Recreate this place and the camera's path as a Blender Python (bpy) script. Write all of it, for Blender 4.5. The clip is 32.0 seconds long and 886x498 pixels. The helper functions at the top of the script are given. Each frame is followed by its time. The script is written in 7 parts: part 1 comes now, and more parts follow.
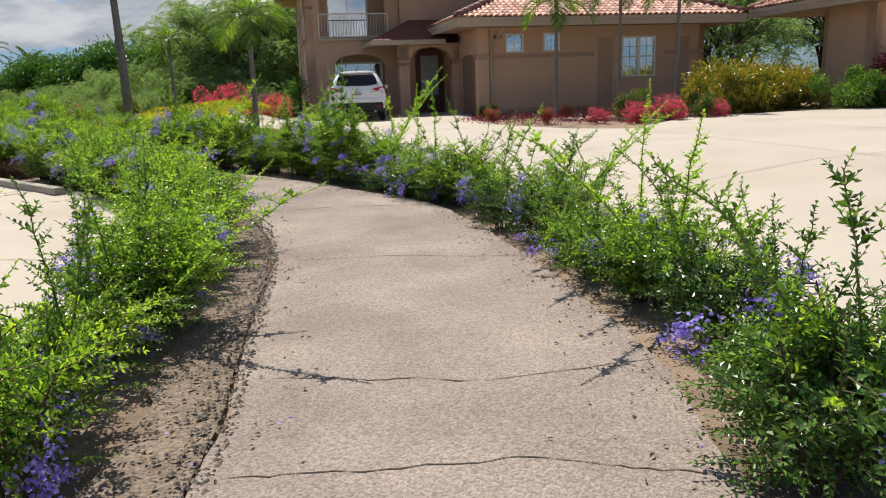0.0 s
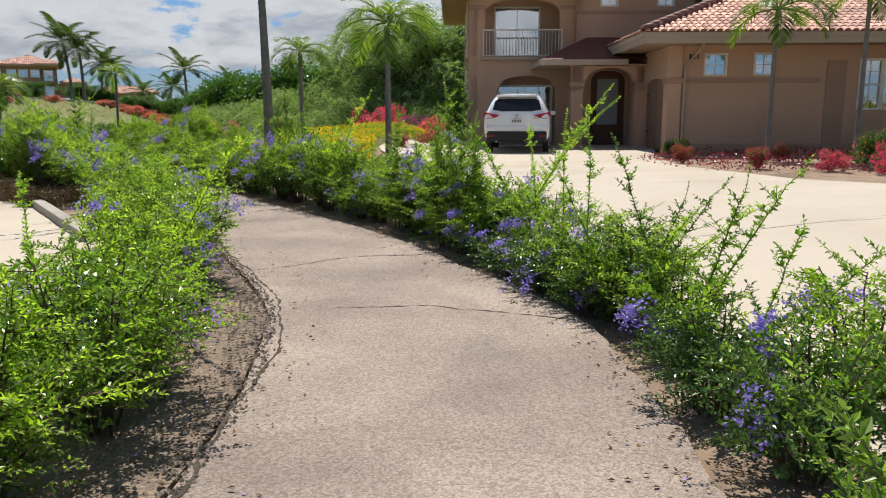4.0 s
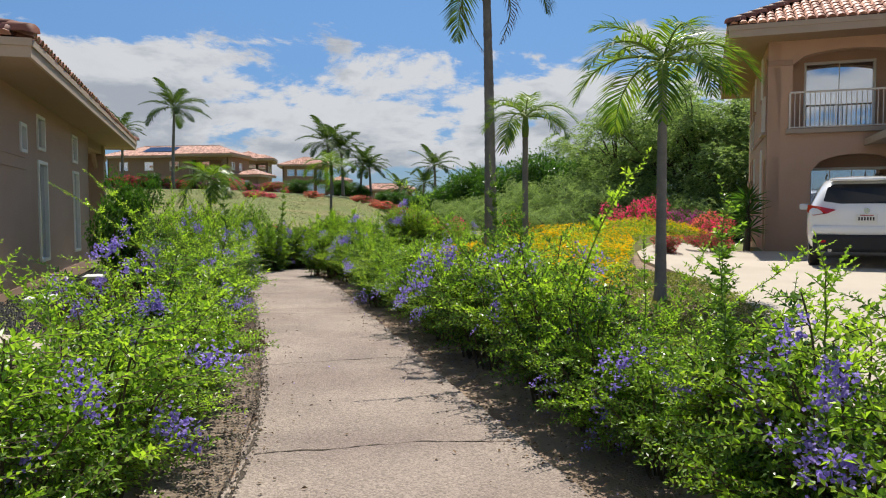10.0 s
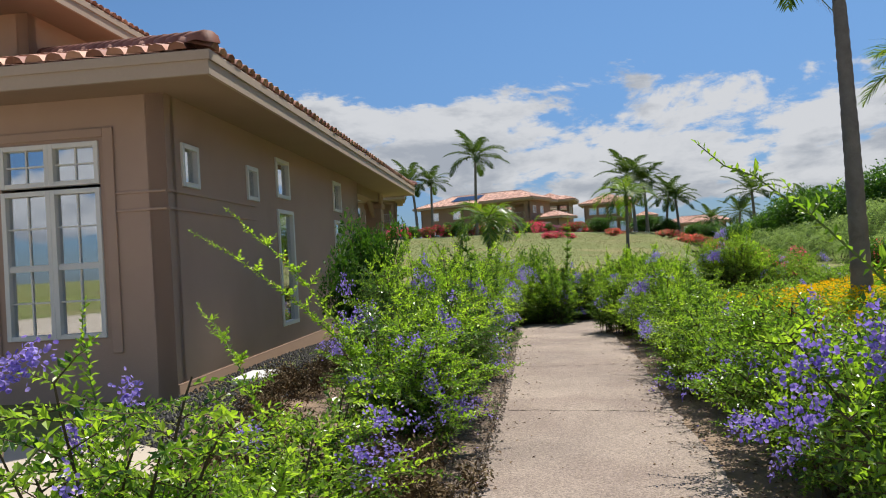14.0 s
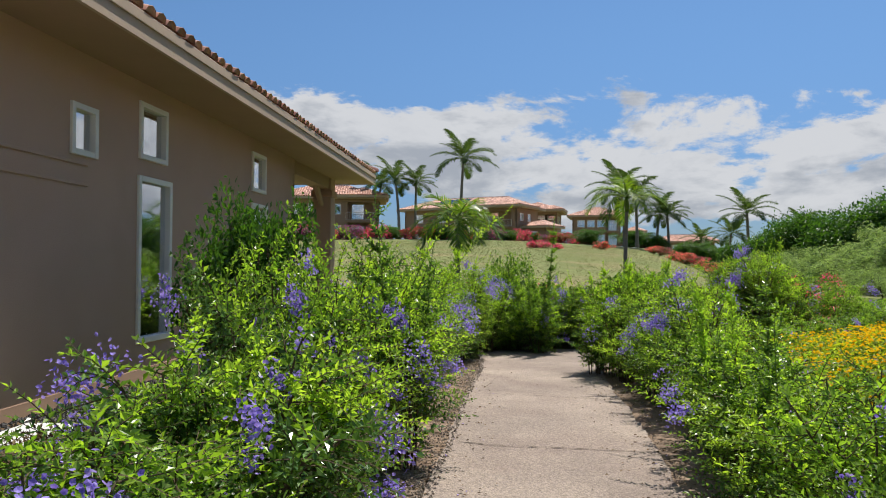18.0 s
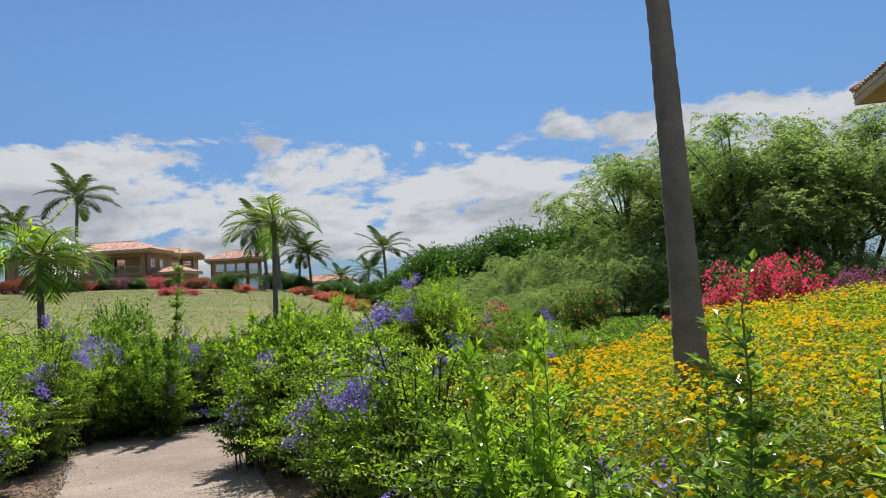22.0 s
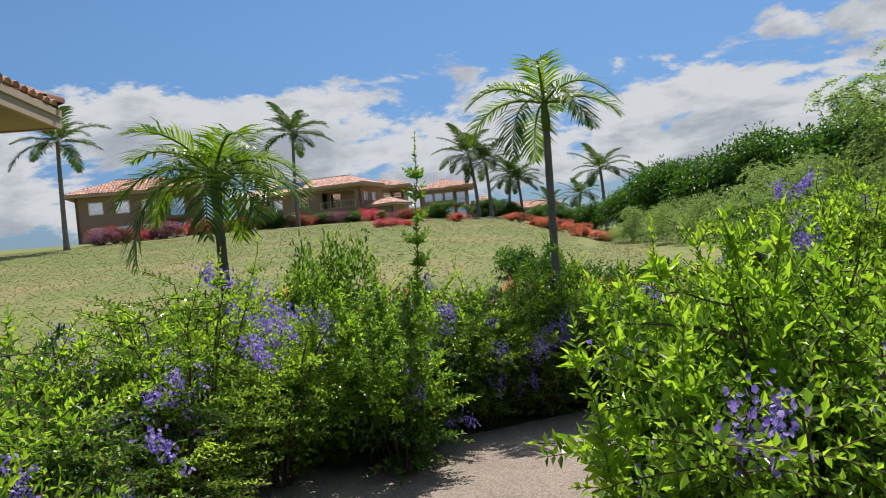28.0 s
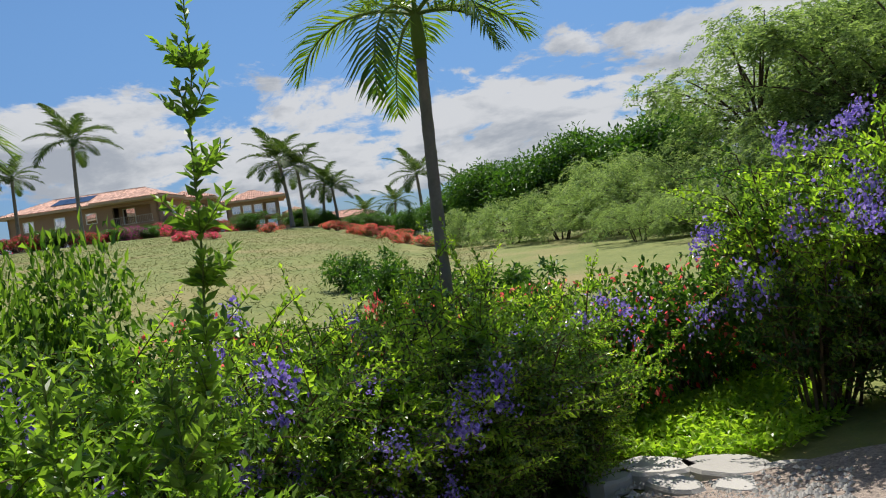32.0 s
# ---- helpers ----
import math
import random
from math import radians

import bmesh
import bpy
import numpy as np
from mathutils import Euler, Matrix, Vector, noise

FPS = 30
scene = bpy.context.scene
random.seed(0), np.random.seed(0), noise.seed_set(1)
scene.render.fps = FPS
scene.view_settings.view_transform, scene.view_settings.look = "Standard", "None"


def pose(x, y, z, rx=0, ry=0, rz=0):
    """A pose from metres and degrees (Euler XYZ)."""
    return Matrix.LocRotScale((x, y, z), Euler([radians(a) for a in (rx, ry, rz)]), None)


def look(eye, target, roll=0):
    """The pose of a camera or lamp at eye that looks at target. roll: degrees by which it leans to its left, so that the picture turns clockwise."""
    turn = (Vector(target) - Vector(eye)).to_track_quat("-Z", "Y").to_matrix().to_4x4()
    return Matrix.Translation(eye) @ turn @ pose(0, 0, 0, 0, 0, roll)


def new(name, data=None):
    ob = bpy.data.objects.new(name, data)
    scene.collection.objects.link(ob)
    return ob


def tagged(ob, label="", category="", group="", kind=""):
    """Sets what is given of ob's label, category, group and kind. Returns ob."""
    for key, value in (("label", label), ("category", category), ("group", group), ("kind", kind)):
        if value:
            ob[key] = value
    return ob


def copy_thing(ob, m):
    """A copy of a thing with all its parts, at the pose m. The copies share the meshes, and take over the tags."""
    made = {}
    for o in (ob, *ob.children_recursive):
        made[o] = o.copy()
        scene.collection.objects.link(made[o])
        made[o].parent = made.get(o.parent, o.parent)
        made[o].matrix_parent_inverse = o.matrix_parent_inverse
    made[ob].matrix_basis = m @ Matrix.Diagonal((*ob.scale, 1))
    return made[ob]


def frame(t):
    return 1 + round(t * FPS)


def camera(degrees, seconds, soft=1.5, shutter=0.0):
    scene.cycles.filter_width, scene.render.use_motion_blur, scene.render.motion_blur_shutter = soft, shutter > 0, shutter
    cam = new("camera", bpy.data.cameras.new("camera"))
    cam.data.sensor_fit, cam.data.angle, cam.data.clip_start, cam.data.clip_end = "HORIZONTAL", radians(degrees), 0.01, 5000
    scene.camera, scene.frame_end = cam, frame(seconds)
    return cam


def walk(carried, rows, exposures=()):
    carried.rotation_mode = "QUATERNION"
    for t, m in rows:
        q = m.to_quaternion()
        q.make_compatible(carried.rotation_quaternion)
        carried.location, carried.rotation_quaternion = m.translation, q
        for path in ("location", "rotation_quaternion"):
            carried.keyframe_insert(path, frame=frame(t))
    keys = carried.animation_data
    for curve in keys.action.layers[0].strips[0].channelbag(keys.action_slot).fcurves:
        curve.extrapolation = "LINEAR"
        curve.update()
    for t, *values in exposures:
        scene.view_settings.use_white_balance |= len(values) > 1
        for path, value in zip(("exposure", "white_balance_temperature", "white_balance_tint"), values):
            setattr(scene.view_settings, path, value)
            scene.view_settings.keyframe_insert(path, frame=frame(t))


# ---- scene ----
cam = camera(61.77, 32.0, 1.1)
PATH = [
    (0.0, pose(0.000, 0.000, 1.448, 77.58, 1.93, -0.50)),
    (0.5, pose(0.036, 0.466, 1.443, 80.14, 2.13, 2.95)),
    (1.0, pose(0.065, 0.925, 1.428, 81.35, -0.18, 4.00)),
    (1.5, pose(0.093, 1.436, 1.435, 82.05, 0.47, 7.94)),
    (2.0, pose(0.121, 1.948, 1.434, 81.46, 1.38, 9.37)),
    (2.5, pose(0.177, 2.469, 1.439, 80.60, 0.29, 9.25)),
    (3.0, pose(0.176, 2.961, 1.443, 80.21, -0.24, 9.60)),
    (3.5, pose(0.186, 3.459, 1.444, 80.01, -0.75, 11.72)),
    (5.5, pose(-0.285, 5.408, 1.443, 78.94, 2.29, 15.61)),
    (6.0, pose(-0.472, 5.918, 1.444, 80.49, 0.34, 16.17)),
    (6.5, pose(-0.671, 6.452, 1.444, 82.26, 0.51, 16.06)),
    (7.0, pose(-0.858, 7.013, 1.444, 87.38, 0.65, 17.11)),
    (7.5, pose(-1.037, 7.540, 1.435, 87.09, 1.05, 13.54)),
    (8.0, pose(-1.209, 8.019, 1.431, 88.39, 0.88, 18.47)),
    (8.5, pose(-1.400, 8.442, 1.429, 87.72, -0.11, 21.34)),
    (9.0, pose(-1.547, 8.885, 1.436, 86.98, -0.07, 25.23)),
    (9.5, pose(-1.750, 9.298, 1.442, 87.31, 0.25, 28.82)),
    (10.0, pose(-1.958, 9.740, 1.437, 87.04, 0.20, 32.05)),
    (10.5, pose(-2.253, 10.156, 1.427, 87.20, 0.53, 35.24)),
    (11.0, pose(-2.516, 10.600, 1.418, 87.39, 0.79, 36.84)),
    (11.5, pose(-2.759, 11.024, 1.425, 87.47, 0.97, 38.37)),
    (12.0, pose(-3.019, 11.404, 1.428, 86.90, 0.72, 39.94)),
    (12.5, pose(-3.271, 11.753, 1.429, 87.80, 0.85, 44.90)),
    (13.0, pose(-3.572, 12.087, 1.427, 90.96, 1.20, 47.03)),
    (13.5, pose(-3.896, 12.439, 1.427, 88.29, 2.91, 49.04)),
    (14.0, pose(-4.225, 12.767, 1.428, 90.82, 3.32, 55.40)),
    (14.5, pose(-4.547, 13.110, 1.432, 91.40, 3.53, 58.84)),
    (16.5, pose(-5.952, 14.425, 1.464, 90.47, 3.32, 58.21)),
    (17.0, pose(-6.228, 14.730, 1.458, 90.62, 1.92, 55.88)),
    (17.5, pose(-6.536, 15.006, 1.448, 90.90, 0.78, 55.00)),
    (18.0, pose(-6.826, 15.330, 1.429, 91.09, -0.31, 54.28)),
    (18.5, pose(-7.121, 15.619, 1.421, 91.96, -0.09, 53.34)),
    (19.0, pose(-7.342, 15.895, 1.411, 92.35, 0.65, 50.22)),
    (19.5, pose(-7.582, 16.180, 1.412, 92.47, 1.26, 45.39)),
    (20.0, pose(-7.847, 16.466, 1.418, 92.85, 1.79, 40.24)),
    (20.5, pose(-8.144, 16.745, 1.417, 93.85, 1.12, 37.06)),
    (21.0, pose(-8.449, 17.043, 1.414, 94.37, 1.33, 35.06)),
    (21.5, pose(-8.763, 17.379, 1.400, 94.03, 2.58, 32.08)),
    (22.0, pose(-9.056, 17.723, 1.391, 93.70, 3.48, 27.14)),
    (22.5, pose(-9.283, 18.050, 1.397, 93.70, 3.86, 20.76)),
    (23.0, pose(-9.526, 18.353, 1.410, 95.77, 3.69, 12.45)),
    (23.5, pose(-9.794, 18.669, 1.422, 96.28, 3.43, 9.35)),
    (24.0, pose(-10.090, 18.992, 1.433, 94.40, 2.91, 12.30)),
    (24.5, pose(-10.388, 19.322, 1.442, 91.29, 4.44, 11.98)),
    (25.0, pose(-10.787, 19.635, 1.454, 91.86, 4.94, 13.99)),
    (25.5, pose(-11.185, 19.855, 1.463, 92.31, 2.33, 21.55)),
    (26.0, pose(-11.550, 20.098, 1.465, 90.68, 2.25, 36.65)),
    (26.5, pose(-11.910, 20.302, 1.440, 89.41, 2.15, 40.73)),
    (28.5, pose(-13.264, 21.414, 1.495, 89.00, 6.89, 42.28)),
    (29.0, pose(-13.572, 21.759, 1.487, 87.22, 8.21, 37.69)),
    (29.5, pose(-13.917, 22.104, 1.487, 86.72, 8.29, 37.13)),
    (30.0, pose(-14.232, 22.436, 1.472, 87.12, 7.48, 35.06)),
    (30.5, pose(-14.449, 22.691, 1.457, 87.81, 8.22, 33.86)),
    (31.0, pose(-14.739, 22.896, 1.422, 88.42, 8.89, 32.92)),
    (31.5, pose(-14.958, 23.176, 1.397, 89.02, 9.35, 31.37)),
    (32.0, pose(-15.203, 23.451, 1.372, 88.33, 7.79, 28.26)),
]
walk(cam, PATH, [(0.0, 0.42), (32.0, 0.42)])

# ---------------------------------------------------------------- daylight
SUN_AZ, SUN_EL = 24.0, 60.0      # degrees left of +y, degrees up
sun_way = Vector((-math.sin(radians(SUN_AZ)) * math.cos(radians(SUN_EL)), math.cos(radians(SUN_AZ)) * math.cos(radians(SUN_EL)), math.sin(radians(SUN_EL))))
sun = new("sun", bpy.data.lights.new("sun", "SUN"))
sun.data.energy, sun.data.angle, sun.data.color = 4.8, radians(0.53), (1.0, 0.95, 0.87)
sun.matrix_world = look(tuple(sun_way * 60), (0, 0, 0))


def make_world():
    world = bpy.data.worlds.new("sky")
    scene.world = world
    world.use_nodes = True
    nt = world.node_tree
    nt.nodes.clear()
    N, Lk = nt.nodes.new, nt.links.new

    def math_node(op, x, y=None, clamp=False):
        m = N("ShaderNodeMath")
        m.operation, m.use_clamp = op, clamp
        for i, v in enumerate((x, y)):
            if v is None:
                continue
            if hasattr(v, "is_linked"):
                Lk(v, m.inputs[i])
            else:
                m.inputs[i].default_value = v
        return m.outputs[0]

    def ramp_lin(v, lo, hi):
        m = N("ShaderNodeMapRange")
        m.interpolation_type = "SMOOTHSTEP"
        Lk(v, m.inputs[0])
        m.inputs[1].default_value, m.inputs[2].default_value = lo, hi
        return m.outputs[0]

    sky = N("ShaderNodeTexSky")
    sky.sky_type, sky.sun_disc = "NISHITA", False
    sky.sun_elevation, sky.sun_rotation = radians(SUN_EL), radians(-SUN_AZ)
    sky.altitude, sky.air_density, sky.dust_density, sky.ozone_density = 50, 1.15, 0.35, 2.2
    tint = N("ShaderNodeMix")
    tint.data_type, tint.blend_type = "RGBA", "MULTIPLY"
    tint.inputs[0].default_value = 1.0
    Lk(sky.outputs[0], tint.inputs[6])
    tc = N("ShaderNodeTexCoord")
    sep = N("ShaderNodeSeparateXYZ")
    Lk(tc.outputs["Generated"], sep.inputs[0])
    zz = sep.outputs[2]
    hz = N("ShaderNodeMix")
    hz.data_type = "RGBA"
    Lk(ramp_lin(zz, 0.0, 0.35), hz.inputs[0])
    hz.inputs[6].default_value, hz.inputs[7].default_value = (0.31, 0.44, 0.71, 1), (0.51, 0.69, 0.87, 1)
    Lk(hz.outputs[2], tint.inputs[7])

    def cloud_noise(dz, scale, detail, rough, squash):
        up = math_node("MULTIPLY", math_node("ADD", zz, dz), squash)
        cmb = N("ShaderNodeCombineXYZ")
        Lk(sep.outputs[0], cmb.inputs[0]), Lk(sep.outputs[1], cmb.inputs[1]), Lk(up, cmb.inputs[2])
        n = N("ShaderNodeTexNoise")
        n.inputs["Scale"].default_value, n.inputs["Detail"].default_value, n.inputs["Roughness"].default_value = scale, detail, rough
        n.inputs["Distortion"].default_value = 0.25
        Lk(cmb.outputs[0], n.inputs["Vector"])
        return n.outputs[0]

    big = cloud_noise(0.31, 4.3, 10.0, 0.60, 2.6)
    above = cloud_noise(0.345, 4.3, 9.0, 0.58, 2.6)
    fine = cloud_noise(0.0, 12.0, 9.0, 0.66, 2.2)
    # one bank of cumulus low over the hill; clear sky above it, up to the added overhead clouds
    low = ramp_lin(zz, 0.02, 0.07)
    high = math_node("SUBTRACT", 1.0, ramp_lin(zz, 0.19, 0.29))
    bank = math_node("MULTIPLY", low, high)
    dens = math_node("ADD", math_node("MULTIPLY", big, 1.0), math_node("MULTIPLY", math_node("SUBTRACT", fine, 0.5), 0.36))
    dens = math_node("ADD", dens, math_node("SUBTRACT", math_node("MULTIPLY", bank, 0.30), 0.26))
    # clouds overhead, out of view, added for more fill light in the shade
    over = math_node("MULTIPLY", ramp_lin(zz, 0.52, 0.66), ramp_lin(math_node("ADD", big, math_node("MULTIPLY", fine, 0.3)), 0.60, 0.72))
    mask = math_node("MAXIMUM", ramp_lin(dens, 0.445, 0.525), over)
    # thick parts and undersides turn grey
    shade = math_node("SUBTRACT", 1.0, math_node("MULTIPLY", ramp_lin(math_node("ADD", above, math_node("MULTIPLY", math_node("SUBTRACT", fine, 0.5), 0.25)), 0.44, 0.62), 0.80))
    shade = math_node("MULTIPLY", shade, math_node("ADD", 0.72, math_node("MULTIPLY", fine, 0.6)))
    col = N("ShaderNodeMix")
    col.data_type = "RGBA"
    Lk(shade, col.inputs[0])
    col.inputs[6].default_value, col.inputs[7].default_value = (2.7, 3.0, 3.5, 1), (5.8, 5.9, 6.1, 1)
    mix = N("ShaderNodeMix")
    mix.data_type = "RGBA"
    Lk(math_node("MULTIPLY", mask, 0.96), mix.inputs[0])
    Lk(tint.outputs[2], mix.inputs[6]), Lk(col.outputs[2], mix.inputs[7])
    bg = N("ShaderNodeBackground")
    bg.inputs[1].default_value = 0.085
    Lk(mix.outputs[2], bg.inputs[0])
    Lk(bg.outputs[0], N("ShaderNodeOutputWorld").inputs[0])


make_world()

# ---------------------------------------------------------------- materials
MATS = {}


def rgba(c):
    return (*c, 1.0)


def material(name, c1, c2=None, rough=0.8, scale=6.0, fine=60.0, bump=0.15, metal=0.0, translucent=None, per="", spec=0.3, stains=None, fine_mix=0.35, bump_dist=0.01, coat=0.0):
    """A surface with colour drift at two scales and fine relief; per: 'island' or 'object' adds a change from piece to piece."""
    if name in MATS:
        return MATS[name]
    c2 = c2 or tuple(v * 0.75 for v in c1)
    m = bpy.data.materials.new(name)
    m.use_nodes = True
    nt = m.node_tree
    N, Lk = nt.nodes.new, nt.links.new
    bs = nt.nodes["Principled BSDF"]
    out = nt.nodes["Material Output"]
    tc = N("ShaderNodeTexCoord")
    n1, n2 = N("ShaderNodeTexNoise"), N("ShaderNodeTexNoise")
    for n, s, d in ((n1, scale, 4), (n2, fine, 5)):
        n.inputs["Scale"].default_value, n.inputs["Detail"].default_value, n.inputs["Roughness"].default_value = s, d, 0.6
        Lk(tc.outputs["Object"], n.inputs["Vector"])
    fac = N("ShaderNodeMix")
    fac.inputs[0].default_value = fine_mix
    Lk(n1.outputs[0], fac.inputs[2]), Lk(n2.outputs[0], fac.inputs[3])
    drive = fac.outputs[0]
    if per == "shrub":
        g, oi = N("ShaderNodeNewGeometry"), N("ShaderNodeObjectInfo")
        m1, m2 = N("ShaderNodeMix"), N("ShaderNodeMix")
        m1.inputs[0].default_value, m2.inputs[0].default_value = 0.62, 0.30
        Lk(drive, m1.inputs[2]), Lk(g.outputs["Random Per Island"], m1.inputs[3])
        Lk(m1.outputs[0], m2.inputs[2]), Lk(oi.outputs["Random"], m2.inputs[3])
        drive = m2.outputs[0]
    elif per:
        g = N("ShaderNodeNewGeometry") if per == "island" else N("ShaderNodeObjectInfo")
        mx = N("ShaderNodeMix")
        mx.inputs[0].default_value = 0.6
        Lk(drive, mx.inputs[2]), Lk(g.outputs["Random Per Island" if per == "island" else "Random"], mx.inputs[3])
        drive = mx.outputs[0]
    rp = N("ShaderNodeValToRGB")
    rp.color_ramp.elements[0].position, rp.color_ramp.elements[1].position = 0.25, 0.75
    rp.color_ramp.elements[0].color, rp.color_ramp.elements[1].color = rgba(c1), rgba(c2)
    Lk(drive, rp.inputs[0])
    colour = rp.outputs[0]
    if stains:
        sc, amount, tone = stains
        n3 = N("ShaderNodeTexNoise")
        n3.inputs["Scale"].default_value, n3.inputs["Detail"].default_value = sc, 6
        n3.inputs["Distortion"].default_value = 0.6
        Lk(tc.outputs["Object"], n3.inputs["Vector"])
        mr = N("ShaderNodeMapRange")
        Lk(n3.outputs[0], mr.inputs[0])
        mr.inputs[1].default_value, mr.inputs[2].default_value, mr.inputs[4].default_value = 0.48, 0.70, amount
        sm = N("ShaderNodeMix")
        sm.data_type = "RGBA"
        Lk(mr.outputs[0], sm.inputs[0]), Lk(colour, sm.inputs[6])
        sm.inputs[7].default_value = rgba(tone)
        colour = sm.outputs[2]
    Lk(colour, bs.inputs["Base Color"])
    bs.inputs["Roughness"].default_value, bs.inputs["Metallic"].default_value = rough, metal
    bs.inputs["Specular IOR Level"].default_value = spec
    bs.inputs["Coat Weight"].default_value = coat
    if bump:
        bp = N("ShaderNodeBump")
        bp.inputs["Strength"].default_value, bp.inputs["Distance"].default_value = bump, bump_dist
        Lk(n2.outputs[0], bp.inputs["Height"]), Lk(bp.outputs[0], bs.inputs["Normal"])
    if translucent:
        tr = N("ShaderNodeBsdfTranslucent")
        tm = N("ShaderNodeMix")
        tm.data_type, tm.blend_type = "RGBA", "MULTIPLY"
        tm.inputs[0].default_value = 1.0
        Lk(colour, tm.inputs[6])
        tm.inputs[7].default_value = rgba(translucent[1])
        Lk(tm.outputs[2], tr.inputs[0])
        ms = N("ShaderNodeMixShader")
        ms.inputs[0].default_value = translucent[0]
        Lk(bs.outputs[0], ms.inputs[1]), Lk(tr.outputs[0], ms.inputs[2]), Lk(ms.outputs[0], out.inputs[0])
    MATS[name] = m
    return m


TR = (0.42, (1.75, 1.95, 0.85))
leaf_young = material("leaf_young", (0.13, 0.24, 0.025), (0.34, 0.46, 0.055), rough=0.36, per="shrub", translucent=(0.5, (1.8, 1.95, 0.8)), bump=0, spec=0.5, scale=1.2)
leaf_bed = material("leaf_bed", (0.09, 0.15, 0.012), (0.33, 0.40, 0.03), rough=0.5, per="island", translucent=(0.42, (2.05, 1.95, 0.8)), bump=0, scale=0.9)
leaf_cover = material("leaf_cover", (0.10, 0.12, 0.04), (0.26, 0.28, 0.10), rough=0.6, per="island", translucent=(0.35, (1.8, 1.8, 0.8)), bump=0, spec=0.3, scale=0.8)
leaf_lime = material("leaf_lime", (0.032, 0.08, 0.02), (0.235, 0.355, 0.05), rough=0.30, per="shrub", translucent=TR, bump=0, spec=0.45, scale=1.2)
# darker copy of leaf_lime: the hedge's shade is put into the leaf colour
leaf_shaded = material("leaf_shaded", (0.028, 0.08, 0.02), (0.14, 0.255, 0.045), rough=0.28, per="shrub", translucent=(0.18, (1.9, 1.9, 0.8)), bump=0, spec=0.5, scale=1.2)
leaf_deep = material("leaf_deep", (0.025, 0.075, 0.012), (0.07, 0.16, 0.02), rough=0.4, per="island", translucent=(0.35, (2.0, 2.0, 0.8)), bump=0, spec=0.5, scale=1.0)
leaf_kiawe = material("leaf_kiawe", (0.10, 0.155, 0.072), (0.29, 0.38, 0.165), rough=0.55, per="island", translucent=(0.4, (1.8, 1.9, 0.9)), bump=0, scale=0.4)
leaf_palm = material("leaf_palm", (0.04, 0.10, 0.012), (0.15, 0.24, 0.026), rough=0.35, per="island", translucent=(0.4, (2.0, 1.9, 0.7)), bump=0, spec=0.3, scale=0.8)
leaf_coco = material("leaf_coco", (0.03, 0.065, 0.018), (0.08, 0.125, 0.035), rough=0.6, per="island", translucent=(0.3, (1.8, 1.8, 0.8)), bump=0, spec=0.15, scale=0.8)
leaf_dry = material("leaf_dry", (0.22, 0.16, 0.08), (0.10, 0.065, 0.03), rough=0.8, per="island", bump=0)
leaf_croton = material("leaf_croton", (0.38, 0.28, 0.02), (0.10, 0.16, 0.02), rough=0.35, per="island", translucent=(0.3, (1.6, 1.5, 0.7)), bump=0, spec=0.5)
leaf_ti = material("leaf_ti", (0.10, 0.008, 0.02), (0.22, 0.03, 0.05), rough=0.3, per="island", translucent=(0.3, (1.8, 1.0, 1.0)), bump=0, spec=0.5)
bract_pink = material("bract_pink", (0.84, 0.03, 0.17), (0.93, 0.12, 0.33), rough=0.6, per="island", translucent=(0.5, (1.4, 1.0, 1.1)), bump=0, spec=0.1)
bract_red = material("bract_red", (0.40, 0.02, 0.07), (0.62, 0.06, 0.11), rough=0.6, per="island", translucent=(0.4, (1.3, 1.1, 1.1)), bump=0)
bract_magenta = material("bract_magenta", (0.32, 0.03, 0.22), (0.48, 0.08, 0.34), rough=0.6, per="island", translucent=(0.4, (1.3, 1.1, 1.1)), bump=0)
bract_coral = material("bract_coral", (0.76, 0.09, 0.10), (0.88, 0.24, 0.22), rough=0.6, per="island", translucent=(0.5, (1.4, 1.1, 1.1)), bump=0, spec=0.1)
petal_violet = material("petal_violet", (0.20, 0.14, 0.55), (0.44, 0.36, 0.80), rough=0.6, per="island", translucent=(0.35, (1.3, 1.2, 1.2)), bump=0)
petal_yellow = material("petal_yellow", (0.80, 0.42, 0.0), (0.90, 0.60, 0.008), spec=0.05, rough=0.9, per="island", translucent=(0.3, (1.2, 1.1, 0.8)), bump=0)
stem_wood = material("stem_wood", (0.13, 0.095, 0.055), (0.07, 0.05, 0.03), rough=0.9, scale=8, fine=90, bump=0.4)
stem_green = material("stem_green", (0.10, 0.16, 0.03), (0.16, 0.20, 0.06), rough=0.6, scale=8, bump=0.1)
bark = material("bark", (0.10, 0.075, 0.055), (0.05, 0.038, 0.028), rough=0.95, scale=5, fine=40, bump=0.6, bump_dist=0.03)
palm_bark = material("palm_bark", (0.25, 0.235, 0.215), (0.14, 0.128, 0.115), rough=0.9, scale=5, fine=45, bump=0.5, bump_dist=0.01, stains=(3.0, 0.5, (0.09, 0.08, 0.072)))
crownshaft_green = material("crownshaft_green", (0.10, 0.17, 0.04), (0.16, 0.22, 0.06), rough=0.75, spec=0.1, scale=4, bump=0.05)
path_asphalt = material("path_asphalt", (0.165, 0.132, 0.115), (0.40, 0.325, 0.265), rough=0.94, scale=0.7, fine=38, bump=0.9, bump_dist=0.010, fine_mix=0.30, stains=(0.9, 0.62, (0.20, 0.150, 0.128)))
path_shoulder = material("path_shoulder", (0.12, 0.088, 0.064), (0.29, 0.22, 0.165), rough=0.95, scale=2.5, fine=30, bump=1.0, bump_dist=0.015, fine_mix=0.5, stains=(1.6, 0.6, (0.13, 0.10, 0.075)))


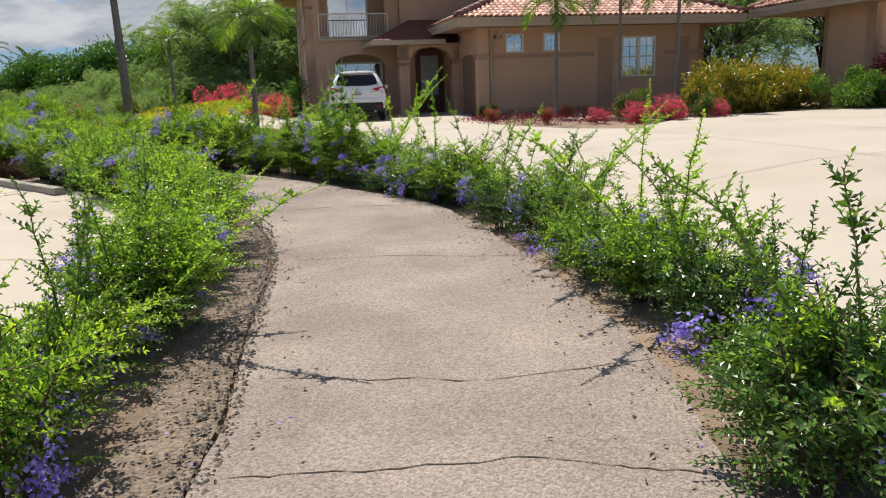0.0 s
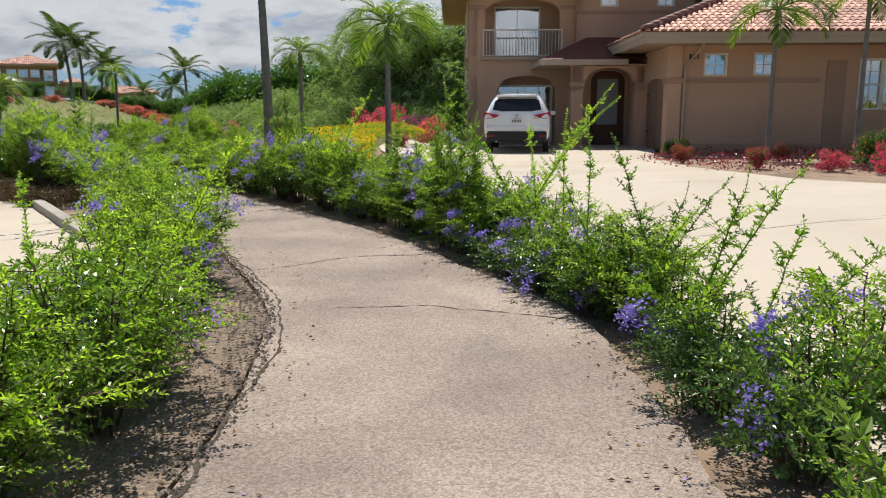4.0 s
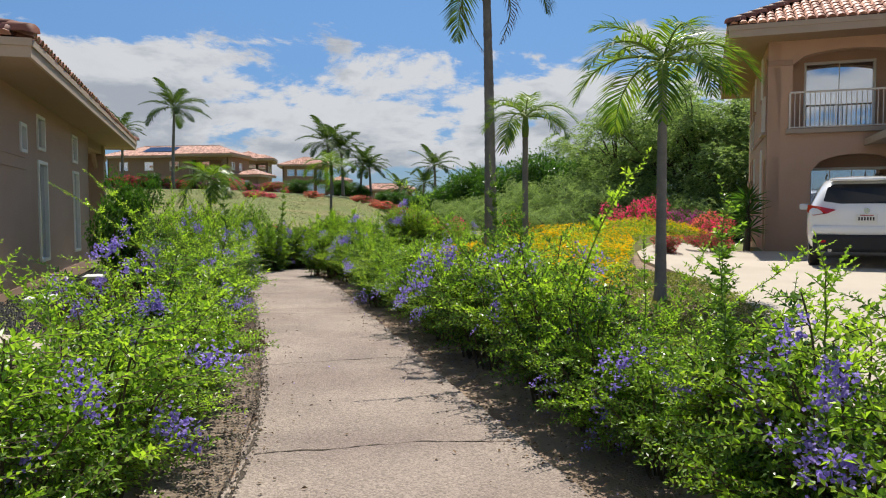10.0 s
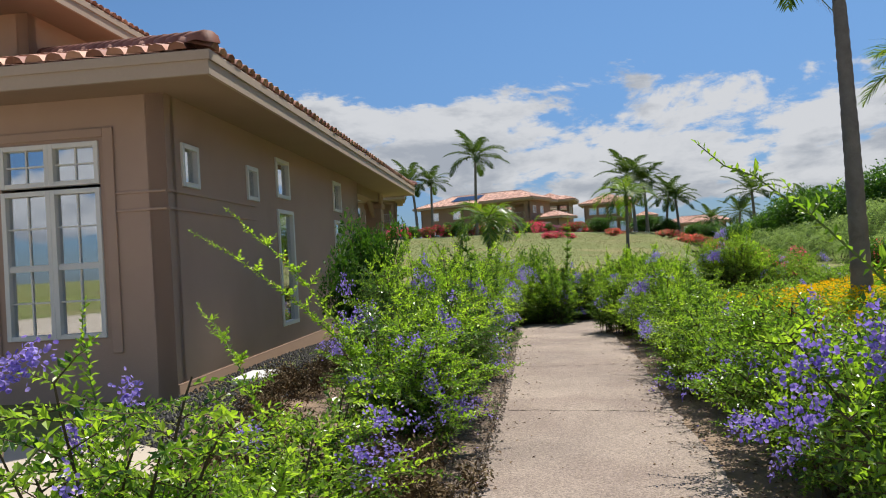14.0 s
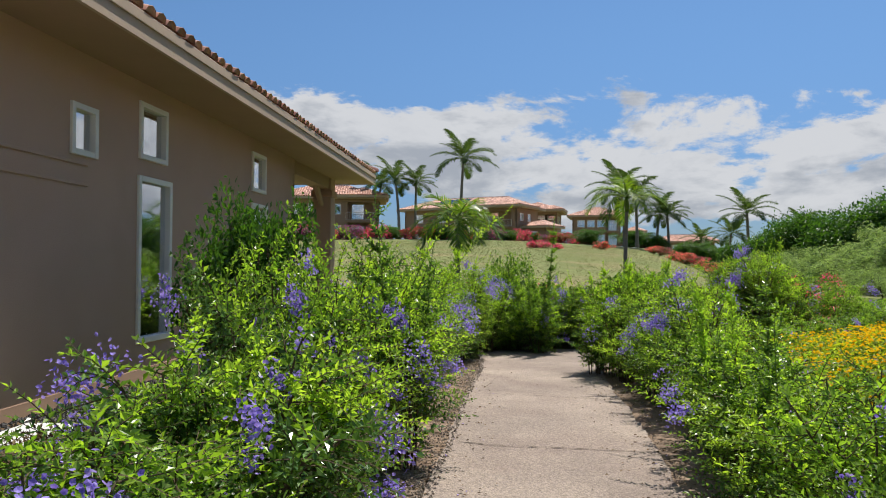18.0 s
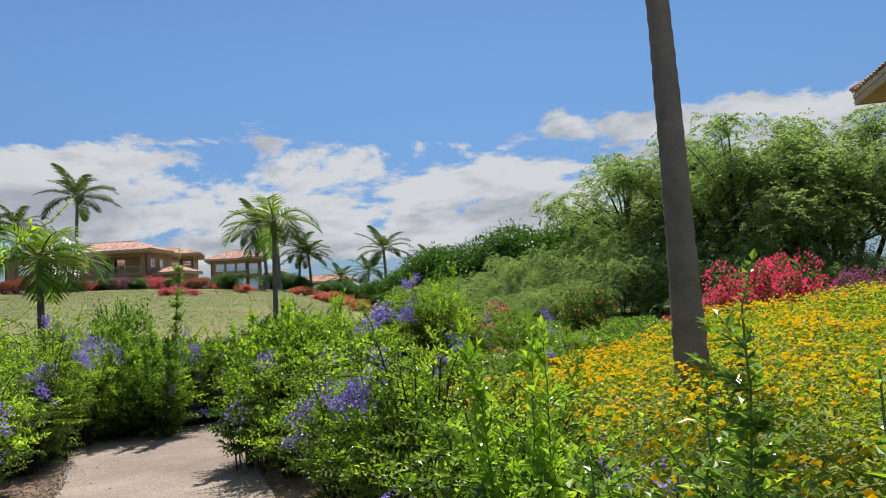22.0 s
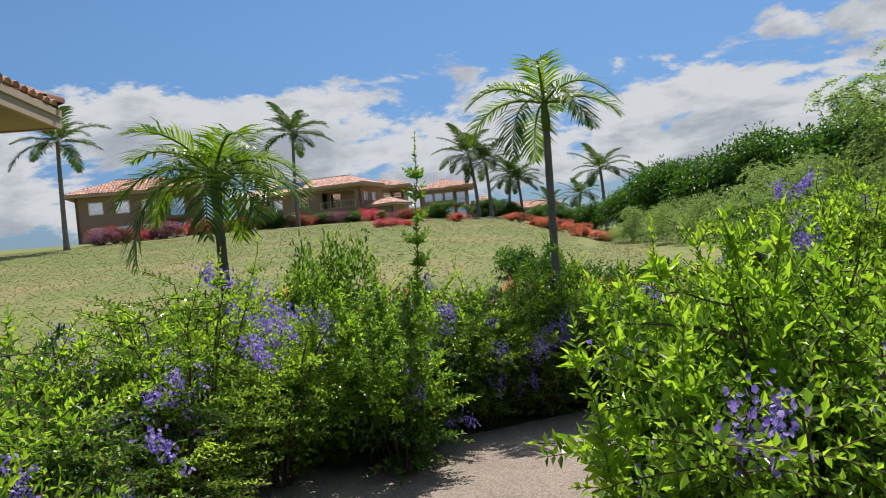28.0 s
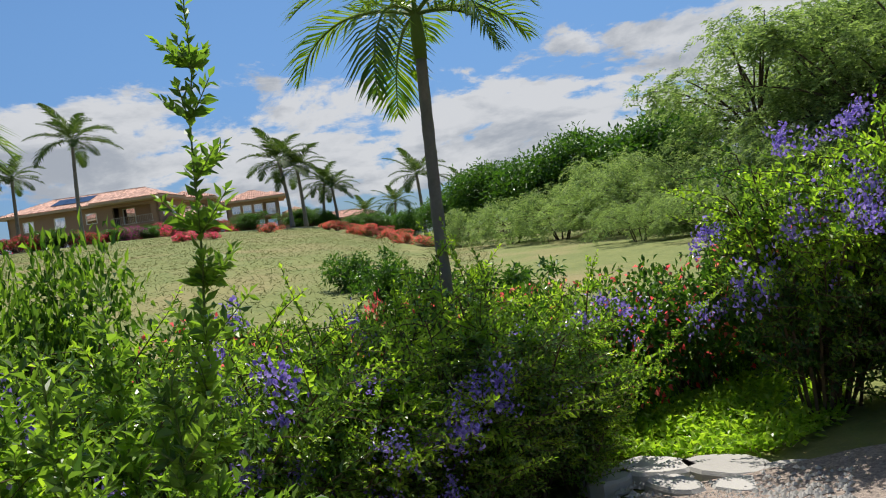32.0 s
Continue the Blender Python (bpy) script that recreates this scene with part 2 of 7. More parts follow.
def add_chips(m, scale, amount, depth):
    """Stone chips in the surface: small cells, each with a tone of its own and a rounded face."""
    nt = m.node_tree
    N, Lk = nt.nodes.new, nt.links.new
    bs = nt.nodes["Principled BSDF"]
    tc = [n for n in nt.nodes if n.type == "TEX_COORD"][0]
    vo = N("ShaderNodeTexVoronoi")
    vo.inputs["Scale"].default_value = scale
    Lk(tc.outputs["Object"], vo.inputs["Vector"])
    hsv = N("ShaderNodeSeparateColor")
    Lk(vo.outputs["Color"], hsv.inputs[0])
    mr = N("ShaderNodeMapRange")
    Lk(hsv.outputs[0], mr.inputs[0])
    mr.inputs[3].default_value, mr.inputs[4].default_value = 1 - amount, 1 + amount
    mx = N("ShaderNodeMix")
    mx.data_type, mx.blend_type = "RGBA", "MULTIPLY"
    mx.inputs[0].default_value = 1.0
    old = bs.inputs["Base Color"].links[0].from_socket
    Lk(old, mx.inputs[6]), Lk(mr.outputs[0], mx.inputs[7]), Lk(mx.outputs[2], bs.inputs["Base Color"])
    bp = N("ShaderNodeBump")
    bp.invert = True
    bp.inputs["Strength"].default_value, bp.inputs["Distance"].default_value = 0.7, depth
    Lk(vo.outputs["Distance"], bp.inputs["Height"])
    Lk(bs.inputs["Normal"].links[0].from_socket, bp.inputs["Normal"]), Lk(bp.outputs[0], bs.inputs["Normal"])


add_chips(path_asphalt, 95.0, 0.30, 0.005)
add_chips(path_shoulder, 60.0, 0.30, 0.008)
soil = material("soil", (0.20, 0.135, 0.09), (0.36, 0.265, 0.19), rough=0.95, scale=3, fine=45, bump=0.9, bump_dist=0.02, stains=(1.2, 0.6, (0.08, 0.055, 0.04)))
crack_soil = material("crack_soil", (0.05, 0.038, 0.03), (0.09, 0.07, 0.05), rough=1.0, scale=10, fine=80, bump=0.8)
grass_mat = material("lawn_grass", (0.085, 0.125, 0.03), (0.23, 0.235, 0.075), rough=0.95, scale=0.55, fine=5, fine_mix=0.55, bump=0.9, bump_dist=0.06, stains=(0.22, 0.7, (0.27, 0.21, 0.10)))
tuft_mat = material("lawn_tuft", (0.12, 0.15, 0.042), (0.25, 0.245, 0.09), rough=0.9, per="island", bump=0)
blade_mat = material("grass_blade", (0.12, 0.22, 0.02), (0.24, 0.36, 0.04), rough=0.6, per="island", translucent=TR, bump=0)
concrete = material("pale_concrete", (0.40, 0.345, 0.275), (0.49, 0.425, 0.34), rough=0.85, scale=0.8, fine=70, bump=0.12, stains=(0.35, 0.4, (0.33, 0.27, 0.20)))
joint_mat = material("concrete_joint", (0.20, 0.17, 0.14), rough=0.95, scale=8)
kerb_mat = material("kerb_concrete", (0.40, 0.37, 0.32), (0.30, 0.27, 0.23), rough=0.9, scale=4, fine=60, bump=0.4)
gravel_mat = material("lava_gravel", (0.035, 0.033, 0.034), (0.11, 0.105, 0.10), rough=0.95, per="island", scale=5, bump=0.5)
stone_grey = material("stone_grey", (0.30, 0.285, 0.265), (0.46, 0.44, 0.41), rough=0.9, per="object", scale=5, fine=60, bump=0.6, bump_dist=0.006)
debris_mat = material("debris_stone", (0.10, 0.08, 0.065), (0.30, 0.25, 0.20), rough=0.95, per="island", bump=0.3)
litter_mat = material("leaf_litter", (0.09, 0.055, 0.03), (0.22, 0.14, 0.075), rough=0.95, per="island", bump=0)
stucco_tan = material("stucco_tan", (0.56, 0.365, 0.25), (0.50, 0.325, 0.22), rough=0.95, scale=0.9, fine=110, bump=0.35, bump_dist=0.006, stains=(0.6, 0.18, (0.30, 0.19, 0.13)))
# darker than stucco_tan: the shade on the villa facades is in this colour
stucco_villa_shade = material("stucco_villa_shade", (0.36, 0.245, 0.175), (0.30, 0.20, 0.145), rough=0.95, scale=0.6, fine=40, bump=0.2, stains=(0.3, 0.3, (0.22, 0.15, 0.11)))
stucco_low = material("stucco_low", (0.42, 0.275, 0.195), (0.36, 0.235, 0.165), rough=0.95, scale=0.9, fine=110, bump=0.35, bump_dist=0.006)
stucco_brown = material("stucco_brown", (0.50, 0.35, 0.265), (0.43, 0.30, 0.225), rough=0.95, scale=0.7, fine=90, bump=0.5, bump_dist=0.008, stains=(0.45, 0.4, (0.34, 0.235, 0.175)))
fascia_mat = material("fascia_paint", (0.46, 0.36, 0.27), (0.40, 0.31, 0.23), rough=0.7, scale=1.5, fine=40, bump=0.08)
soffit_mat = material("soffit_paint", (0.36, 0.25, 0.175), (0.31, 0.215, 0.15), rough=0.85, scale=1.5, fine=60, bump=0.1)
tile_red = material("clay_tile", (0.26, 0.12, 0.085), (0.55, 0.31, 0.225), rough=0.55, per="island", scale=3, fine=40, bump=0.2, spec=0.4)
tile_piece = material("clay_tile_piece", (0.26, 0.12, 0.085), (0.55, 0.31, 0.225), rough=0.55, per="object", scale=3, fine=40, bump=0.2, spec=0.4)
roof_under = material("roof_underlay", (0.16, 0.065, 0.042), (0.22, 0.09, 0.06), rough=0.9, scale=3)
shingle_dark = material("porch_roof", (0.13, 0.045, 0.035), (0.19, 0.07, 0.05), rough=0.8, scale=3, fine=30, bump=0.4)
frame_white = material("frame_white", (0.78, 0.76, 0.70), (0.70, 0.68, 0.62), rough=0.45, scale=3, fine=50, bump=0.03)
rail_cream = material("rail_cream", (0.76, 0.70, 0.60), (0.70, 0.64, 0.55), rough=0.45, scale=5, bump=0.03)
door_wood = material("door_wood", (0.10, 0.045, 0.03), (0.16, 0.075, 0.05), rough=0.5, scale=2, fine=30, bump=0.2)
garage_paint = material("garage_paint", (0.30, 0.185, 0.125), (0.26, 0.16, 0.105), rough=0.7, scale=2, fine=50, bump=0.1)
metal_dark = material("metal_dark", (0.03, 0.03, 0.03), (0.05, 0.05, 0.05), rough=0.4, metal=0.8, scale=8, bump=0.05)
curtain_mat = material("curtain", (0.62, 0.60, 0.56), (0.50, 0.48, 0.45), rough=0.9, scale=3, fine=20, bump=0.2)
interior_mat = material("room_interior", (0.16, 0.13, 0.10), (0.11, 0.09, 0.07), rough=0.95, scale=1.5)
solar_mat = material("solar_panel", (0.012, 0.018, 0.04), (0.02, 0.03, 0.06), rough=0.12, scale=3, bump=0, spec=0.8)
car_paint = material("car_paint", (0.78, 0.79, 0.80), (0.74, 0.75, 0.76), rough=0.22, scale=0.6, fine=200, bump=0.0, coat=0.8, spec=0.5)
car_glass = material("car_glass", (0.010, 0.012, 0.014), (0.016, 0.018, 0.02), rough=0.08, scale=2, bump=0, spec=0.4)
plastic_black = material("plastic_black", (0.018, 0.018, 0.019), (0.03, 0.03, 0.031), rough=0.6, scale=9, fine=120, bump=0.1)
tyre_mat = material("tyre_rubber", (0.015, 0.015, 0.016), (0.03, 0.029, 0.028), rough=0.85, scale=9, fine=80, bump=0.2)
alloy_mat = material("alloy", (0.45, 0.46, 0.47), (0.38, 0.39, 0.40), rough=0.3, metal=0.9, scale=5, bump=0)
lamp_red = material("lamp_red", (0.45, 0.012, 0.015), (0.30, 0.008, 0.01), rough=0.12, scale=20, bump=0, spec=0.7)
lamp_clear = material("lamp_clear", (0.65, 0.65, 0.66), (0.5, 0.5, 0.52), rough=0.12, scale=20, bump=0, spec=0.7)
plate_white = material("plate_white", (0.72, 0.72, 0.70), (0.66, 0.66, 0.64), rough=0.4, scale=8, bump=0)
ink_dark = material("ink_dark", (0.03, 0.03, 0.035), rough=0.6, scale=8, bump=0)
ink_red = material("ink_red", (0.4, 0.05, 0.05), rough=0.6, scale=8, bump=0)
chrome = material("chrome", (0.75, 0.75, 0.76), rough=0.12, metal=1.0, scale=5, bump=0)


def glass_material():
    m = bpy.data.materials.new("window_glass")
    m.use_nodes = True
    bs = m.node_tree.nodes["Principled BSDF"]
    bs.inputs["Base Color"].default_value = (0.86, 0.92, 0.90, 1)
    bs.inputs["Roughness"].default_value, bs.inputs["IOR"].default_value = 0.02, 1.95
    bs.inputs["Transmission Weight"].default_value = 1.0
    # a reflecting sun-control film on the pane
    nt = m.node_tree
    gloss, mix = nt.nodes.new("ShaderNodeBsdfGlossy"), nt.nodes.new("ShaderNodeMixShader")
    gloss.inputs["Color"].default_value, gloss.inputs["Roughness"].default_value = (0.88, 0.90, 0.95, 1), 0.02
    mix.inputs[0].default_value = 0.42
    nt.links.new(bs.outputs[0], mix.inputs[1]), nt.links.new(gloss.outputs[0], mix.inputs[2])
    nt.links.new(mix.outputs[0], nt.nodes["Material Output"].inputs[0])
    return m


glass = glass_material()
# blue-grey tone stands in for light reflected in the door glass
pane_sheen = material("pane_sheen_grey", (0.34, 0.38, 0.40), (0.26, 0.30, 0.32), rough=0.25, scale=2, fine=60, bump=0.1, spec=0.6)
cap_clay = material("cap_clay", (0.15, 0.055, 0.04), (0.27, 0.115, 0.08), rough=0.6, per="object", scale=4, fine=40, bump=0.25)

# ---------------------------------------------------------------- mesh helpers
def mesh_of(name, V, F, mat, smooth=False):
    me = bpy.data.meshes.new(name)
    me.from_pydata(V.tolist() if isinstance(V, np.ndarray) else V, [], F.tolist() if isinstance(F, np.ndarray) else F)
    me.materials.append(mat)
    if smooth:
        me.shade_smooth()
    return me


def part_of(name, me, parent=None, label="", m=None):
    ob = new(name, me)
    if parent is not None:
        ob.parent = parent
    if m is not None:
        ob.matrix_basis = m
    if label:
        ob["label"] = label
    return ob


def part(name, bm, mat, parent=None, label="", smooth=False):
    me = bpy.data.meshes.new(name)
    bm.to_mesh(me)
    bm.free()
    me.materials.append(mat)
    if smooth:
        me.shade_smooth()
    return part_of(name, me, parent, label)


def thing(name, label, category, m=None, group="", kind=""):
    ob = new(name)
    ob.empty_display_size = 0.2
    if m is not None:
        ob.matrix_basis = m
    return tagged(ob, label, category, group, kind)


def add_box(bm, x0, x1, y0, y1, z0, z1, bevel=0.0):
    vs = [bm.verts.new((x, y, z)) for z in (z0, z1) for y in (y0, y1) for x in (x0, x1)]
    fs = [bm.faces.new([vs[i] for i in q]) for q in ((0, 2, 3, 1), (4, 5, 7, 6), (0, 1, 5, 4), (2, 6, 7, 3), (0, 4, 6, 2), (1, 3, 7, 5))]
    if bevel:
        es = list({e for f in fs for e in f.edges})
        bmesh.ops.bevel(bm, geom=es, offset=bevel, segments=2, affect="EDGES", profile=0.5)
    return bm


def box(x0, x1, y0, y1, z0, z1, bevel=0.0):
    return add_box(bmesh.new(), x0, x1, y0, y1, z0, z1, bevel)


def add_tube(bm, pts, radii, sides=8, cap=True):
    """A tube along points with a radius at each."""
    pts = [Vector(p) for p in pts]
    rings = []
    for i, p in enumerate(pts):
        d = (pts[min(i + 1, len(pts) - 1)] - pts[max(i - 1, 0)]).normalized()
        s = d.cross(Vector((0, 0, 1)) if abs(d.z) < 0.9 else Vector((1, 0, 0))).normalized()
        t = s.cross(d)
        r = radii[i] if hasattr(radii, "__len__") else radii
        rings.append([bm.verts.new(p + r * (math.cos(2 * math.pi * k / sides) * s + math.sin(2 * math.pi * k / sides) * t)) for k in range(sides)])
    for q, r in zip(rings, rings[1:]):
        for k in range(sides):
            bm.faces.new((q[k], q[(k + 1) % sides], r[(k + 1) % sides], r[k]))
    if cap:
        bm.faces.new(rings[0][::-1]), bm.faces.new(rings[-1])
    return bm


def tubes_np(lines, sides=3):
    """Many thin stems at once: lines of (points (n,3), radii (n))."""
    V, F, n0 = [], [], 0
    ang = np.arange(sides) * 2 * np.pi / sides
    for pts, rad in lines:
        d = np.gradient(pts, axis=0)
        d /= np.linalg.norm(d, axis=1)[:, None] + 1e-9
        ref = np.where(np.abs(d[:, 2:3]) < 0.9, np.array([[0, 0, 1.0]]), np.array([[1.0, 0, 0]]))
        s = np.cross(d, ref)
        s /= np.linalg.norm(s, axis=1)[:, None] + 1e-9
        t = np.cross(s, d)
        ring = pts[:, None] + rad[:, None, None] * (np.cos(ang)[None, :, None] * s[:, None] + np.sin(ang)[None, :, None] * t[:, None])
        V.append(ring.reshape(-1, 3))
        n = len(pts)
        for i in range(n - 1):
            for k in range(sides):
                F.append((n0 + i * sides + k, n0 + i * sides + (k + 1) % sides, n0 + (i + 1) * sides + (k + 1) % sides, n0 + (i + 1) * sides + k))
        n0 += n * sides
    return np.concatenate(V), F


def unit(v):
    return v / (np.linalg.norm(v, axis=-1, keepdims=True) + 1e-9)


def leaves_np(base, way, up, length, width, fold=0.25):
    """Folded leaf blades: base, two flanks and tip each."""
    way = unit(way)
    side = unit(np.cross(way, up))
    nrm = np.cross(side, way)
    length, width = np.broadcast_to(length, len(base))[:, None], np.broadcast_to(width, len(base))[:, None]
    mid = base + way * length * 0.45
    a = mid + side * width * 0.5 + nrm * width * fold
    b = mid - side * width * 0.5 + nrm * width * fold
    tip = base + way * length - nrm * length * 0.08
    V = np.stack([base, a, tip, b], 1).reshape(-1, 3)
    i = np.arange(len(base))[:, None] * 4
    F = np.concatenate([i + np.array([[0, 1, 2]]), i + np.array([[0, 2, 3]])], 0)
    return V, F


def join_np(chunks):
    V, F, n = [], [], 0
    for v, f in chunks:
        V.append(v)
        F.append(np.asarray(f) + n)
        n += len(v)
    return np.concatenate(V), np.concatenate(F)


def smooth01(x, lo, hi):
    t = np.clip((x - lo) / (hi - lo), 0, 1)
    return t * t * (3 - 2 * t)


# ---------------------------------------------------------------- the plan
PATH_LEFT = np.array([(-0.9, -9), (-0.9, 2.55), (-1.17, 4.05), (-1.5, 6.6), (-2.2, 8.7), (-2.96, 9.8), (-3.75, 10.75), (-5.2, 12.75), (-6.55, 14.2),
                      (-8.3, 15.8), (-10.15, 17.5), (-12.0, 19.15), (-14.2, 21.05), (-15.6, 22.35), (-17.2, 23.6)])
PATH_RIGHT = np.array([(1.05, -9), (1.05, 2.4), (1.15, 3.65), (0.96, 4.97), (0.62, 6.75), (0.1, 8.95), (-0.47, 9.88), (-1.19, 10.8), (-2.45, 12.4),
                       (-3.8, 13.75), (-4.8, 14.6), (-6.65, 16.4), (-8.75, 18.3), (-10.93, 20.45), (-13.1, 22.4), (-14.6, 23.9)])
END_FAR = np.array([(-18.2, 24.3), (-17.5, 25.5), (-16.9, 26.8), (-16.3, 27.5), (-15.3, 27.95), (-13.9, 28.2)])
END_NEAR = np.array([(-14.6, 23.9), (-14.95, 24.9), (-14.7, 26.0), (-13.9, 26.6)])
AX_B = radians(49.8)
U2, W2 = np.array((-math.sin(AX_B), math.cos(AX_B))), np.array((math.cos(AX_B), math.sin(AX_B)))
AX_A = radians(12.5)
A2, B2 = np.array((math.cos(AX_A), math.sin(AX_A))), np.array((-math.sin(AX_A), math.cos(AX_A)))
M_A, M_B = pose(0, 0, 0, 0, 0, 12.5), pose(0, 0, 0, 0, 0, 49.8)


def resample(line, step):
    seg = np.linalg.norm(np.diff(line, axis=0), axis=1)
    s = np.concatenate([[0], np.cumsum(seg)])
    q = np.linspace(0, s[-1], max(2, int(s[-1] / step) + 1))
    return np.stack([np.interp(q, s, line[:, 0]), np.interp(q, s, line[:, 1])], 1)


def chaikin(line, n=2):
    for _ in range(n):
        a, b = line[:-1] * 0.75 + line[1:] * 0.25, line[:-1] * 0.25 + line[1:] * 0.75
        line = np.concatenate([line[:1], np.stack([a, b], 1).reshape(-1, 2), line[-1:]])
    return line


LEFT_C, RIGHT_C = chaikin(PATH_LEFT), chaikin(PATH_RIGHT)
RIGHT_D = np.concatenate([resample(RIGHT_C, 0.4), resample(END_NEAR, 0.4)])


def right_of_path(x, y):
    """How far a point lies to the right of the path's right edge (negative: on or left of it)."""
    p = np.stack([np.ravel(x), np.ravel(y)], 1)
    best, sign = np.full(len(p), 1e9), np.zeros(len(p))
    for q, r in zip(RIGHT_D[:-1], RIGHT_D[1:]):
        d = r - q
        t = np.clip(((p - q) @ d) / (d @ d + 1e-9), 0, 1)
        c = p - q - t[:, None] * d
        dist = np.linalg.norm(c, axis=1)
        better = dist < best
        best = np.where(better, dist, best)
        sign = np.where(better, np.sign(d[1] * (p[:, 0] - q[0]) - d[0] * (p[:, 1] - q[1])), sign)
    return (best * sign).reshape(np.shape(x))


def ground_z(x, y):
    x, y = np.asarray(x, float), np.asarray(y, float)
    u, w = x * U2[0] + y * U2[1], x * W2[0] + y * W2[1]
    r = right_of_path(x, y)
    z = 0.40 * smooth01(r, 1.0, 5.5)
    z = z + 0.12 * smooth01(-r, 3.2, 6.0)
    hill = 0.072 * np.maximum(u - 30.0, 0) - 0.05 * np.maximum(u - 95.0, 0)
    bear = np.degrees(np.arctan2(-(x + 14.3), y - 22.35))
    hill = np.clip(hill, 0, 6) * np.interp(bear, [20, 31, 33, 38, 48, 90], [0.12, 0.16, 0.37, 0.72, 0.87, 1.0])
    a_, b_ = x * A2[0] + y * A2[1], x * B2[0] + y * B2[1]
    z = z + 0.40 * smooth01(b_, 25.0, 32.0) * smooth01(-a_, -0.6, 1.2) * (1 - smooth01(-a_, 6.5, 10.5)) * (1 - smooth01(b_, 40, 46))
    z = z - 0.26 * smooth01(u, 20.5, 30.5) * (1 - smooth01(r, 1.5, 7.0))
    far = smooth01(np.hypot(x, y), 90, 260)
    return z + hill - 6.0 * far * smooth01(w, 5, 60)


def gz(x, y):
    return float(ground_z(np.array([x]), np.array([y]))[0])


def make_ground():
    """One sheet of earth and grass, fine near the walk and coarse out to the horizon."""
    def axis(lo, hi, c0, c1, step, grow):
        mid = list(np.arange(c0, c1 + 1e-6, step))
        a, s = [], step
        x = c0
        while x > lo:
            s *= grow
            x -= s
            a.append(x)
        b, s = [], step
        x = c1
        while x < hi:
            s *= grow
            x += s
            b.append(x)
        return np.array(a[::-1] + mid + b)
    xs, ys = axis(-1800, 1800, -32, 22, 0.45, 1.22), axis(-1800, 1800, -4, 46, 0.45, 1.22)
    gx, gy = np.meshgrid(xs, ys)
    z = ground_z(gx, gy)
    near = (np.abs(gx + 5) < 40) & (np.abs(gy - 20) < 40)
    bumps = np.array([noise.noise(Vector((a * 0.8, b * 0.8, 0))) for a, b in zip(gx.ravel(), gy.ravel())]).reshape(gx.shape)
    off = np.minimum(right_of_path(gx, gy), 0)
    # the sheet dips under the paving
    z = z - 0.05 + 0.015 * bumps * near
    V = np.stack([gx.ravel(), gy.ravel(), z.ravel()], 1)
    nx, ny = len(xs), len(ys)
    i = (np.arange(ny - 1)[:, None] * nx + np.arange(nx - 1)[None]).ravel()
    F = np.stack([i, i + 1, i + nx + 1, i + nx], 1)
    me = mesh_of("ground", V, F, grass_mat, True)
    me.materials.append(soil)
    cen = V[F].mean(1)
    r = right_of_path(cen[:, 0], cen[:, 1])
    u = cen[:, :2] @ U2
    isoil = (((r > -4.3) & (r < 2.2)) | ((cen[:, :2] @ A2 > -3) & (r > 0) & (cen[:, :2] @ B2 < 27))) & (u < 28.5) & (cen[:, 1] > -40)
    me.polygons.foreach_set("material_index", isoil.astype(np.int32))
    tagged(new("ground", me), "dry grass and brown garden soil", "ground", kind="structure")


make_ground()


def slab(name, outline, top, mat, thick=0.08, label="", category="", zfun=None, step=0.5):
    """A paving sheet over an outline, laid on the ground's height plus top, with its own edge."""
    bm = bmesh.new()
    f = bm.faces.new([bm.verts.new((x, y, 0)) for x, y in outline])
    if f.normal.z < 0:
        f.normal_flip()
    lo, hi = np.min(outline, 0), np.max(outline, 0)
    for k in (0, 1):
        for c in np.arange(lo[k] + step, hi[k], step):
            n = [0, 0, 0]
            n[k] = 1
            co = [0, 0, 0]
            co[k] = c
            bmesh.ops.bisect_plane(bm, geom=bm.verts[:] + bm.edges[:] + bm.faces[:], plane_co=co, plane_no=n)
    ext = bmesh.ops.extrude_face_region(bm, geom=bm.faces[:])
    tops = {v for v in ext["geom"] if isinstance(v, bmesh.types.BMVert)}
    vs = bm.verts[:]
    zz = ground_z(np.array([v.co.x for v in vs]), np.array([v.co.y for v in vs]))
    for v, z in zip(vs, zz):
        v.co.z = z + (top if v in tops else top - thick)
    bmesh.ops.recalc_face_normals(bm, faces=bm.faces)
    ob = part(name, bm, mat)
    return tagged(ob, label, category, kind="structure")


# the walk: worn chip-seal between the hedges, with a ragged edge
def ragged(line, amount, seed):
    rs = np.random.RandomState(seed)
    p = resample(line, 0.12)
    d = unit(np.gradient(p, axis=0))
    off = np.cumsum(rs.randn(len(p)) * 0.35)
    off = off - np.convolve(np.pad(off, 6, mode="edge"), np.ones(13) / 13, "valid")
    return p + np.stack([d[:, 1], -d[:, 0]], 1) * (off * amount * 0.4 + rs.randn(len(p)) * amount * 0.10)[:, None]


def make_path():
    L, R = ragged(LEFT_C, 0.05, 3), ragged(RIGHT_C, 0.06, 4)
    outline = np.concatenate([L, ragged(END_FAR, 0.04, 5), ragged(END_NEAR, 0.05, 6)[::-1], R[::-1][1:]])
    slab("path", [tuple(p) for p in outline], 0.0, path_asphalt, 0.06, "worn grey-brown chip-seal garden path with cracks", "path", step=1.6)


make_path()


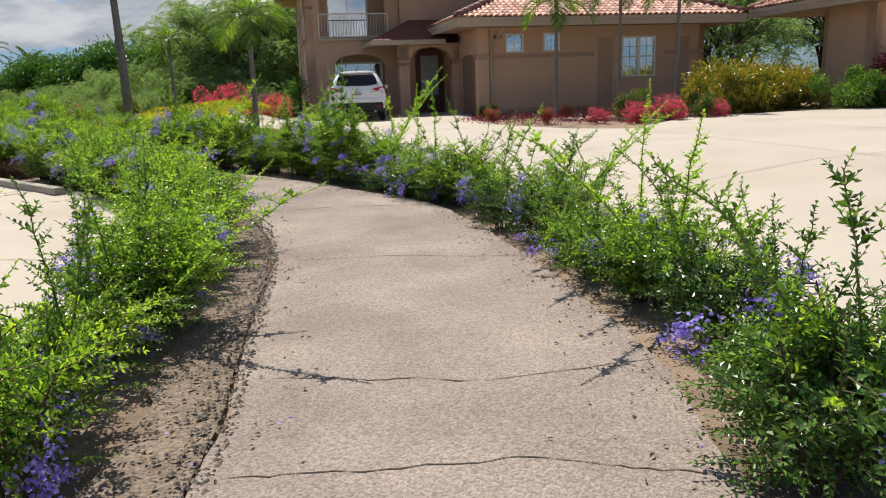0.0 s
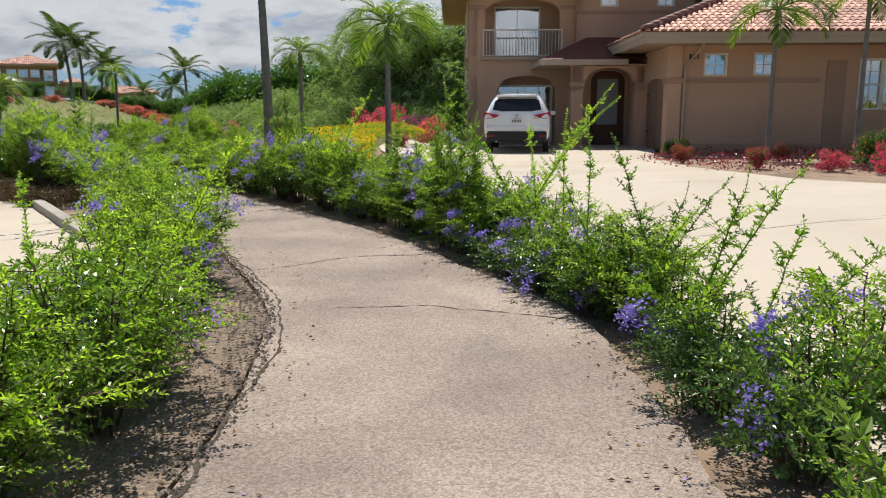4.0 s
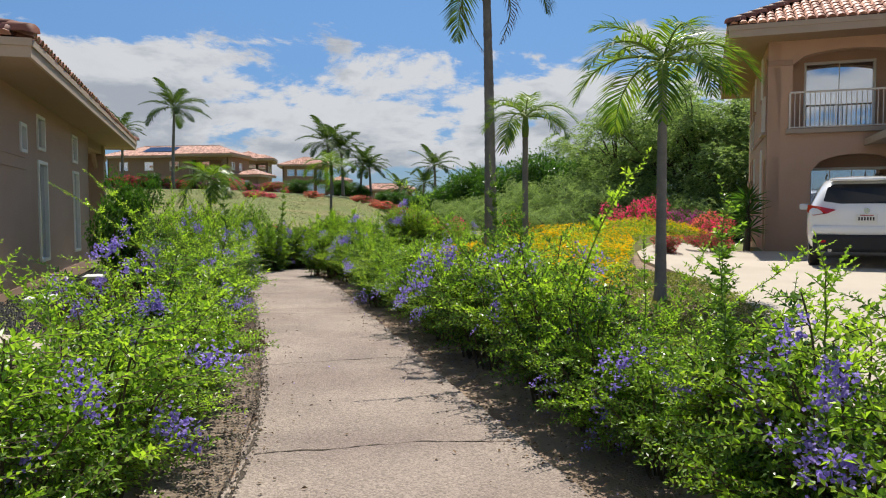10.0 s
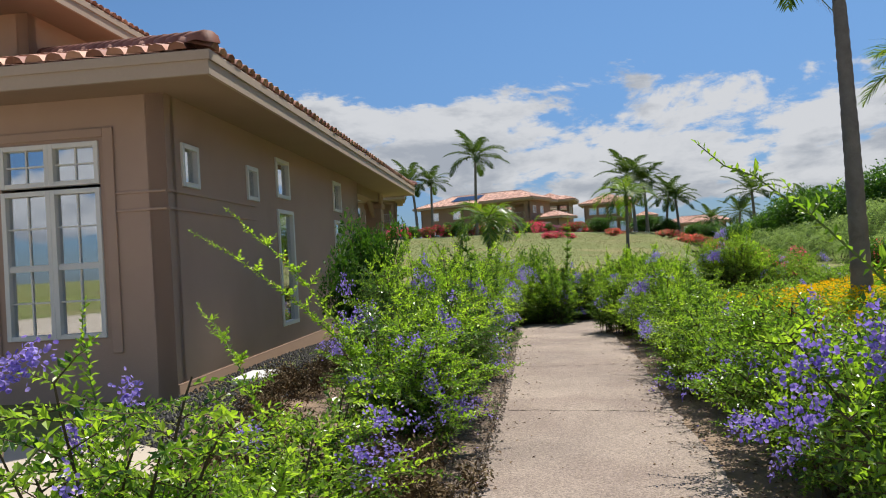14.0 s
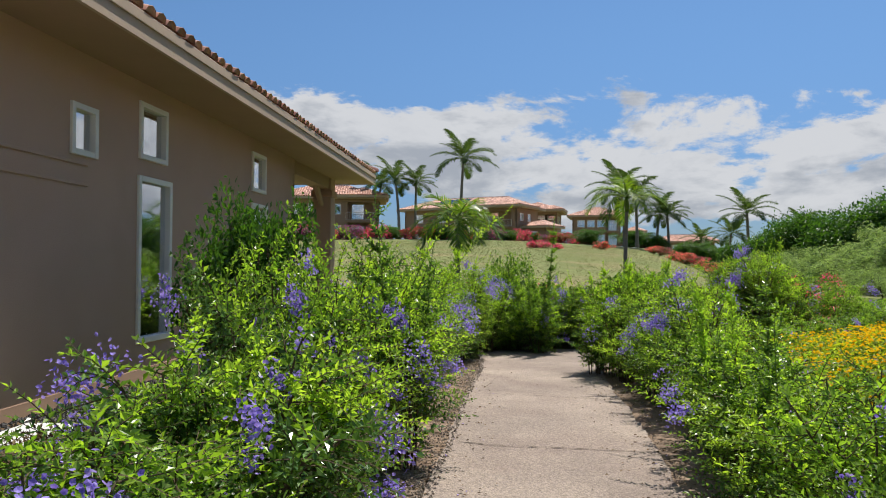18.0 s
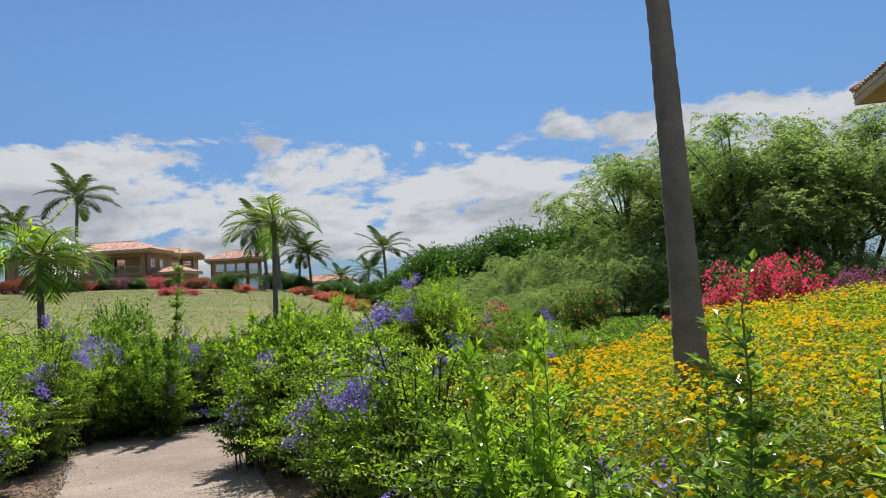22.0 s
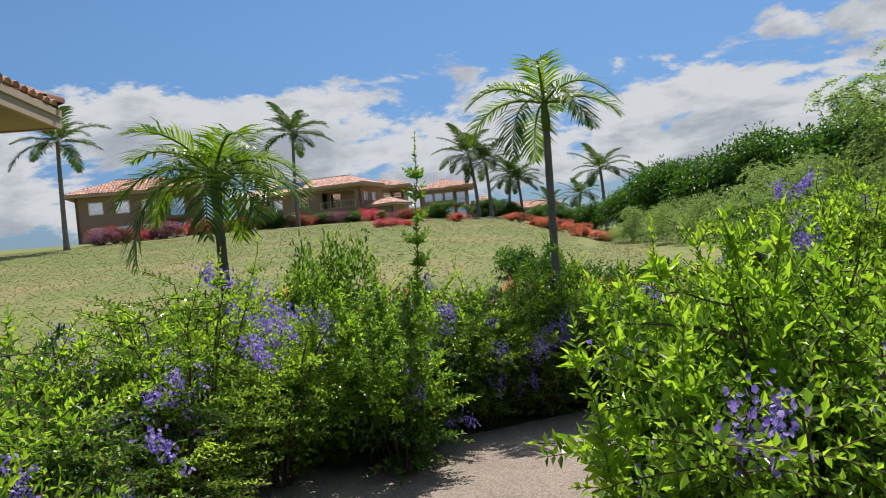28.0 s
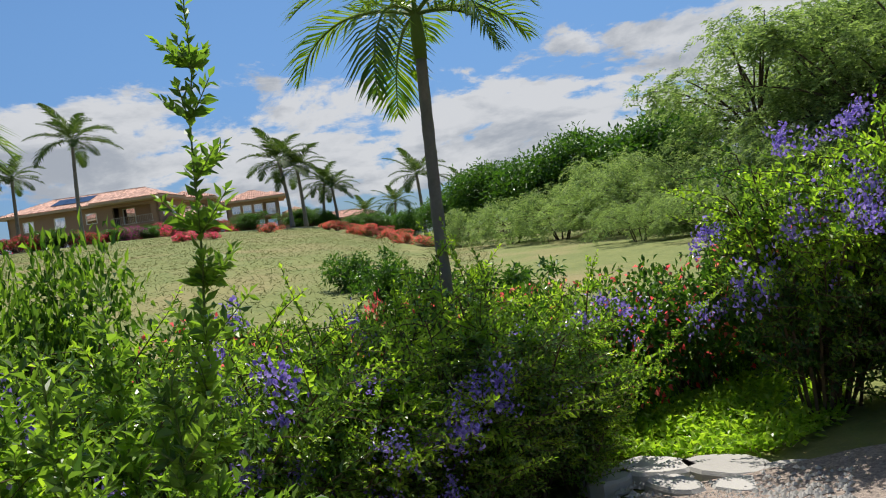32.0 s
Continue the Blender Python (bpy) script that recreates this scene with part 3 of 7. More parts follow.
def crack(pts, width, seed, top=0.003):
    """An open crack: a dark, uneven ribbon of dirt."""
    rs = np.random.RandomState(seed)
    p = resample(np.array(pts, float), 0.05)
    d = unit(np.gradient(p, axis=0))
    n = np.stack([d[:, 1], -d[:, 0]], 1)
    walk_off = np.cumsum(rs.randn(len(p)) * 0.008)
    walk_off -= np.linspace(walk_off[0], walk_off[-1], len(p))
    p = p + n * walk_off[:, None]
    wd = np.abs(width * (0.55 + 0.45 * rs.randn(len(p)))) + 0.002
    z = ground_z(p[:, 0], p[:, 1]) + top
    V = np.concatenate([np.column_stack([p + n * wd[:, None] / 2, z]), np.column_stack([p - n * wd[:, None] / 2, z])])
    k = len(p)
    F = [(i, i + 1, k + i + 1, k + i) for i in range(k - 1)]
    ob = part_of("path_crack", mesh_of("path_crack", V, F, crack_soil))
    tagged(ob, "dirt-filled crack across the worn path", "crack", kind="structure")


CRACKS = [([(-1.25, 6.3), (-0.5, 6.4), (0.75, 6.2)], 0.006), ([(-1.9, 9.1), (-1.2, 9.3), (-0.1, 9.15)], 0.016), ([(-3.2, 10.2), (-2.5, 11.1), (-1.7, 11.4)], 0.016),
          ([(-5.2, 12.8), (-4.5, 13.5), (-3.9, 13.9)], 0.014), ([(-7.0, 14.7), (-6.3, 15.5), (-5.9, 15.8)], 0.010), ([(-9.6, 17.1), (-8.8, 17.7), (-8.3, 18.0)], 0.016),
          ([(-10.4, 20.0), (-11.2, 19.2), (-11.6, 18.9)], 0.012), ([(-13.5, 20.7), (-12.6, 21.4), (-12.2, 21.7)], 0.012), ([(-0.9, 3.6), (0.2, 3.5), (1.1, 3.7)], 0.006),
          ([(-0.85, 2.6), (0.3, 2.7), (1.0, 2.5)], 0.006)]
for i, (pts, wd) in enumerate(CRACKS):
    crack(pts, wd, 40 + i)
crack(resample(LEFT_C, 0.3)[44:100], 0.022, 60, 0.004)


def shoulder():
    """The broken strip between the path and the left hedge."""
    line = resample(LEFT_C, 0.3)[30:104]
    t = unit(np.gradient(line, axis=0))
    n = np.stack([-t[:, 1], t[:, 0]], 1)
    outline = np.concatenate([ragged(line + n * 0.03, 0.03, 8), ragged(line + n * 0.42, 0.12, 9)[::-1]])
    slab("path_shoulder", [tuple(p) for p in outline], -0.012, path_shoulder, 0.05, "broken dusty strip beside the path", "path", step=1.6)


shoulder()

# concrete drives, with tooled joints
DRIVE_A = [(1.75, -7), (1.75, 4), (1.5, 5.8), (1.1, 7.6), (0.6, 9.7), (-0.1, 11.2), (-1.3, 13.0), (-2.2, 14.6), (-3.4, 18.8), (-5.2, 22.2), (-6.6, 24.9), (-7.1, 26.2), (-7.2, 29.0), (-5.4, 29.2), (-3.3, 30.2),
           (0.9, 30.9), (1.3, 28.0), (1.0, 22.6), (1.6, 19.5), (3.0, 16.9), (4.2, 16.2), (6.9, 20.4), (12.5, 22.0), (22, 24), (24, -7)]
slab("driveway", DRIVE_A, 0.012, concrete, 0.1, "pale sunlit concrete driveway", "driveway", step=1.2)
DRIVE_B = [(-1.95, -7), (-1.95, 2.5), (-2.2, 4.1), (-2.6, 6.6), (-3.3, 8.6), (-4.4, 10.2), (-5.6, 11.6), (-9.6, 14.5), (-11.0, 14.0), (-13.4, 11.0), (-20, 4), (-24, -7)]
slab("house_drive", DRIVE_B, 0.012, concrete, 0.1, "pale concrete drive beside the single-storey house", "driveway", step=1.2)


def joint(p, q):
    pts = resample(np.array([p, q], float), 0.6)
    d = unit((pts[-1] - pts[0])[None])[0]
    n = np.array([d[1], -d[0]]) * 0.006
    z = ground_z(pts[:, 0], pts[:, 1]) + 0.0155
    k = len(pts)
    V = np.concatenate([np.column_stack([pts + n, z]), np.column_stack([pts - n, z])])
    ob = part_of("driveway_joint", mesh_of("driveway_joint", V, [(i, i + 1, k + i + 1, k + i) for i in range(k - 1)], joint_mat))
    tagged(ob, "dark tooled joint in the pale concrete", "joint", kind="structure")


for k in range(5):
    y = 1.5 + 3.6 * k
    p0 = np.array((1.9 - 0.10 * k * k, y))
    joint(p0, p0 + A2 * (14 - k))
for k in range(3):
    p0 = np.array((4.5 + 3.6 * k, -2.0))
    joint(p0, p0 + B2 * (16.5 + 1.5 * k))
joint((-2.3, 2.0), (-12, 2.3)), joint((-3.2, 6.5), (-14, 6.2)), joint((-6.5, -2), (-8.5, 12.5))

# ---------------------------------------------------------------- plants
def curve_pts(p0, p1, sag, n, rs=None, wob=0.0):
    t = np.linspace(0, 1, n)[:, None]
    p = p0 * (1 - t) + p1 * t
    p[:, 2] += (sag * 4 * t * (1 - t))[:, 0]
    if rs is not None and wob:
        p += np.cumsum(rs.randn(n, 3) * wob, axis=0) * t
    return p


def sprig_leaves(pts, spacing, length, width, rs, start=0.12, taper=0.5):
    """Pairs of opposite leaves along a twig."""
    seg = np.linalg.norm(np.diff(pts, axis=0), axis=1)
    s = np.concatenate([[0], np.cumsum(seg)])
    q = np.arange(s[-1] * start, s[-1], spacing)
    if len(q) == 0:
        q = np.array([s[-1] * 0.9])
    p = np.stack([np.interp(q, s, pts[:, k]) for k in range(3)], 1)
    d = unit(np.stack([np.interp(q, s, np.gradient(pts[:, k])) for k in range(3)], 1))
    ref = np.array([[0, 0, 1.0]]) + 0.25 * rs.randn(len(p), 3)
    side = unit(np.cross(d, ref))
    turn = np.where(np.arange(len(p)) % 2 == 0, 0.0, 1.0)[:, None]
    side = unit(side * (1 - 0.55 * turn) + np.cross(side, d) * turn * 0.85)
    k = 1 - taper * (q / s[-1])
    out = []
    for sg in (1, -1):
        way = side * sg * 0.9 + d * 0.55 + np.array([[0, 0, 0.15]]) + 0.25 * rs.randn(len(p), 3)
        up = np.array([[0, 0, 1.0]]) + 0.4 * d * sg + 0.5 * rs.randn(len(p), 3)
        out.append(leaves_np(p, way, up, length * k * rs.uniform(0.75, 1.2, len(p)), width * k * rs.uniform(0.8, 1.15, len(p))))
    tip = leaves_np(pts[-1:], d[-1:], np.array([[0.1, 0.2, 1.0]]), length * 0.6, width * 0.6)
    return out + [tip]


def flower_spray(p, d, n, rs, size=0.013, hang=0.10):
    """A loose drooping raceme of small five-lobed flowers, each a shallow star."""
    t = rs.uniform(0, 1, n)
    c = p + d * (t * hang)[:, None] + rs.randn(n, 3) * (0.030 * (1 - 0.5 * t))[:, None]
    c[:, 2] -= t ** 1.5 * hang * 0.5
    nrm = unit(rs.randn(n, 3) + np.array([[0, 0, 0.6]]))
    s = unit(np.cross(nrm, rs.randn(n, 3)))
    q = np.cross(nrm, s)
    V, F = [c - nrm * size * 0.25], []
    for k in range(5):
        a = 2 * np.pi * k / 5
        V.append(c + size * (np.cos(a) * s + np.sin(a) * q) * rs.uniform(0.7, 1.15, (n, 1)))
    V = np.stack(V, 1).reshape(-1, 3)
    i = np.arange(n)[:, None] * 6
    F = np.concatenate([i + np.array([[0, 1 + k, 1 + (k + 1) % 5]]) for k in range(5)], 0)
    return V, F


def duranta_meshes(seed, R, H, stems=18, sprigs=17, shoots=2, flowers=7, shoot_len=0.7, leaf=0.054, open_foot=0.12, bloom_low=0.45, upright=False, arch=(), dark=False, mast=False):
    rs = np.random.RandomState(seed)
    lines, leaf_chunks, young = [], [], []
    for i in range(stems):
        a = 2 * np.pi * (i + rs.uniform(-0.4, 0.4)) / stems
        rr = R * rs.uniform(0.25, 1.0)
        tip = np.array([rr * math.cos(a), rr * math.sin(a), H * rs.uniform(0.55, 1.05) * (1 - 0.25 * (rr / R) ** 2)])
        p0 = np.array([0.10 * math.cos(a), 0.10 * math.sin(a), -0.03]) * rs.uniform(0.3, 1.2)
        p0[2] = -0.04
        main = curve_pts(p0, tip, 0.12 * H, 9, rs, 0.008)
        lines.append((main, np.linspace(0.011, 0.004, 9)))
        for j in range(sprigs):
            t = rs.uniform(open_foot, 1.0)
            k = t * 8
            b = main[int(k)] * (1 - k % 1) + main[min(8, int(k) + 1)] * (k % 1)
            ang = rs.uniform(0, 2 * np.pi)
            out = np.array([math.cos(ang), math.sin(ang), rs.uniform(-0.25, 0.75)])
            out[:2] += 0.5 * np.array([math.cos(a), math.sin(a)])
            ln = rs.uniform(0.14, 0.36) * (0.8 + 0.3 * H)
            e = b + unit(out) * ln
            e[2] = max(e[2], 0.05)
            tw = curve_pts(b, e, 0.02 * rs.uniform(-1, 1.5), 5, rs, 0.006)
            lines.append((tw, np.linspace(0.0035, 0.0015, 5)))
            # dark kind: bright leaves only near the top, imitating a lit top
            (young if t > 0.55 and rs.rand() < (0.4 if dark else 0.55) and e[2] > (0.8 if dark else 0.45) * H else leaf_chunks).extend(sprig_leaves(tw, 0.027, leaf, leaf * 0.52, rs))
    res = {"woody_stem": mesh_of("woody_stem", *tubes_np(lines), stem_wood), "foliage": mesh_of("foliage", *join_np(leaf_chunks), leaf_shaded if dark else leaf_lime), "young_foliage": mesh_of("young_foliage", *join_np(young), leaf_young)}
    for i in range(shoots + len(arch)):
        a = rs.uniform(0, 2 * np.pi) if i < shoots else radians(arch[i - shoots][0])
        b = np.array([R * 0.45 * math.cos(a), R * 0.45 * math.sin(a), H * 0.40])
        lean = 0.06 if upright else rs.uniform(0.25, 1.15)
        e = b + np.array([math.cos(a) * lean, math.sin(a) * lean, 1.0]) * (H * 0.5 + shoot_len * rs.uniform(0.6, 1.1))
        if i >= shoots:
            lean, ln = arch[i - shoots][1:]
            e = b + np.array([math.cos(a) * lean, math.sin(a) * lean, 1.0]) * ln
        tw = curve_pts(b, e, 0.10 * lean, 14, rs, 0.010)
        sl, sv = [(tw, np.linspace(0.008, 0.002, 14))], sprig_leaves(tw, 0.022, leaf, leaf * 0.5, rs, taper=0.55)
        for j in range(16 if i < shoots else int((30 if mast else 15) * ln)):
            t = rs.uniform(0.10, 0.97)
            bb = tw[int(t * 12)]
            an = rs.uniform(0, 2 * np.pi)
            ee = bb + np.array([math.cos(an), math.sin(an), 0.9]) * (rs.uniform(0.10, 0.24) * (1.1 - 0.7 * t) if mast else rs.uniform(0.06, 0.20) * (1.2 - 0.9 * t))
            s2 = curve_pts(bb, ee, 0.0, 4)
            sl.append((s2, np.linspace(0.003, 0.0015, 4)))
            sv += sprig_leaves(s2, 0.024, leaf * 0.95, leaf * 0.48, rs)
        V1, F1 = tubes_np(sl)
        V2, F2 = join_np(sv)
        me = mesh_of("shoot", np.concatenate([V1, V2]), [tuple(f) for f in F1] + [tuple(f) for f in (F2 + len(V1)).tolist()], stem_green)
        me.materials.append(leaf_lime if leaf < 0.052 or mast else leaf_young)
        me.polygons.foreach_set("material_index", np.array([0] * len(F1) + [1] * len(F2), np.int32))
        res["shoot.%d" % i] = me
    for i in range(flowers):
        a = rs.uniform(0, 2 * np.pi)
        rr = R * math.sqrt(rs.uniform(0.15, 1.1))
        z = H * rs.uniform(bloom_low, 1.0)
        p = np.array([rr * math.cos(a), rr * math.sin(a), z * (1.06 - 0.2 * (rr / R) ** 2)])
        d = unit(np.array([math.cos(a), math.sin(a), rs.uniform(-0.7, 0.3)]))
        spr = [flower_spray(p + rs.randn(3) * 0.05, d, rs.randint(22, 40), rs, size=0.0105, hang=rs.uniform(0.07, 0.16)) for k in range(rs.randint(3, 7))]
        res["flower_head.%d" % i] = mesh_of("flower_head", *join_np(spr), petal_violet)
    return res


LEAF_LABEL = {"flower_head": "spray of small violet flowers", "foliage": "small glossy green leaves", "young_foliage": "bright yellow-green young leaves", "shoot": "long upright leafy shoot"}


def shrub_from(meshes, name, label, category, group):
    root = thing(name, label, category, group=group)
    for k, me in meshes.items():
        k = k.split(".")[0]
        ob = part_of(k, me, root, LEAF_LABEL.get(k, ""))
        if k in ("foliage", "young_foliage", "woody_stem", "blossom", "inner_foliage", "flower_head"):
            ob["kind"] = "stuff"
    return root


DURANTA = [duranta_meshes(100, 0.56, 0.95, shoots=1, flowers=2, shoot_len=0.5), duranta_meshes(101, 0.52, 1.0, shoots=1, flowers=4, shoot_len=0.55), duranta_meshes(102, 0.60, 0.92, shoots=0, flowers=4),
           duranta_meshes(103, 0.50, 1.02, shoots=2, flowers=3, shoot_len=0.45), duranta_meshes(104, 0.58, 0.95, shoots=0, flowers=1), duranta_meshes(105, 0.52, 0.98, shoots=1, flowers=3, shoot_len=0.25)]
SPARSE = [duranta_meshes(110, 0.34, 0.52, stems=11, sprigs=17, shoots=2, flowers=2, shoot_len=0.65, leaf=0.05), duranta_meshes(111, 0.42, 0.58, stems=13, sprigs=18, shoots=2, flowers=2, shoot_len=0.5, leaf=0.05, dark=True),
          duranta_meshes(112, 0.32, 0.52, stems=10, sprigs=16, shoots=3, flowers=2, shoot_len=0.95, leaf=0.05)]
WAND = [duranta_meshes(116, 0.26, 0.55, stems=7, sprigs=11, shoots=1, flowers=1, shoot_len=1.25, upright=True), duranta_meshes(117, 0.40, 0.75, stems=11, sprigs=14, shoots=2, flowers=3, shoot_len=0.85)]
MAST = [duranta_meshes(118, 0.36, 0.85, stems=10, sprigs=12, shoots=1, flowers=1, shoot_len=0.3, leaf=0.076, mast=True, arch=((40, 0.05, 2.08), (150, 0.22, 1.15), (-80, 0.30, 1.05), (-20, 0.35, 0.95), (215, 0.30, 1.2)))]
BROAD = [duranta_meshes(119, 0.20, 0.95, stems=7, sprigs=7, shoots=0, flowers=0, leaf=0.088, arch=((20, 0.12, 0.92), (140, 0.16, 0.84), (260, 0.2, 0.88)))]
PILLAR = [duranta_meshes(122, 0.27, 1.2, stems=11, sprigs=15, shoots=0, flowers=2, leaf=0.058, mast=True, arch=((40, 0.08, 1.50), (170, 0.10, 1.15), (280, 0.12, 0.95)))]
BOW = [duranta_meshes(125, 0.42, 0.85, stems=13, sprigs=15, shoots=0, flowers=4, arch=((-115, 0.75, 1.55), (-128, 1.1, 1.35)))]
# shade on the backlit end hedge is painted by these darker leaves
THICK = [duranta_meshes(130, 0.60, 1.0, stems=22, sprigs=20, shoots=0, flowers=5, dark=True), duranta_meshes(131, 0.58, 0.95, stems=22, sprigs=20, shoots=1, flowers=2, shoot_len=0.15, dark=True)]
BLOOM = [duranta_meshes(120, 0.50, 1.35, stems=16, sprigs=17, shoots=1, flowers=7, shoot_len=0.3, bloom_low=0.7), duranta_meshes(121, 0.55, 1.30, stems=18, sprigs=17, shoots=1, flowers=4, shoot_len=0.25, bloom_low=0.55)]
HEDGE = [shrub_from(m, "duranta_shrub", "lime-green flowering hedge shrub with violet flower sprays", "shrub", "shrubs of the path hedges") for m in DURANTA]
THIN = [shrub_from(m, "duranta_shrub", "thin young hedge shrub with long upright shoots", "shrub", "shrubs of the path hedges") for m in SPARSE]
ARCH = [shrub_from(m, "duranta_shrub", "hedge shrub with long arching leafy wands", "shrub", "shrubs of the path hedges") for m in BOW]
DENSE = [shrub_from(m, "duranta_shrub", "dense hedge shrub with shade painted into its leaves, few violet flowers", "shrub", "shrubs of the path hedges") for m in THICK]
FLORAL = [shrub_from(m, "duranta_shrub", "tall hedge shrub heavy with violet flower sprays", "shrub", "shrubs of the path hedges") for m in BLOOM]
SPIKE = [shrub_from(m, "duranta_shrub", "hedge shrub with one long upright leafy wand", "shrub", "shrubs of the path hedges") for m in WAND]
TALL = [shrub_from(m, "duranta_shrub", "young hedge shrub with a very tall thick leafy wand", "shrub", "shrubs of the path hedges") for m in MAST]
SPROUT = [shrub_from(m, "duranta_shrub", "bright broad-leaved young hedge sprout", "shrub", "shrubs of the path hedges") for m in BROAD]
COLUMN = [shrub_from(m, "duranta_shrub", "tall narrow columnar hedge shrub", "shrub", "shrubs of the path hedges") for m in PILLAR]
used = set()
rs_h = np.random.RandomState(7)


def plant(src, x, y, size=1.0, tall=1.0, turn=None, lift=0.0):
    m = pose(x, y, gz(x, y) - 0.02 + lift, 0, 0, rs_h.uniform(0, 360) if turn is None else turn)
    if id(src) not in used:
        used.add(id(src))
        src.matrix_basis = m
        ob = src
    else:
        ob = copy_thing(src, m)
    ob.scale = (size, size, size * tall)
    return ob


def hedge(line, step, size, tall, kinds, jitter=0.12):
    for p in resample(np.array(line, float), step):
        x, y = p + rs_h.uniform(-jitter, jitter, 2)
        src = kinds[rs_h.randint(len(kinds))]
        plant(src, x, y, size * rs_h.uniform(0.88, 1.12), tall * rs_h.uniform(0.85, 1.15))


def offset(line, d):
    t = unit(np.gradient(line, axis=0))
    return line + np.stack([t[:, 1], -t[:, 0]], 1) * d


Lr, Rr = resample(LEFT_C, 0.3), resample(RIGHT_C, 0.3)
# thin young shrubs where the walk begins, then full hedges on both sides
SOFT = [HEDGE[2], HEDGE[4], HEDGE[5]]
hedge([p for p in offset(Rr, 0.42) if 2.4 < p[1] < 9.4], 0.72, 0.95, 0.95, THIN + [THIN[1]], 0.16)
hedge([p for p in offset(Rr, 0.55) if 9.4 < p[1] < 12.9], 0.62, 0.85, 0.68, HEDGE + THIN)
hedge([p for p in offset(Rr, 0.58) if 12.9 < p[1] < 14.3], 0.60, 0.9, 0.85, HEDGE)
hedge([p for p in offset(Rr, 0.62) if 14.3 < p[1] < 16.5], 0.60, 1.0, 1.18, HEDGE)
hedge([p for p in offset(Rr, 0.62) if 16.5 < p[1] < 22.9], 0.60, 0.95, 1.0, SOFT)
hedge([p for p in offset(Lr, -0.74) if 2.2 < p[1] < 4.6], 0.62, 1.0, 1.15, THIN, 0.14)
hedge([p for p in offset(Lr, -0.74) if 4.6 < p[1] < 10.4], 0.68, 0.88, 1.0, HEDGE + THIN, 0.14)
hedge([p for p in offset(Lr, -0.66) if 10.4 < p[1] < 14.3], 0.62, 0.98, 0.90, HEDGE)
hedge([p for p in offset(Lr, -0.66) if 15.35 < p[1] < 16.5], 0.62, 0.98, 0.98, HEDGE)
hedge([p for p in offset(Lr, -0.66) if 16.2 < p[1] < 17.6], 0.56, 1.0, 1.08, HEDGE + DENSE)
hedge([p for p in offset(Lr, -0.66) if 17.6 < p[1] < 22.0], 0.56, 1.0, 1.3, HEDGE + DENSE + DENSE)
hedge([p for p in offset(Lr, -1.25) if 17.0 < p[1] < 22.6], 0.9, 1.0, 1.28, HEDGE + DENSE, 0.2)
# the tall corner where the path bends, the dense hedge across its end, and the far side
for x, y, tl in ((-16.5, 22.1, 1.32), (-17.3, 22.7, 1.38), (-18.0, 23.3, 1.4), (-18.7, 24.0, 1.32), (-17.4, 21.9, 1.35), (-18.5, 22.9, 1.4)):
    plant(DENSE[int(tl * 10) % 2], x, y, 1.0, tl)
plant(FLORAL[0], -17.5, 23.5, 0.95, 0.95), plant(FLORAL[0], -16.9, 22.9, 0.85, 0.85)
hedge([(-18.6, 24.7), (-17.9, 25.75), (-17.25, 27.0), (-16.8, 27.8)], 0.44, 1.0, 1.2, HEDGE + DENSE, 0.08)
hedge([(-19.0, 24.9), (-18.4, 26.0), (-17.7, 27.4), (-17.2, 28.3)], 0.62, 1.0, 1.25, SOFT, 0.15)
hedge([(-15.4, 28.75), (-14.75, 28.8)], 0.45, 1.1, 1.6, SOFT + DENSE, 0.10)
hedge([(-14.7, 29.4), (-13.6, 29.5)], 0.6, 1.0, 1.2, SOFT, 0.15)
plant(FLORAL[0], -15.45, 28.65, 1.15, 1.22), plant(FLORAL[0], -14.85, 28.6, 1.15, 1.2)
for x, y, tl in ((-13.5, 23.2, 1.2), (-13.85, 23.75, 1.45), (-14.1, 24.3, 1.42), (-13.9, 25.0, 1.4), (-14.1, 24.75, 1.4), (-14.05, 24.05, 1.45)):
    plant(HEDGE[2 if tl < 1.1 else 5], x, y, 1.05, tl)
hedge([(-13.6, 25.6), (-13.0, 26.6), (-12.0, 28.4)], 0.6, 0.95, 0.8, SOFT, 0.1)
plant(TALL[0], -17.07, 24.9, 1.0, 1.06, 0)
plant(THIN[0], -17.35, 25.3, 1.0, 1.2), plant(THIN[1], -17.6, 25.2, 1.0, 1.4)
hedge([(-18.3, 24.8), (-17.6, 25.8), (-17.05, 26.8)], 0.5, 0.85, 1.0, HEDGE, 0.06)
plant(THIN[1], 1.7, 2.75, 1.05, 1.1)
for x, y, tl in ((-0.75, 10.75, 0.7), (-0.4, 10.15, 0.8), (-1.1, 11.35, 0.7), (0.0, 9.6, 0.8), (-14.0, 23.9, 1.5), (-13.85, 24.35, 1.5)):
    plant(THIN[1] if tl < 1 else HEDGE[0], x, y, 0.9, tl)
plant(ARCH[0], -9.0, 15.85, 1.05, 1.0, 0), plant(ARCH[0], -6.5, 12.95, 0.95, 0.95, 0), plant(ARCH[0], -0.95, 11.9, 0.95, 1.0, 80)
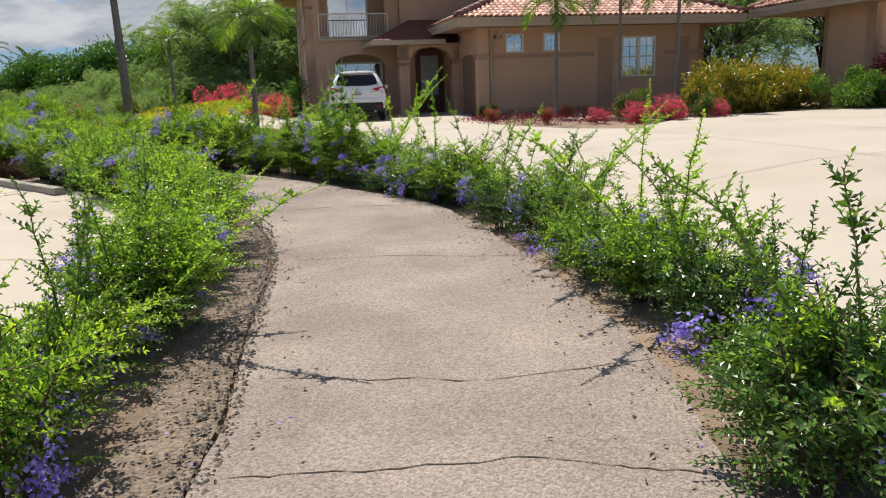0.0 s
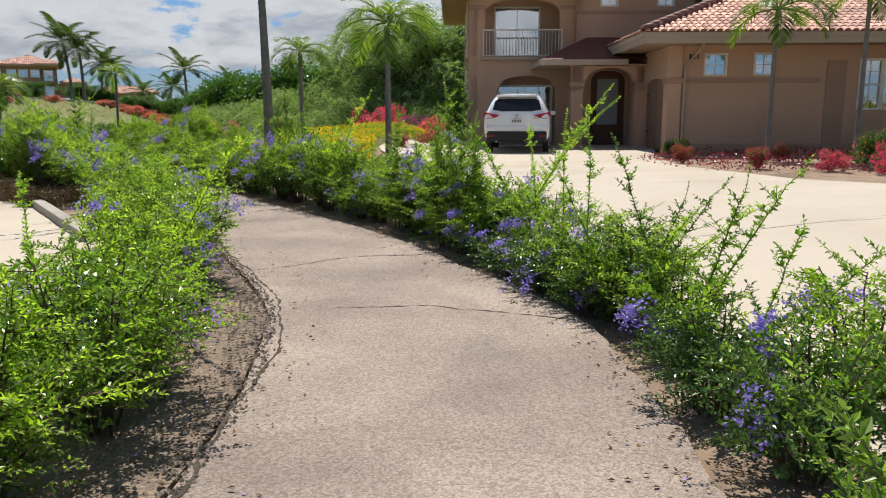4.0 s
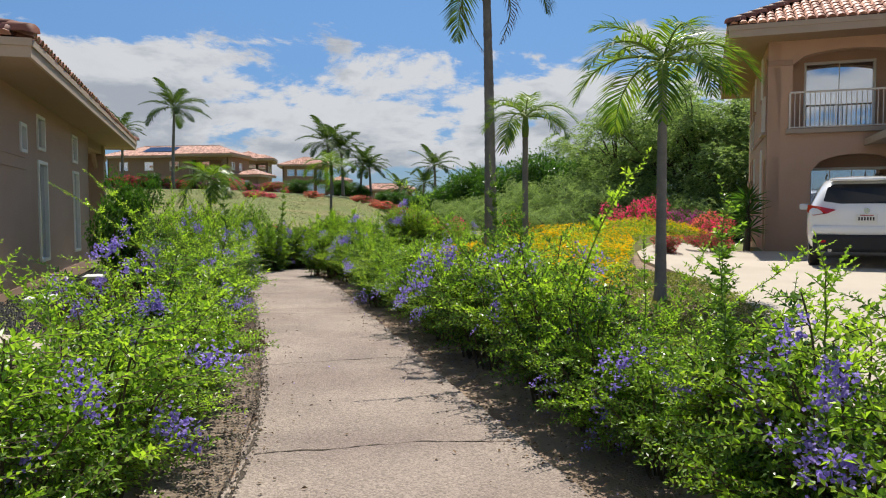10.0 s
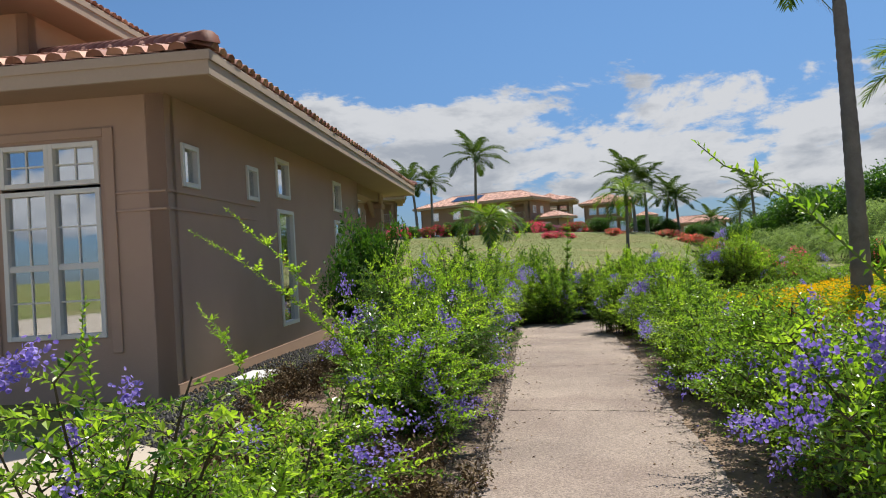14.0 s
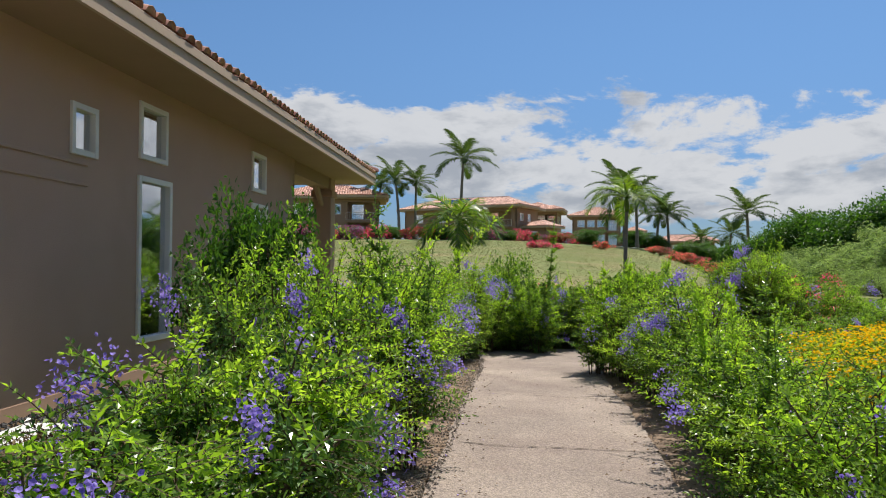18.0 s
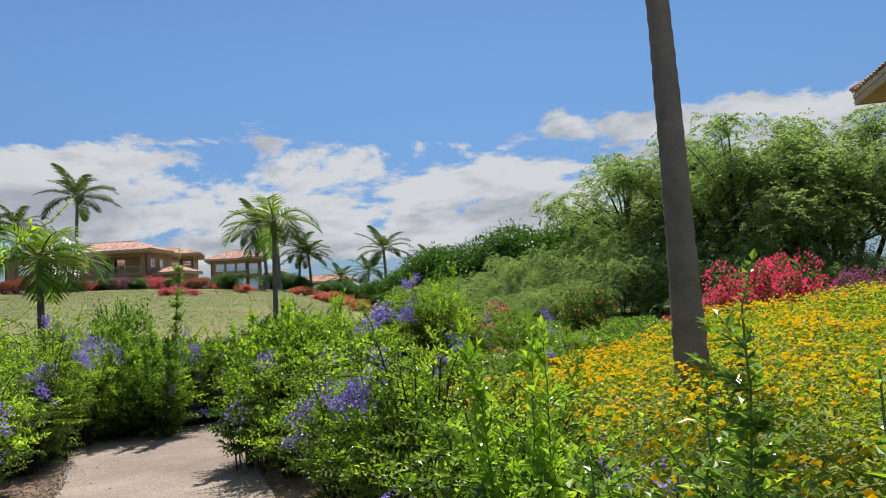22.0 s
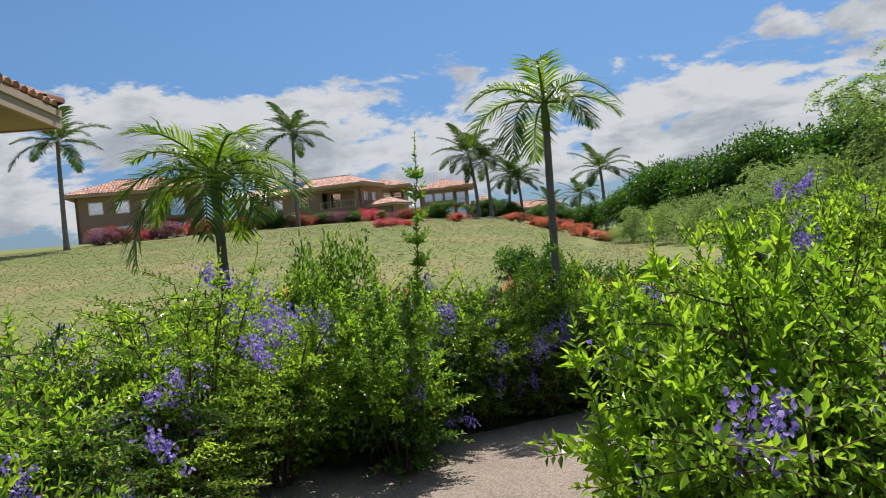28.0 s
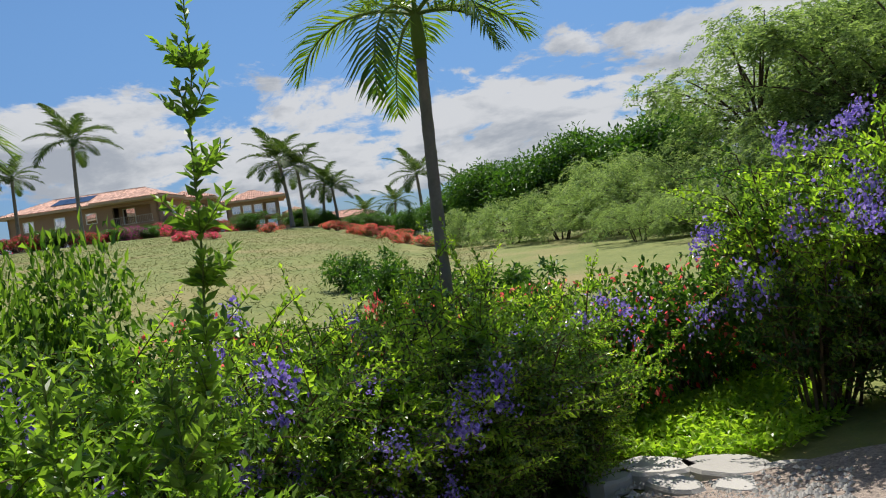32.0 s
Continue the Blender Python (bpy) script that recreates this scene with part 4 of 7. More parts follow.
# single tall wands and flower-laden shrubs standing out of the hedges
for x, y, k, tl in ((1.5, 5.8, 0, 0.92), (1.5, 8.2, 1, 0.9), (1.5, 4.7, 1, 0.95), (-2.75, 7.1, 1, 0.85), (-1.9, 4.3, 1, 0.75), (-3.3, 14.2, 0, 0.9),
                    (-3.6, 15.0, 1, 0.95), (-5.85, 12.0, 1, 0.9), (-8.9, 18.9, 0, 0.8), (0.05, 9.4, 0, 0.95), (-0.3, 9.9, 0, 0.95), (-0.55, 11.2, 1, 1.05)):
    plant(SPIKE[k], x, y, 1.0, tl)
for x, y, k, tl in ((-6.85, 13.2, 0, 1.0), (-9.0, 15.6, 1, 0.85), (-2.1, 12.9, 0, 1.0), (-11.2, 17.7, 0, 0.95), (-11.31, 21.73, 0, 1.12), (-13.2, 19.6, 1, 1.0), (-5.3, 16.1, 0, 0.9), (-3.5, 9.6, 1, 0.75)):
    plant(FLORAL[k], x, y, 0.95, tl)

plant(SPROUT[0], -10.02, 20.12, 0.74, 1.38)
for x, y, tl in ((-1.72, 12.12, 1.0), (-1.42, 11.8, 0.92), (-6.22, 18.15, 1.05), (-2.6, 13.35, 0.8), (-11.3, 18.2, 1.0), (-9.36, 19.52, 0.72)):
    plant(COLUMN[0], x, y, 1.0, tl)
# bright shrubs in front of the end hedge: feathery young growth, low flower heads and an arching shoot at its end
plant(SPROUT[0], -17.45, 24.95, 0.95, 1.0), plant(TALL[0], -17.75, 24.75, 0.8, 0.75, 120)
for x, y, k, tl in ((-17.75, 25.7, 1, 0.85), (-17.5, 26.2, 0, 0.8), (-17.35, 26.75, 1, 0.85), (-17.1, 27.2, 1, 0.85)):
    plant(FLORAL[k], x, y, 0.95, tl)
plant(ARCH[0], -16.72, 27.55, 0.72, 0.95, 165)
plant(FLORAL[0], -17.9, 23.8, 1.08, 1.2), plant(FLORAL[0], -17.75, 24.25, 1.0, 1.18), plant(FLORAL[1], -17.3, 23.3, 1.05, 1.25)
# bright broad-leaved growth on the inner corner of the bend
for x, y, tl in ((-14.3, 23.65, 1.2), (-14.35, 24.1, 1.15), (-14.15, 23.3, 1.1), (-14.0, 23.6, 1.35)):
    plant(SPROUT[0], x, y, 0.95, tl)

# ---------------------------------------------------------------- houses
def wall_matrix(p, q):
    """Along p to q is x, inward (left of the way) is y."""
    d = (Vector((*q, 0)) - Vector((*p, 0))).normalized()
    m = Matrix((d, Vector((-d.y, d.x, 0)), Vector((0, 0, 1)))).transposed().to_4x4()
    m.translation = (*p, 0)
    return m


def wall(parent, name, p, q, z0, z1, mat, holes=(), thick=0.22):
    """A wall of real thickness; holes: (s0, s1, z0, z1, rise) go through it, rise > 0 is the height of an arched head."""
    length = (Vector(q) - Vector(p)).length
    xs = sorted({0.0, length, *[h[0] for h in holes], *[h[1] for h in holes]})
    zs = sorted({z0, z1, *[h[2] for h in holes], *[h[3] for h in holes]})
    bm = bmesh.new()
    solid = {}
    for i in range(len(xs) - 1):
        for k in range(len(zs) - 1):
            cx, cz = (xs[i] + xs[i + 1]) / 2, (zs[k] + zs[k + 1]) / 2
            solid[i, k] = not any(h[0] < cx < h[1] and h[2] < cz < h[3] for h in holes)

    def quad(*c):
        bm.faces.new([bm.verts.new(v) for v in c])
    for (i, k), s in solid.items():
        if not s:
            continue
        x0, x1, a, b = xs[i], xs[i + 1], zs[k], zs[k + 1]
        quad((x0, 0, a), (x1, 0, a), (x1, 0, b), (x0, 0, b))
        quad((x1, thick, a), (x0, thick, a), (x0, thick, b), (x1, thick, b))
        for di, dk, c in ((-1, 0, ((x0, thick, a), (x0, 0, a), (x0, 0, b), (x0, thick, b))), (1, 0, ((x1, 0, a), (x1, thick, a), (x1, thick, b), (x1, 0, b))),
                          (0, -1, ((x0, 0, a), (x0, thick, a), (x1, thick, a), (x1, 0, a))), (0, 1, ((x0, 0, b), (x1, 0, b), (x1, thick, b), (x0, thick, b)))):
            if not solid.get((i + di, k + dk), False):
                quad(*c)
    for h in holes:
        if len(h) > 4 and h[4] > 0:
            s0, s1, _, zt, rise = h
            n = 10
            mid, half = (s0 + s1) / 2, (s1 - s0) / 2
            for j in range(n):
                xa, xb = s0 + (s1 - s0) * j / n, s0 + (s1 - s0) * (j + 1) / n
                za, zb = [zt - rise + rise * math.sqrt(max(0, 1 - ((x - mid) / half) ** 2)) for x in (xa, xb)]
                quad((xa, 0, za), (xb, 0, zb), (xb, 0, zt), (xa, 0, zt))
                quad((xb, thick, zb), (xa, thick, za), (xa, thick, zt), (xb, thick, zt))
                quad((xa, thick, za), (xb, thick, zb), (xb, 0, zb), (xa, 0, za))
    bmesh.ops.remove_doubles(bm, verts=bm.verts, dist=0.0005)
    ob = part(name, bm, mat, parent)
    ob.matrix_basis = wall_matrix(p, q)
    return ob


def window(parent, p, q, s0, s1, z0, z1, cols=2, rows=2, sash=0.0, frame=0.055, proud=0.03, backing=None, trim=0.0):
    """A framed window in a wall from p to q: frame, glass, bars; sash: height share of a rail between two lights."""
    m = wall_matrix(p, q)
    bm = bmesh.new()
    for b in ((s0, s0 + frame, z0, z1), (s1 - frame, s1, z0, z1), (s0 + frame, s1 - frame, z0, z0 + frame), (s0 + frame, s1 - frame, z1 - frame, z1)):
        add_box(bm, b[0], b[1], -proud, 0.09, b[2], b[3], 0.006)
    fr = part("window_frame", bm, frame_white, parent, "white painted window frame")
    fr.matrix_basis = m
    if trim:
        t = part("window_sill", box(s0 - trim, s1 + trim, -proud - 0.03, 0.02, z0 - 0.05, z0 - 0.002, 0.006), stucco_low, fr)
    gl = part("pane", box(s0 + frame * 0.7, s1 - frame * 0.7, 0.035, 0.041, z0 + frame * 0.7, z1 - frame * 0.7), glass, fr, "clear reflecting window pane")
    gl.visible_shadow = False
    bar = 0.018
    for c in range(1, cols):
        x = s0 + (s1 - s0) * c / cols
        part("glazing_bar", box(x - bar / 2, x + bar / 2, 0.018, 0.050, z0 + frame, z1 - frame), frame_white, fr)
    for r in range(1, rows):
        z = z0 + (z1 - z0) * r / rows
        part("glazing_bar", box(s0 + frame, s1 - frame, 0.016, 0.052, z - bar / 2, z + bar / 2), frame_white, fr)
    if sash:
        z = z0 + (z1 - z0) * sash
        part("sash_rail", box(s0 + frame, s1 - frame, -0.005, 0.07, z - 0.03, z + 0.03), frame_white, fr)
    if backing:
        k = part("curtain", box(s0 + 0.03, s1 - 0.03, 0.20, 0.215, z0 + (z1 - z0) * backing, z1 - 0.02), curtain_mat, fr, "pale drawn blind")
    return fr


def band(parent, p, q, s0, s1, z0, z1, mat, out=0.025):
    ob = part("band_moulding", box(s0, s1, -out, 0.0, z0, z1, 0.006), mat, parent)
    ob.matrix_basis = wall_matrix(p, q)


def tile_mesh(w, l):
    """One barrel tile, its foot at the origin, running up +y."""
    V, F = [], []
    for y, lift in ((-0.02, 0.022), (l * 1.06, 0.0)):
        for k in range(5):
            a = math.pi * k / 4
            V.append((-math.cos(a) * w * 0.46, y, math.sin(a) * w * 0.34 + lift))
    F = [(k, k + 1, k + 6, k + 5) for k in range(4)] + [(0, 1, 2, 3, 4)]
    return V, F


def tile_field(origin, xdir, ydir, zdir, inside, width, height, tw, tl, skip=None):
    """Rows of barrel tiles over one roof slope, as arrays; inside(x, y) says where the slope is."""
    tv, tf = tile_mesh(tw, tl)
    tv = np.array(tv)
    nx, ny = int(width / tw), int(height / tl) + 1
    V, F, n, cut = [], [], 0, []
    rs = np.random.RandomState(5)
    for j in range(ny):
        for i in range(nx):
            x, y = (i + 0.5) * tw, j * tl
            if not inside(x, y + tl * 0.5):
                continue
            loc = tv + np.array([x, y, 0.0]) + rs.randn(3) * np.array([0.004, 0.006, 0.003])
            if skip and skip(x, y):
                cut.append((x, y))
                continue
            V.append(origin + loc[:, :1] * xdir + loc[:, 1:2] * ydir + loc[:, 2:] * zdir)
            F += [tuple(k + n for k in f) for f in tf]
            n += len(tv)
    return (np.concatenate(V) if V else None), F, cut


def hip_roof(parent, x0, x1, y0, y1, z, pitch, tw=0.21, tl=0.29, fascia=0.28, name="roof", pieces=0, soffit=True, caps=True):
    """A hipped tile roof: deck, fascia, soffit, tiles, ridge and hip caps. pieces: so many tiles of the front slope stand as parts of their own."""
    wx, wy = x1 - x0, y1 - y0
    h = min(wx, wy) / 2
    top = z + h * pitch
    if wx >= wy:
        r0, r1 = (x0 + h, (y0 + y1) / 2, top), (x1 - h, (y0 + y1) / 2, top)
    else:
        r0, r1 = ((x0 + x1) / 2, y0 + h, top), ((x0 + x1) / 2, y1 - h, top)
    bm = bmesh.new()
    c = [bm.verts.new(v) for v in ((x0, y0, z), (x1, y0, z), (x1, y1, z), (x0, y1, z))]
    a, b = bm.verts.new(r0), bm.verts.new(r1)
    if wx >= wy:
        faces = ((c[0], c[1], b, a), (c[1], c[2], b), (c[2], c[3], a, b), (c[3], c[0], a))
    else:
        faces = ((c[0], c[1], a), (c[1], c[2], b, a), (c[2], c[3], b), (c[3], c[0], a, b))
    for f in faces:
        bm.faces.new(f)
    deck = part(name, bm, roof_under, parent, "red clay barrel-tile hipped roof")
    t, g = 0.04, 0.022
    for e in ((x0, x1, y0, y0 + t), (x0, x1, y1 - t, y1), (x0, x0 + t, y0 + t, y1 - t), (x1 - t, x1, y0 + t, y1 - t)):
        part("fascia", box(*e, z - fascia, z - 0.004), fascia_mat, deck, "cream painted fascia board")
    for e in ((x0 - g, x1 + g, y0 - g, y0 - 0.001), (x0 - g, x0 - 0.001, y0, y1), (x1 + 0.001, x1 + g, y0, y1)):
        part("gutter_board", box(*e, z - fascia * 0.40, z + 0.008, 0.006), fascia_mat, deck)
    if soffit:
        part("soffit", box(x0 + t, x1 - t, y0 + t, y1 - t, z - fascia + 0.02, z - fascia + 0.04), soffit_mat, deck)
    s = math.sqrt(1 + pitch * pitch)
    V, F, n = [], [], 0
    loose = []
    slopes = [((x0, y0), (1, 0), (0, 1), wx), ((x1, y0), (0, 1), (-1, 0), wy), ((x1, y1), (-1, 0), (0, -1), wx), ((x0, y1), (0, -1), (1, 0), wy)]
    for si, (o, xd, yd, width) in enumerate(slopes):
        origin = np.array((*o, z + 0.012))
        xdir, ydir = np.array((*xd, 0.0)), np.array((yd[0] / s, yd[1] / s, pitch / s))
        zdir = np.cross(xdir, ydir)
        rows = h * s
        sk = None
        if pieces and si == 0:
            sk = lambda x, y: y < pieces
        v, f, cut = tile_field(origin, xdir, ydir, zdir, lambda x, y: (y / s) < min(x, width - x) + 0.05 and y < rows, width, rows, tw, tl, sk)
        if v is not None:
            V.append(v)
            F += [tuple(k + n for k in q) for q in f]
            n += len(v)
        for x, y in cut:
            loose.append((origin + x * xdir + y * ydir, xdir, ydir, zdir))
    rest = part_of("tiles", mesh_of("tiles", np.concatenate(V), F, tile_red, True), deck)
    rest["kind"] = "stuff"
    if loose:
        tv, tf = tile_mesh(tw, tl)
        one = mesh_of("tile", tv, tf, tile_piece, True)
        for o, xd, yd, zd in loose:
            m = Matrix((Vector(xd), Vector(yd), Vector(zd))).transposed().to_4x4()
            m.translation = Vector(o)
            part_of("tile", one, deck, "", m)
    if caps:
        corners = [(x0, y0, z), (x1, y0, z), (x1, y1, z), (x0, y1, z)]
        near = [r0, r1, r1, r0] if wx >= wy else [r0, r0, r1, r1]
        cap_v = [(x, y, zz) for y, lift, w in ((0, 0.0, 0.175), (0.42, 0.05, 0.135)) for x, zz in [(-math.cos(math.pi * k / 5) * w, math.sin(math.pi * k / 5) * w * 0.85 + lift) for k in range(6)]]
        cap_f = [(k, k + 1, k + 7, k + 6) for k in range(5)] + [(6, 7, 8, 9, 10, 11)]
        cap_me = mesh_of("cap_tile", [(x, 0.42 - y, zz) for x, y, zz in cap_v], [tuple(reversed(f)) for f in cap_f], cap_clay, True)
        runs = [(Vector(p), Vector(q)) for p, q in zip(corners, near)] + [(Vector(r0), Vector(r1))]
        for p, q in runs:
            d = q - p
            if d.length < 0.3:
                continue
            k = max(1, int(d.length / 0.38))
            dirn = d.normalized()
            side = dirn.cross(Vector((0, 0, 1))).normalized()
            m3 = Matrix((side, dirn, side.cross(dirn))).transposed().to_4x4()
            for j in range(k):
                m = m3.copy()
                m.translation = p + dirn * (0.38 * j) + Vector((0, 0, 0.035))
                part_of("cap_tile", cap_me, deck, "", m)
    return deck


def railing(parent, p, q, z0, z1, mat=None, step=0.11):
    m = wall_matrix(p, q)
    L = (Vector(q) - Vector(p)).length
    mat = mat or rail_cream
    rail = part("rail", box(0, L, -0.02, 0.025, z1 - 0.045, z1, 0.008), mat, parent, "cream metal balcony rail")
    rail.matrix_basis = m
    part("bottom_rail", box(0, L, -0.012, 0.016, z0 + 0.06, z0 + 0.09), mat, rail)
    n = int(L / step)
    bal = None
    for i in range(n + 1):
        x = L * i / n
        thick = 0.02 if i in (0, n) else 0.009
        if i in (0, n):
            part("post", box(x - thick, x + thick, -0.018, 0.022, z0, z1 - 0.045), mat, rail)
        else:
            ob = part_of("baluster", bal, rail) if bal else part("baluster", box(-thick, thick, -0.007, 0.011, z0 + 0.09, z1 - 0.045), mat, rail)
            bal = ob.data
            ob.location.x = x


def column(parent, x0, x1, y0, y1, z0, z1, mat, cap=None):
    ob = part("column", box(x0, x1, y0, y1, z0, z1, 0.02), mat, parent)
    if cap:
        part("column_band", box(x0 - 0.035, x1 + 0.035, y0 - 0.035, y1 + 0.035, cap, cap + 0.16, 0.015), stucco_low, ob)
    return ob


def two_storey_house():
    H = thing("house", "tan stucco two-storey house with a red clay-tile roof", "house", M_A)
    g, f2, top = 0.35, 3.40, 5.60
    xl, xm, xp, xr, yf, yb = 1.6, 5.25, 9.2, 14.4, 30.2, 38.9
    # left wing, with a balcony niche over an arched opening
    p, q = (xl, yf), (xm, yf)
    wall(H, "wall_front", p, q, g, top, stucco_tan, [(0.56, 3.12, f2 + 0.06, 5.32, 0.32), (1.0, 3.05, g + 0.02, 2.78, 0.42)], 0.35)
    band(H, p, q, 0, 0.56, 4.98, 5.12, stucco_low), band(H, p, q, 3.12, 3.65, 4.98, 5.12, stucco_low)
    wall(H, "wall_niche", (xl + 0.3, yf + 1.3), (xm, yf + 1.3), f2, top, stucco_tan, [(0.65, 2.3, f2 + 0.06, 5.25)], 0.15)
    nq = (xl + 0.3, yf + 1.3), (xm, yf + 1.3)
    dr = window(H, *nq, 0.65, 2.3, f2 + 0.06, 5.25, 2, 1, backing=0.02)
    part("balcony_floor", box(xl + 0.02, xm, yf + 0.02, yf + 1.3, f2 - 0.2, f2), stucco_low, H)
    railing(H, (xl + 0.5, yf - 0.05), (xl + 3.2, yf - 0.05), f2 - 0.02, 4.33)
    part("balcony_ledge", box(xl + 0.42, xl + 3.28, yf - 0.12, yf - 0.004, f2 - 0.10, f2 + 0.02, 0.015), fascia_mat, H)
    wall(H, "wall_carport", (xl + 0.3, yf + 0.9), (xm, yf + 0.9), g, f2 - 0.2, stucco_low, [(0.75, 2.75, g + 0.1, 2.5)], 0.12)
    window(H, (xl + 0.3, yf + 0.9), (xm, yf + 0.9), 0.75, 2.75, g + 0.1, 2.5, 4, 3, frame=0.07)
    # middle, standing forward over the porch
    p, q = (xm, yf - 0.28), (xp, yf - 0.28)
    wall(H, "wall_front", p, q, f2 - 0.1, top, stucco_tan, [(0.78, 1.38, 5.02, 5.60 - 0.01), (2.68, 3.28, 5.02, 5.60 - 0.01)])
    window(H, p, q, 0.78, 1.38, 5.02, 5.59, 2, 2), window(H, p, q, 2.68, 3.28, 5.02, 5.59, 2, 2)
    band(H, p, q, 0, 3.95, 4.78, 4.90, stucco_low)
    wall(H, "wall_side", (xm, yf + 0.2), (xm, yf - 0.28), f2 - 0.1, top, stucco_tan)
    wall(H, "wall_side", (xp, yf - 0.06), (xp, yf + 0.5), f2 - 0.1, top, stucco_tan)
    p, q = (xp, yf + 0.5), (xr, yf + 0.5)
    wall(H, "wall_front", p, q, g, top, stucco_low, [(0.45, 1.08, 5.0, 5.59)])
    window(H, p, q, 0.45, 1.08, 5.0, 5.59, 1, 1, backing=0.1)
    wall(H, "wall_right", (xr, yf + 0.5), (xr, yb), g, top, stucco_tan)
    wall(H, "wall_back", (xr, yb), (xl + 3, yb), g, top, stucco_tan)
    # left side, seen across the flower bed; the foot of the way is at the back
    p, q = (xl, 35.7), (xl, yf)
    holes = [(0.45, 0.80, 4.45, 5.45), (0.45, 0.82, 1.5, 3.0), (3.35, 3.75, 4.40, 5.52), (3.4, 3.85, 1.45, 3.05), (4.25, 5.15, f2 + 0.06, 5.32, 0.30), (4.35, 5.0, g + 0.02, 2.75, 0.32)]
    wall(H, "wall_left", p, q, g, top, stucco_tan, holes, 0.3)
    for h in holes[:4]:
        window(H, p, q, h[0], h[1], h[2], h[3], 1, 1, sash=0.52, frame=0.045, trim=0.03)
    band(H, p, q, 0.0, 4.2, 3.32, 3.42, stucco_low)
    railing(H, (xl - 0.03, yf + 1.45), (xl - 0.03, yf + 0.55), f2, 4.33)
    part("balcony_ledge", box(xl - 0.1, xl - 0.004, yf + 0.5, yf + 1.5, f2 - 0.06, f2 + 0.02, 0.01), fascia_mat, H)
    # open corner at the back, on two columns
    wall(H, "wall_loggia", (xl + 3.0, 35.7), (xl, 35.7), g, top, stucco_tan)
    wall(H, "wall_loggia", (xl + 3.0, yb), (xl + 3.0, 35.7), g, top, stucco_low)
    column(H, xl + 0.02, xl + 0.45, 37.1, 37.55, g, top, stucco_tan, 2.25)
    column(H, xl + 0.02, xl + 0.5, 38.4, 38.9, g, top, stucco_tan, 2.25)
    part("loggia_floor", box(xl + 0.03, xl + 3, 35.72, 38.85, f2 - 0.3, f2, 0.02), stucco_tan, H)
    part("loggia_beam", box(xl + 0.05, xl + 0.42, 35.72, 38.85, 5.15, top - 0.002), stucco_tan, H)
    railing(H, (xl + 0.03, 37.08), (xl + 0.03, 35.75), f2, 4.30), railing(H, (xl + 0.03, 38.38), (xl + 0.03, 37.58), f2, 4.30)
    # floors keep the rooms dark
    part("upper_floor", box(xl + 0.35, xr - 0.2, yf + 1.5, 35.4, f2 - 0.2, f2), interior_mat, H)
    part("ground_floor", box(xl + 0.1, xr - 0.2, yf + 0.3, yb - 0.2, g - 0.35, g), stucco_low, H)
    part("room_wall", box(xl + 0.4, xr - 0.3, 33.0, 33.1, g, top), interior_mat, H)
    # roofs
    hip_roof(H, 0.65, 15.3, 29.25, 39.75, 5.84, 0.50)
    hip_roof(H, 5.4, 16.8, 30.9, 42.3, 6.1, 0.55, name="rear_roof", soffit=False)
    hip_roof(H, 4.2, 10.25, 28.95, 36.0, 6.02, 0.43, name="front_roof")
    # porch: two columns, arched front, dark low roof
    column(H, 4.80, 5.20, 27.9, 28.3, g, 2.96, stucco_tan, 2.3), column(H, 6.84, 7.2, 27.9, 28.3, g, 2.96, stucco_tan, 2.3)
    wall(H, "porch_arch", (4.8, 27.9), (7.2, 27.9), 2.3, 2.96, stucco_tan, [(0.4, 2.04, 2.2, 2.9, 0.5)], 0.35)
    bm = bmesh.new()
    vs = [bm.verts.new(v) for v in ((3.8, 27.55, 3.14), (8.6, 27.55, 3.14), (3.8, 30.2, 3.14), (8.6, 29.9, 3.14), (5.6, 29.9, 4.02), (8.6, 29.9, 4.02))]
    for f in ((0, 1, 5, 4), (0, 4, 2), (2, 4, 5, 3)):
        bm.faces.new([vs[i] for i in f])
    part("porch_roof", bm, shingle_dark, H, "dark red low porch roof")
    bm = bmesh.new()
    add_box(bm, 3.76, 6.5, 27.5, 27.545, 2.96, 3.13, 0.008), add_box(bm, 3.74, 3.785, 27.55, 30.15, 2.96, 3.13, 0.008), add_box(bm, 3.80, 8.0, 27.56, 29.85, 2.97, 2.99)
    part("porch_fascia", bm, fascia_mat, H)
    pd, qd = (xm, yf - 0.02), (7.6, yf - 0.02)
    wall(H, "wall_entry", pd, qd, g, 3.5, stucco_tan, [(0.60, 1.80, g + 0.02, 2.95, 0.30)], 0.3)
    d = part("door", box(0.62, 1.78, 0.12, 0.18, g + 0.03, 2.93, 0.01), door_wood, H, "dark wooden front door with glass")
    d.matrix_basis = wall_matrix(pd, qd)
    # the pane's reflection is in its colour
    part("door_glass", box(0.84, 1.56, 0.105, 0.118, g + 0.75, 2.66), pane_sheen, d, "door glass with its reflection painted pale grey"), part("door_handle", add_tube(bmesh.new(), [(0.74, 0.06, 1.25), (0.74, 0.06, 1.6)], 0.014, 8), metal_dark, d)
    for x in (0.80, 1.60):
        part("door_stile", box(x - 0.03, x + 0.03, 0.09, 0.118, g + 0.3, 2.7, 0.008), door_wood, d)
    part("doorstep", box(4.9, 7.6, 28.0, 30.1, g - 0.12, g + 0.06, 0.02), concrete, H)
    # garage, one storey
    p, q = (7.1, 25.1), (15.6, 25.1)
    wall(H, "wall_garage", p, q, g - 0.1, 3.32, stucco_tan, [(0.94, 1.58, 2.49, 3.11), (2.31, 2.9, 2.5, 3.12), (5.25, 6.56, 1.55, 2.95)])
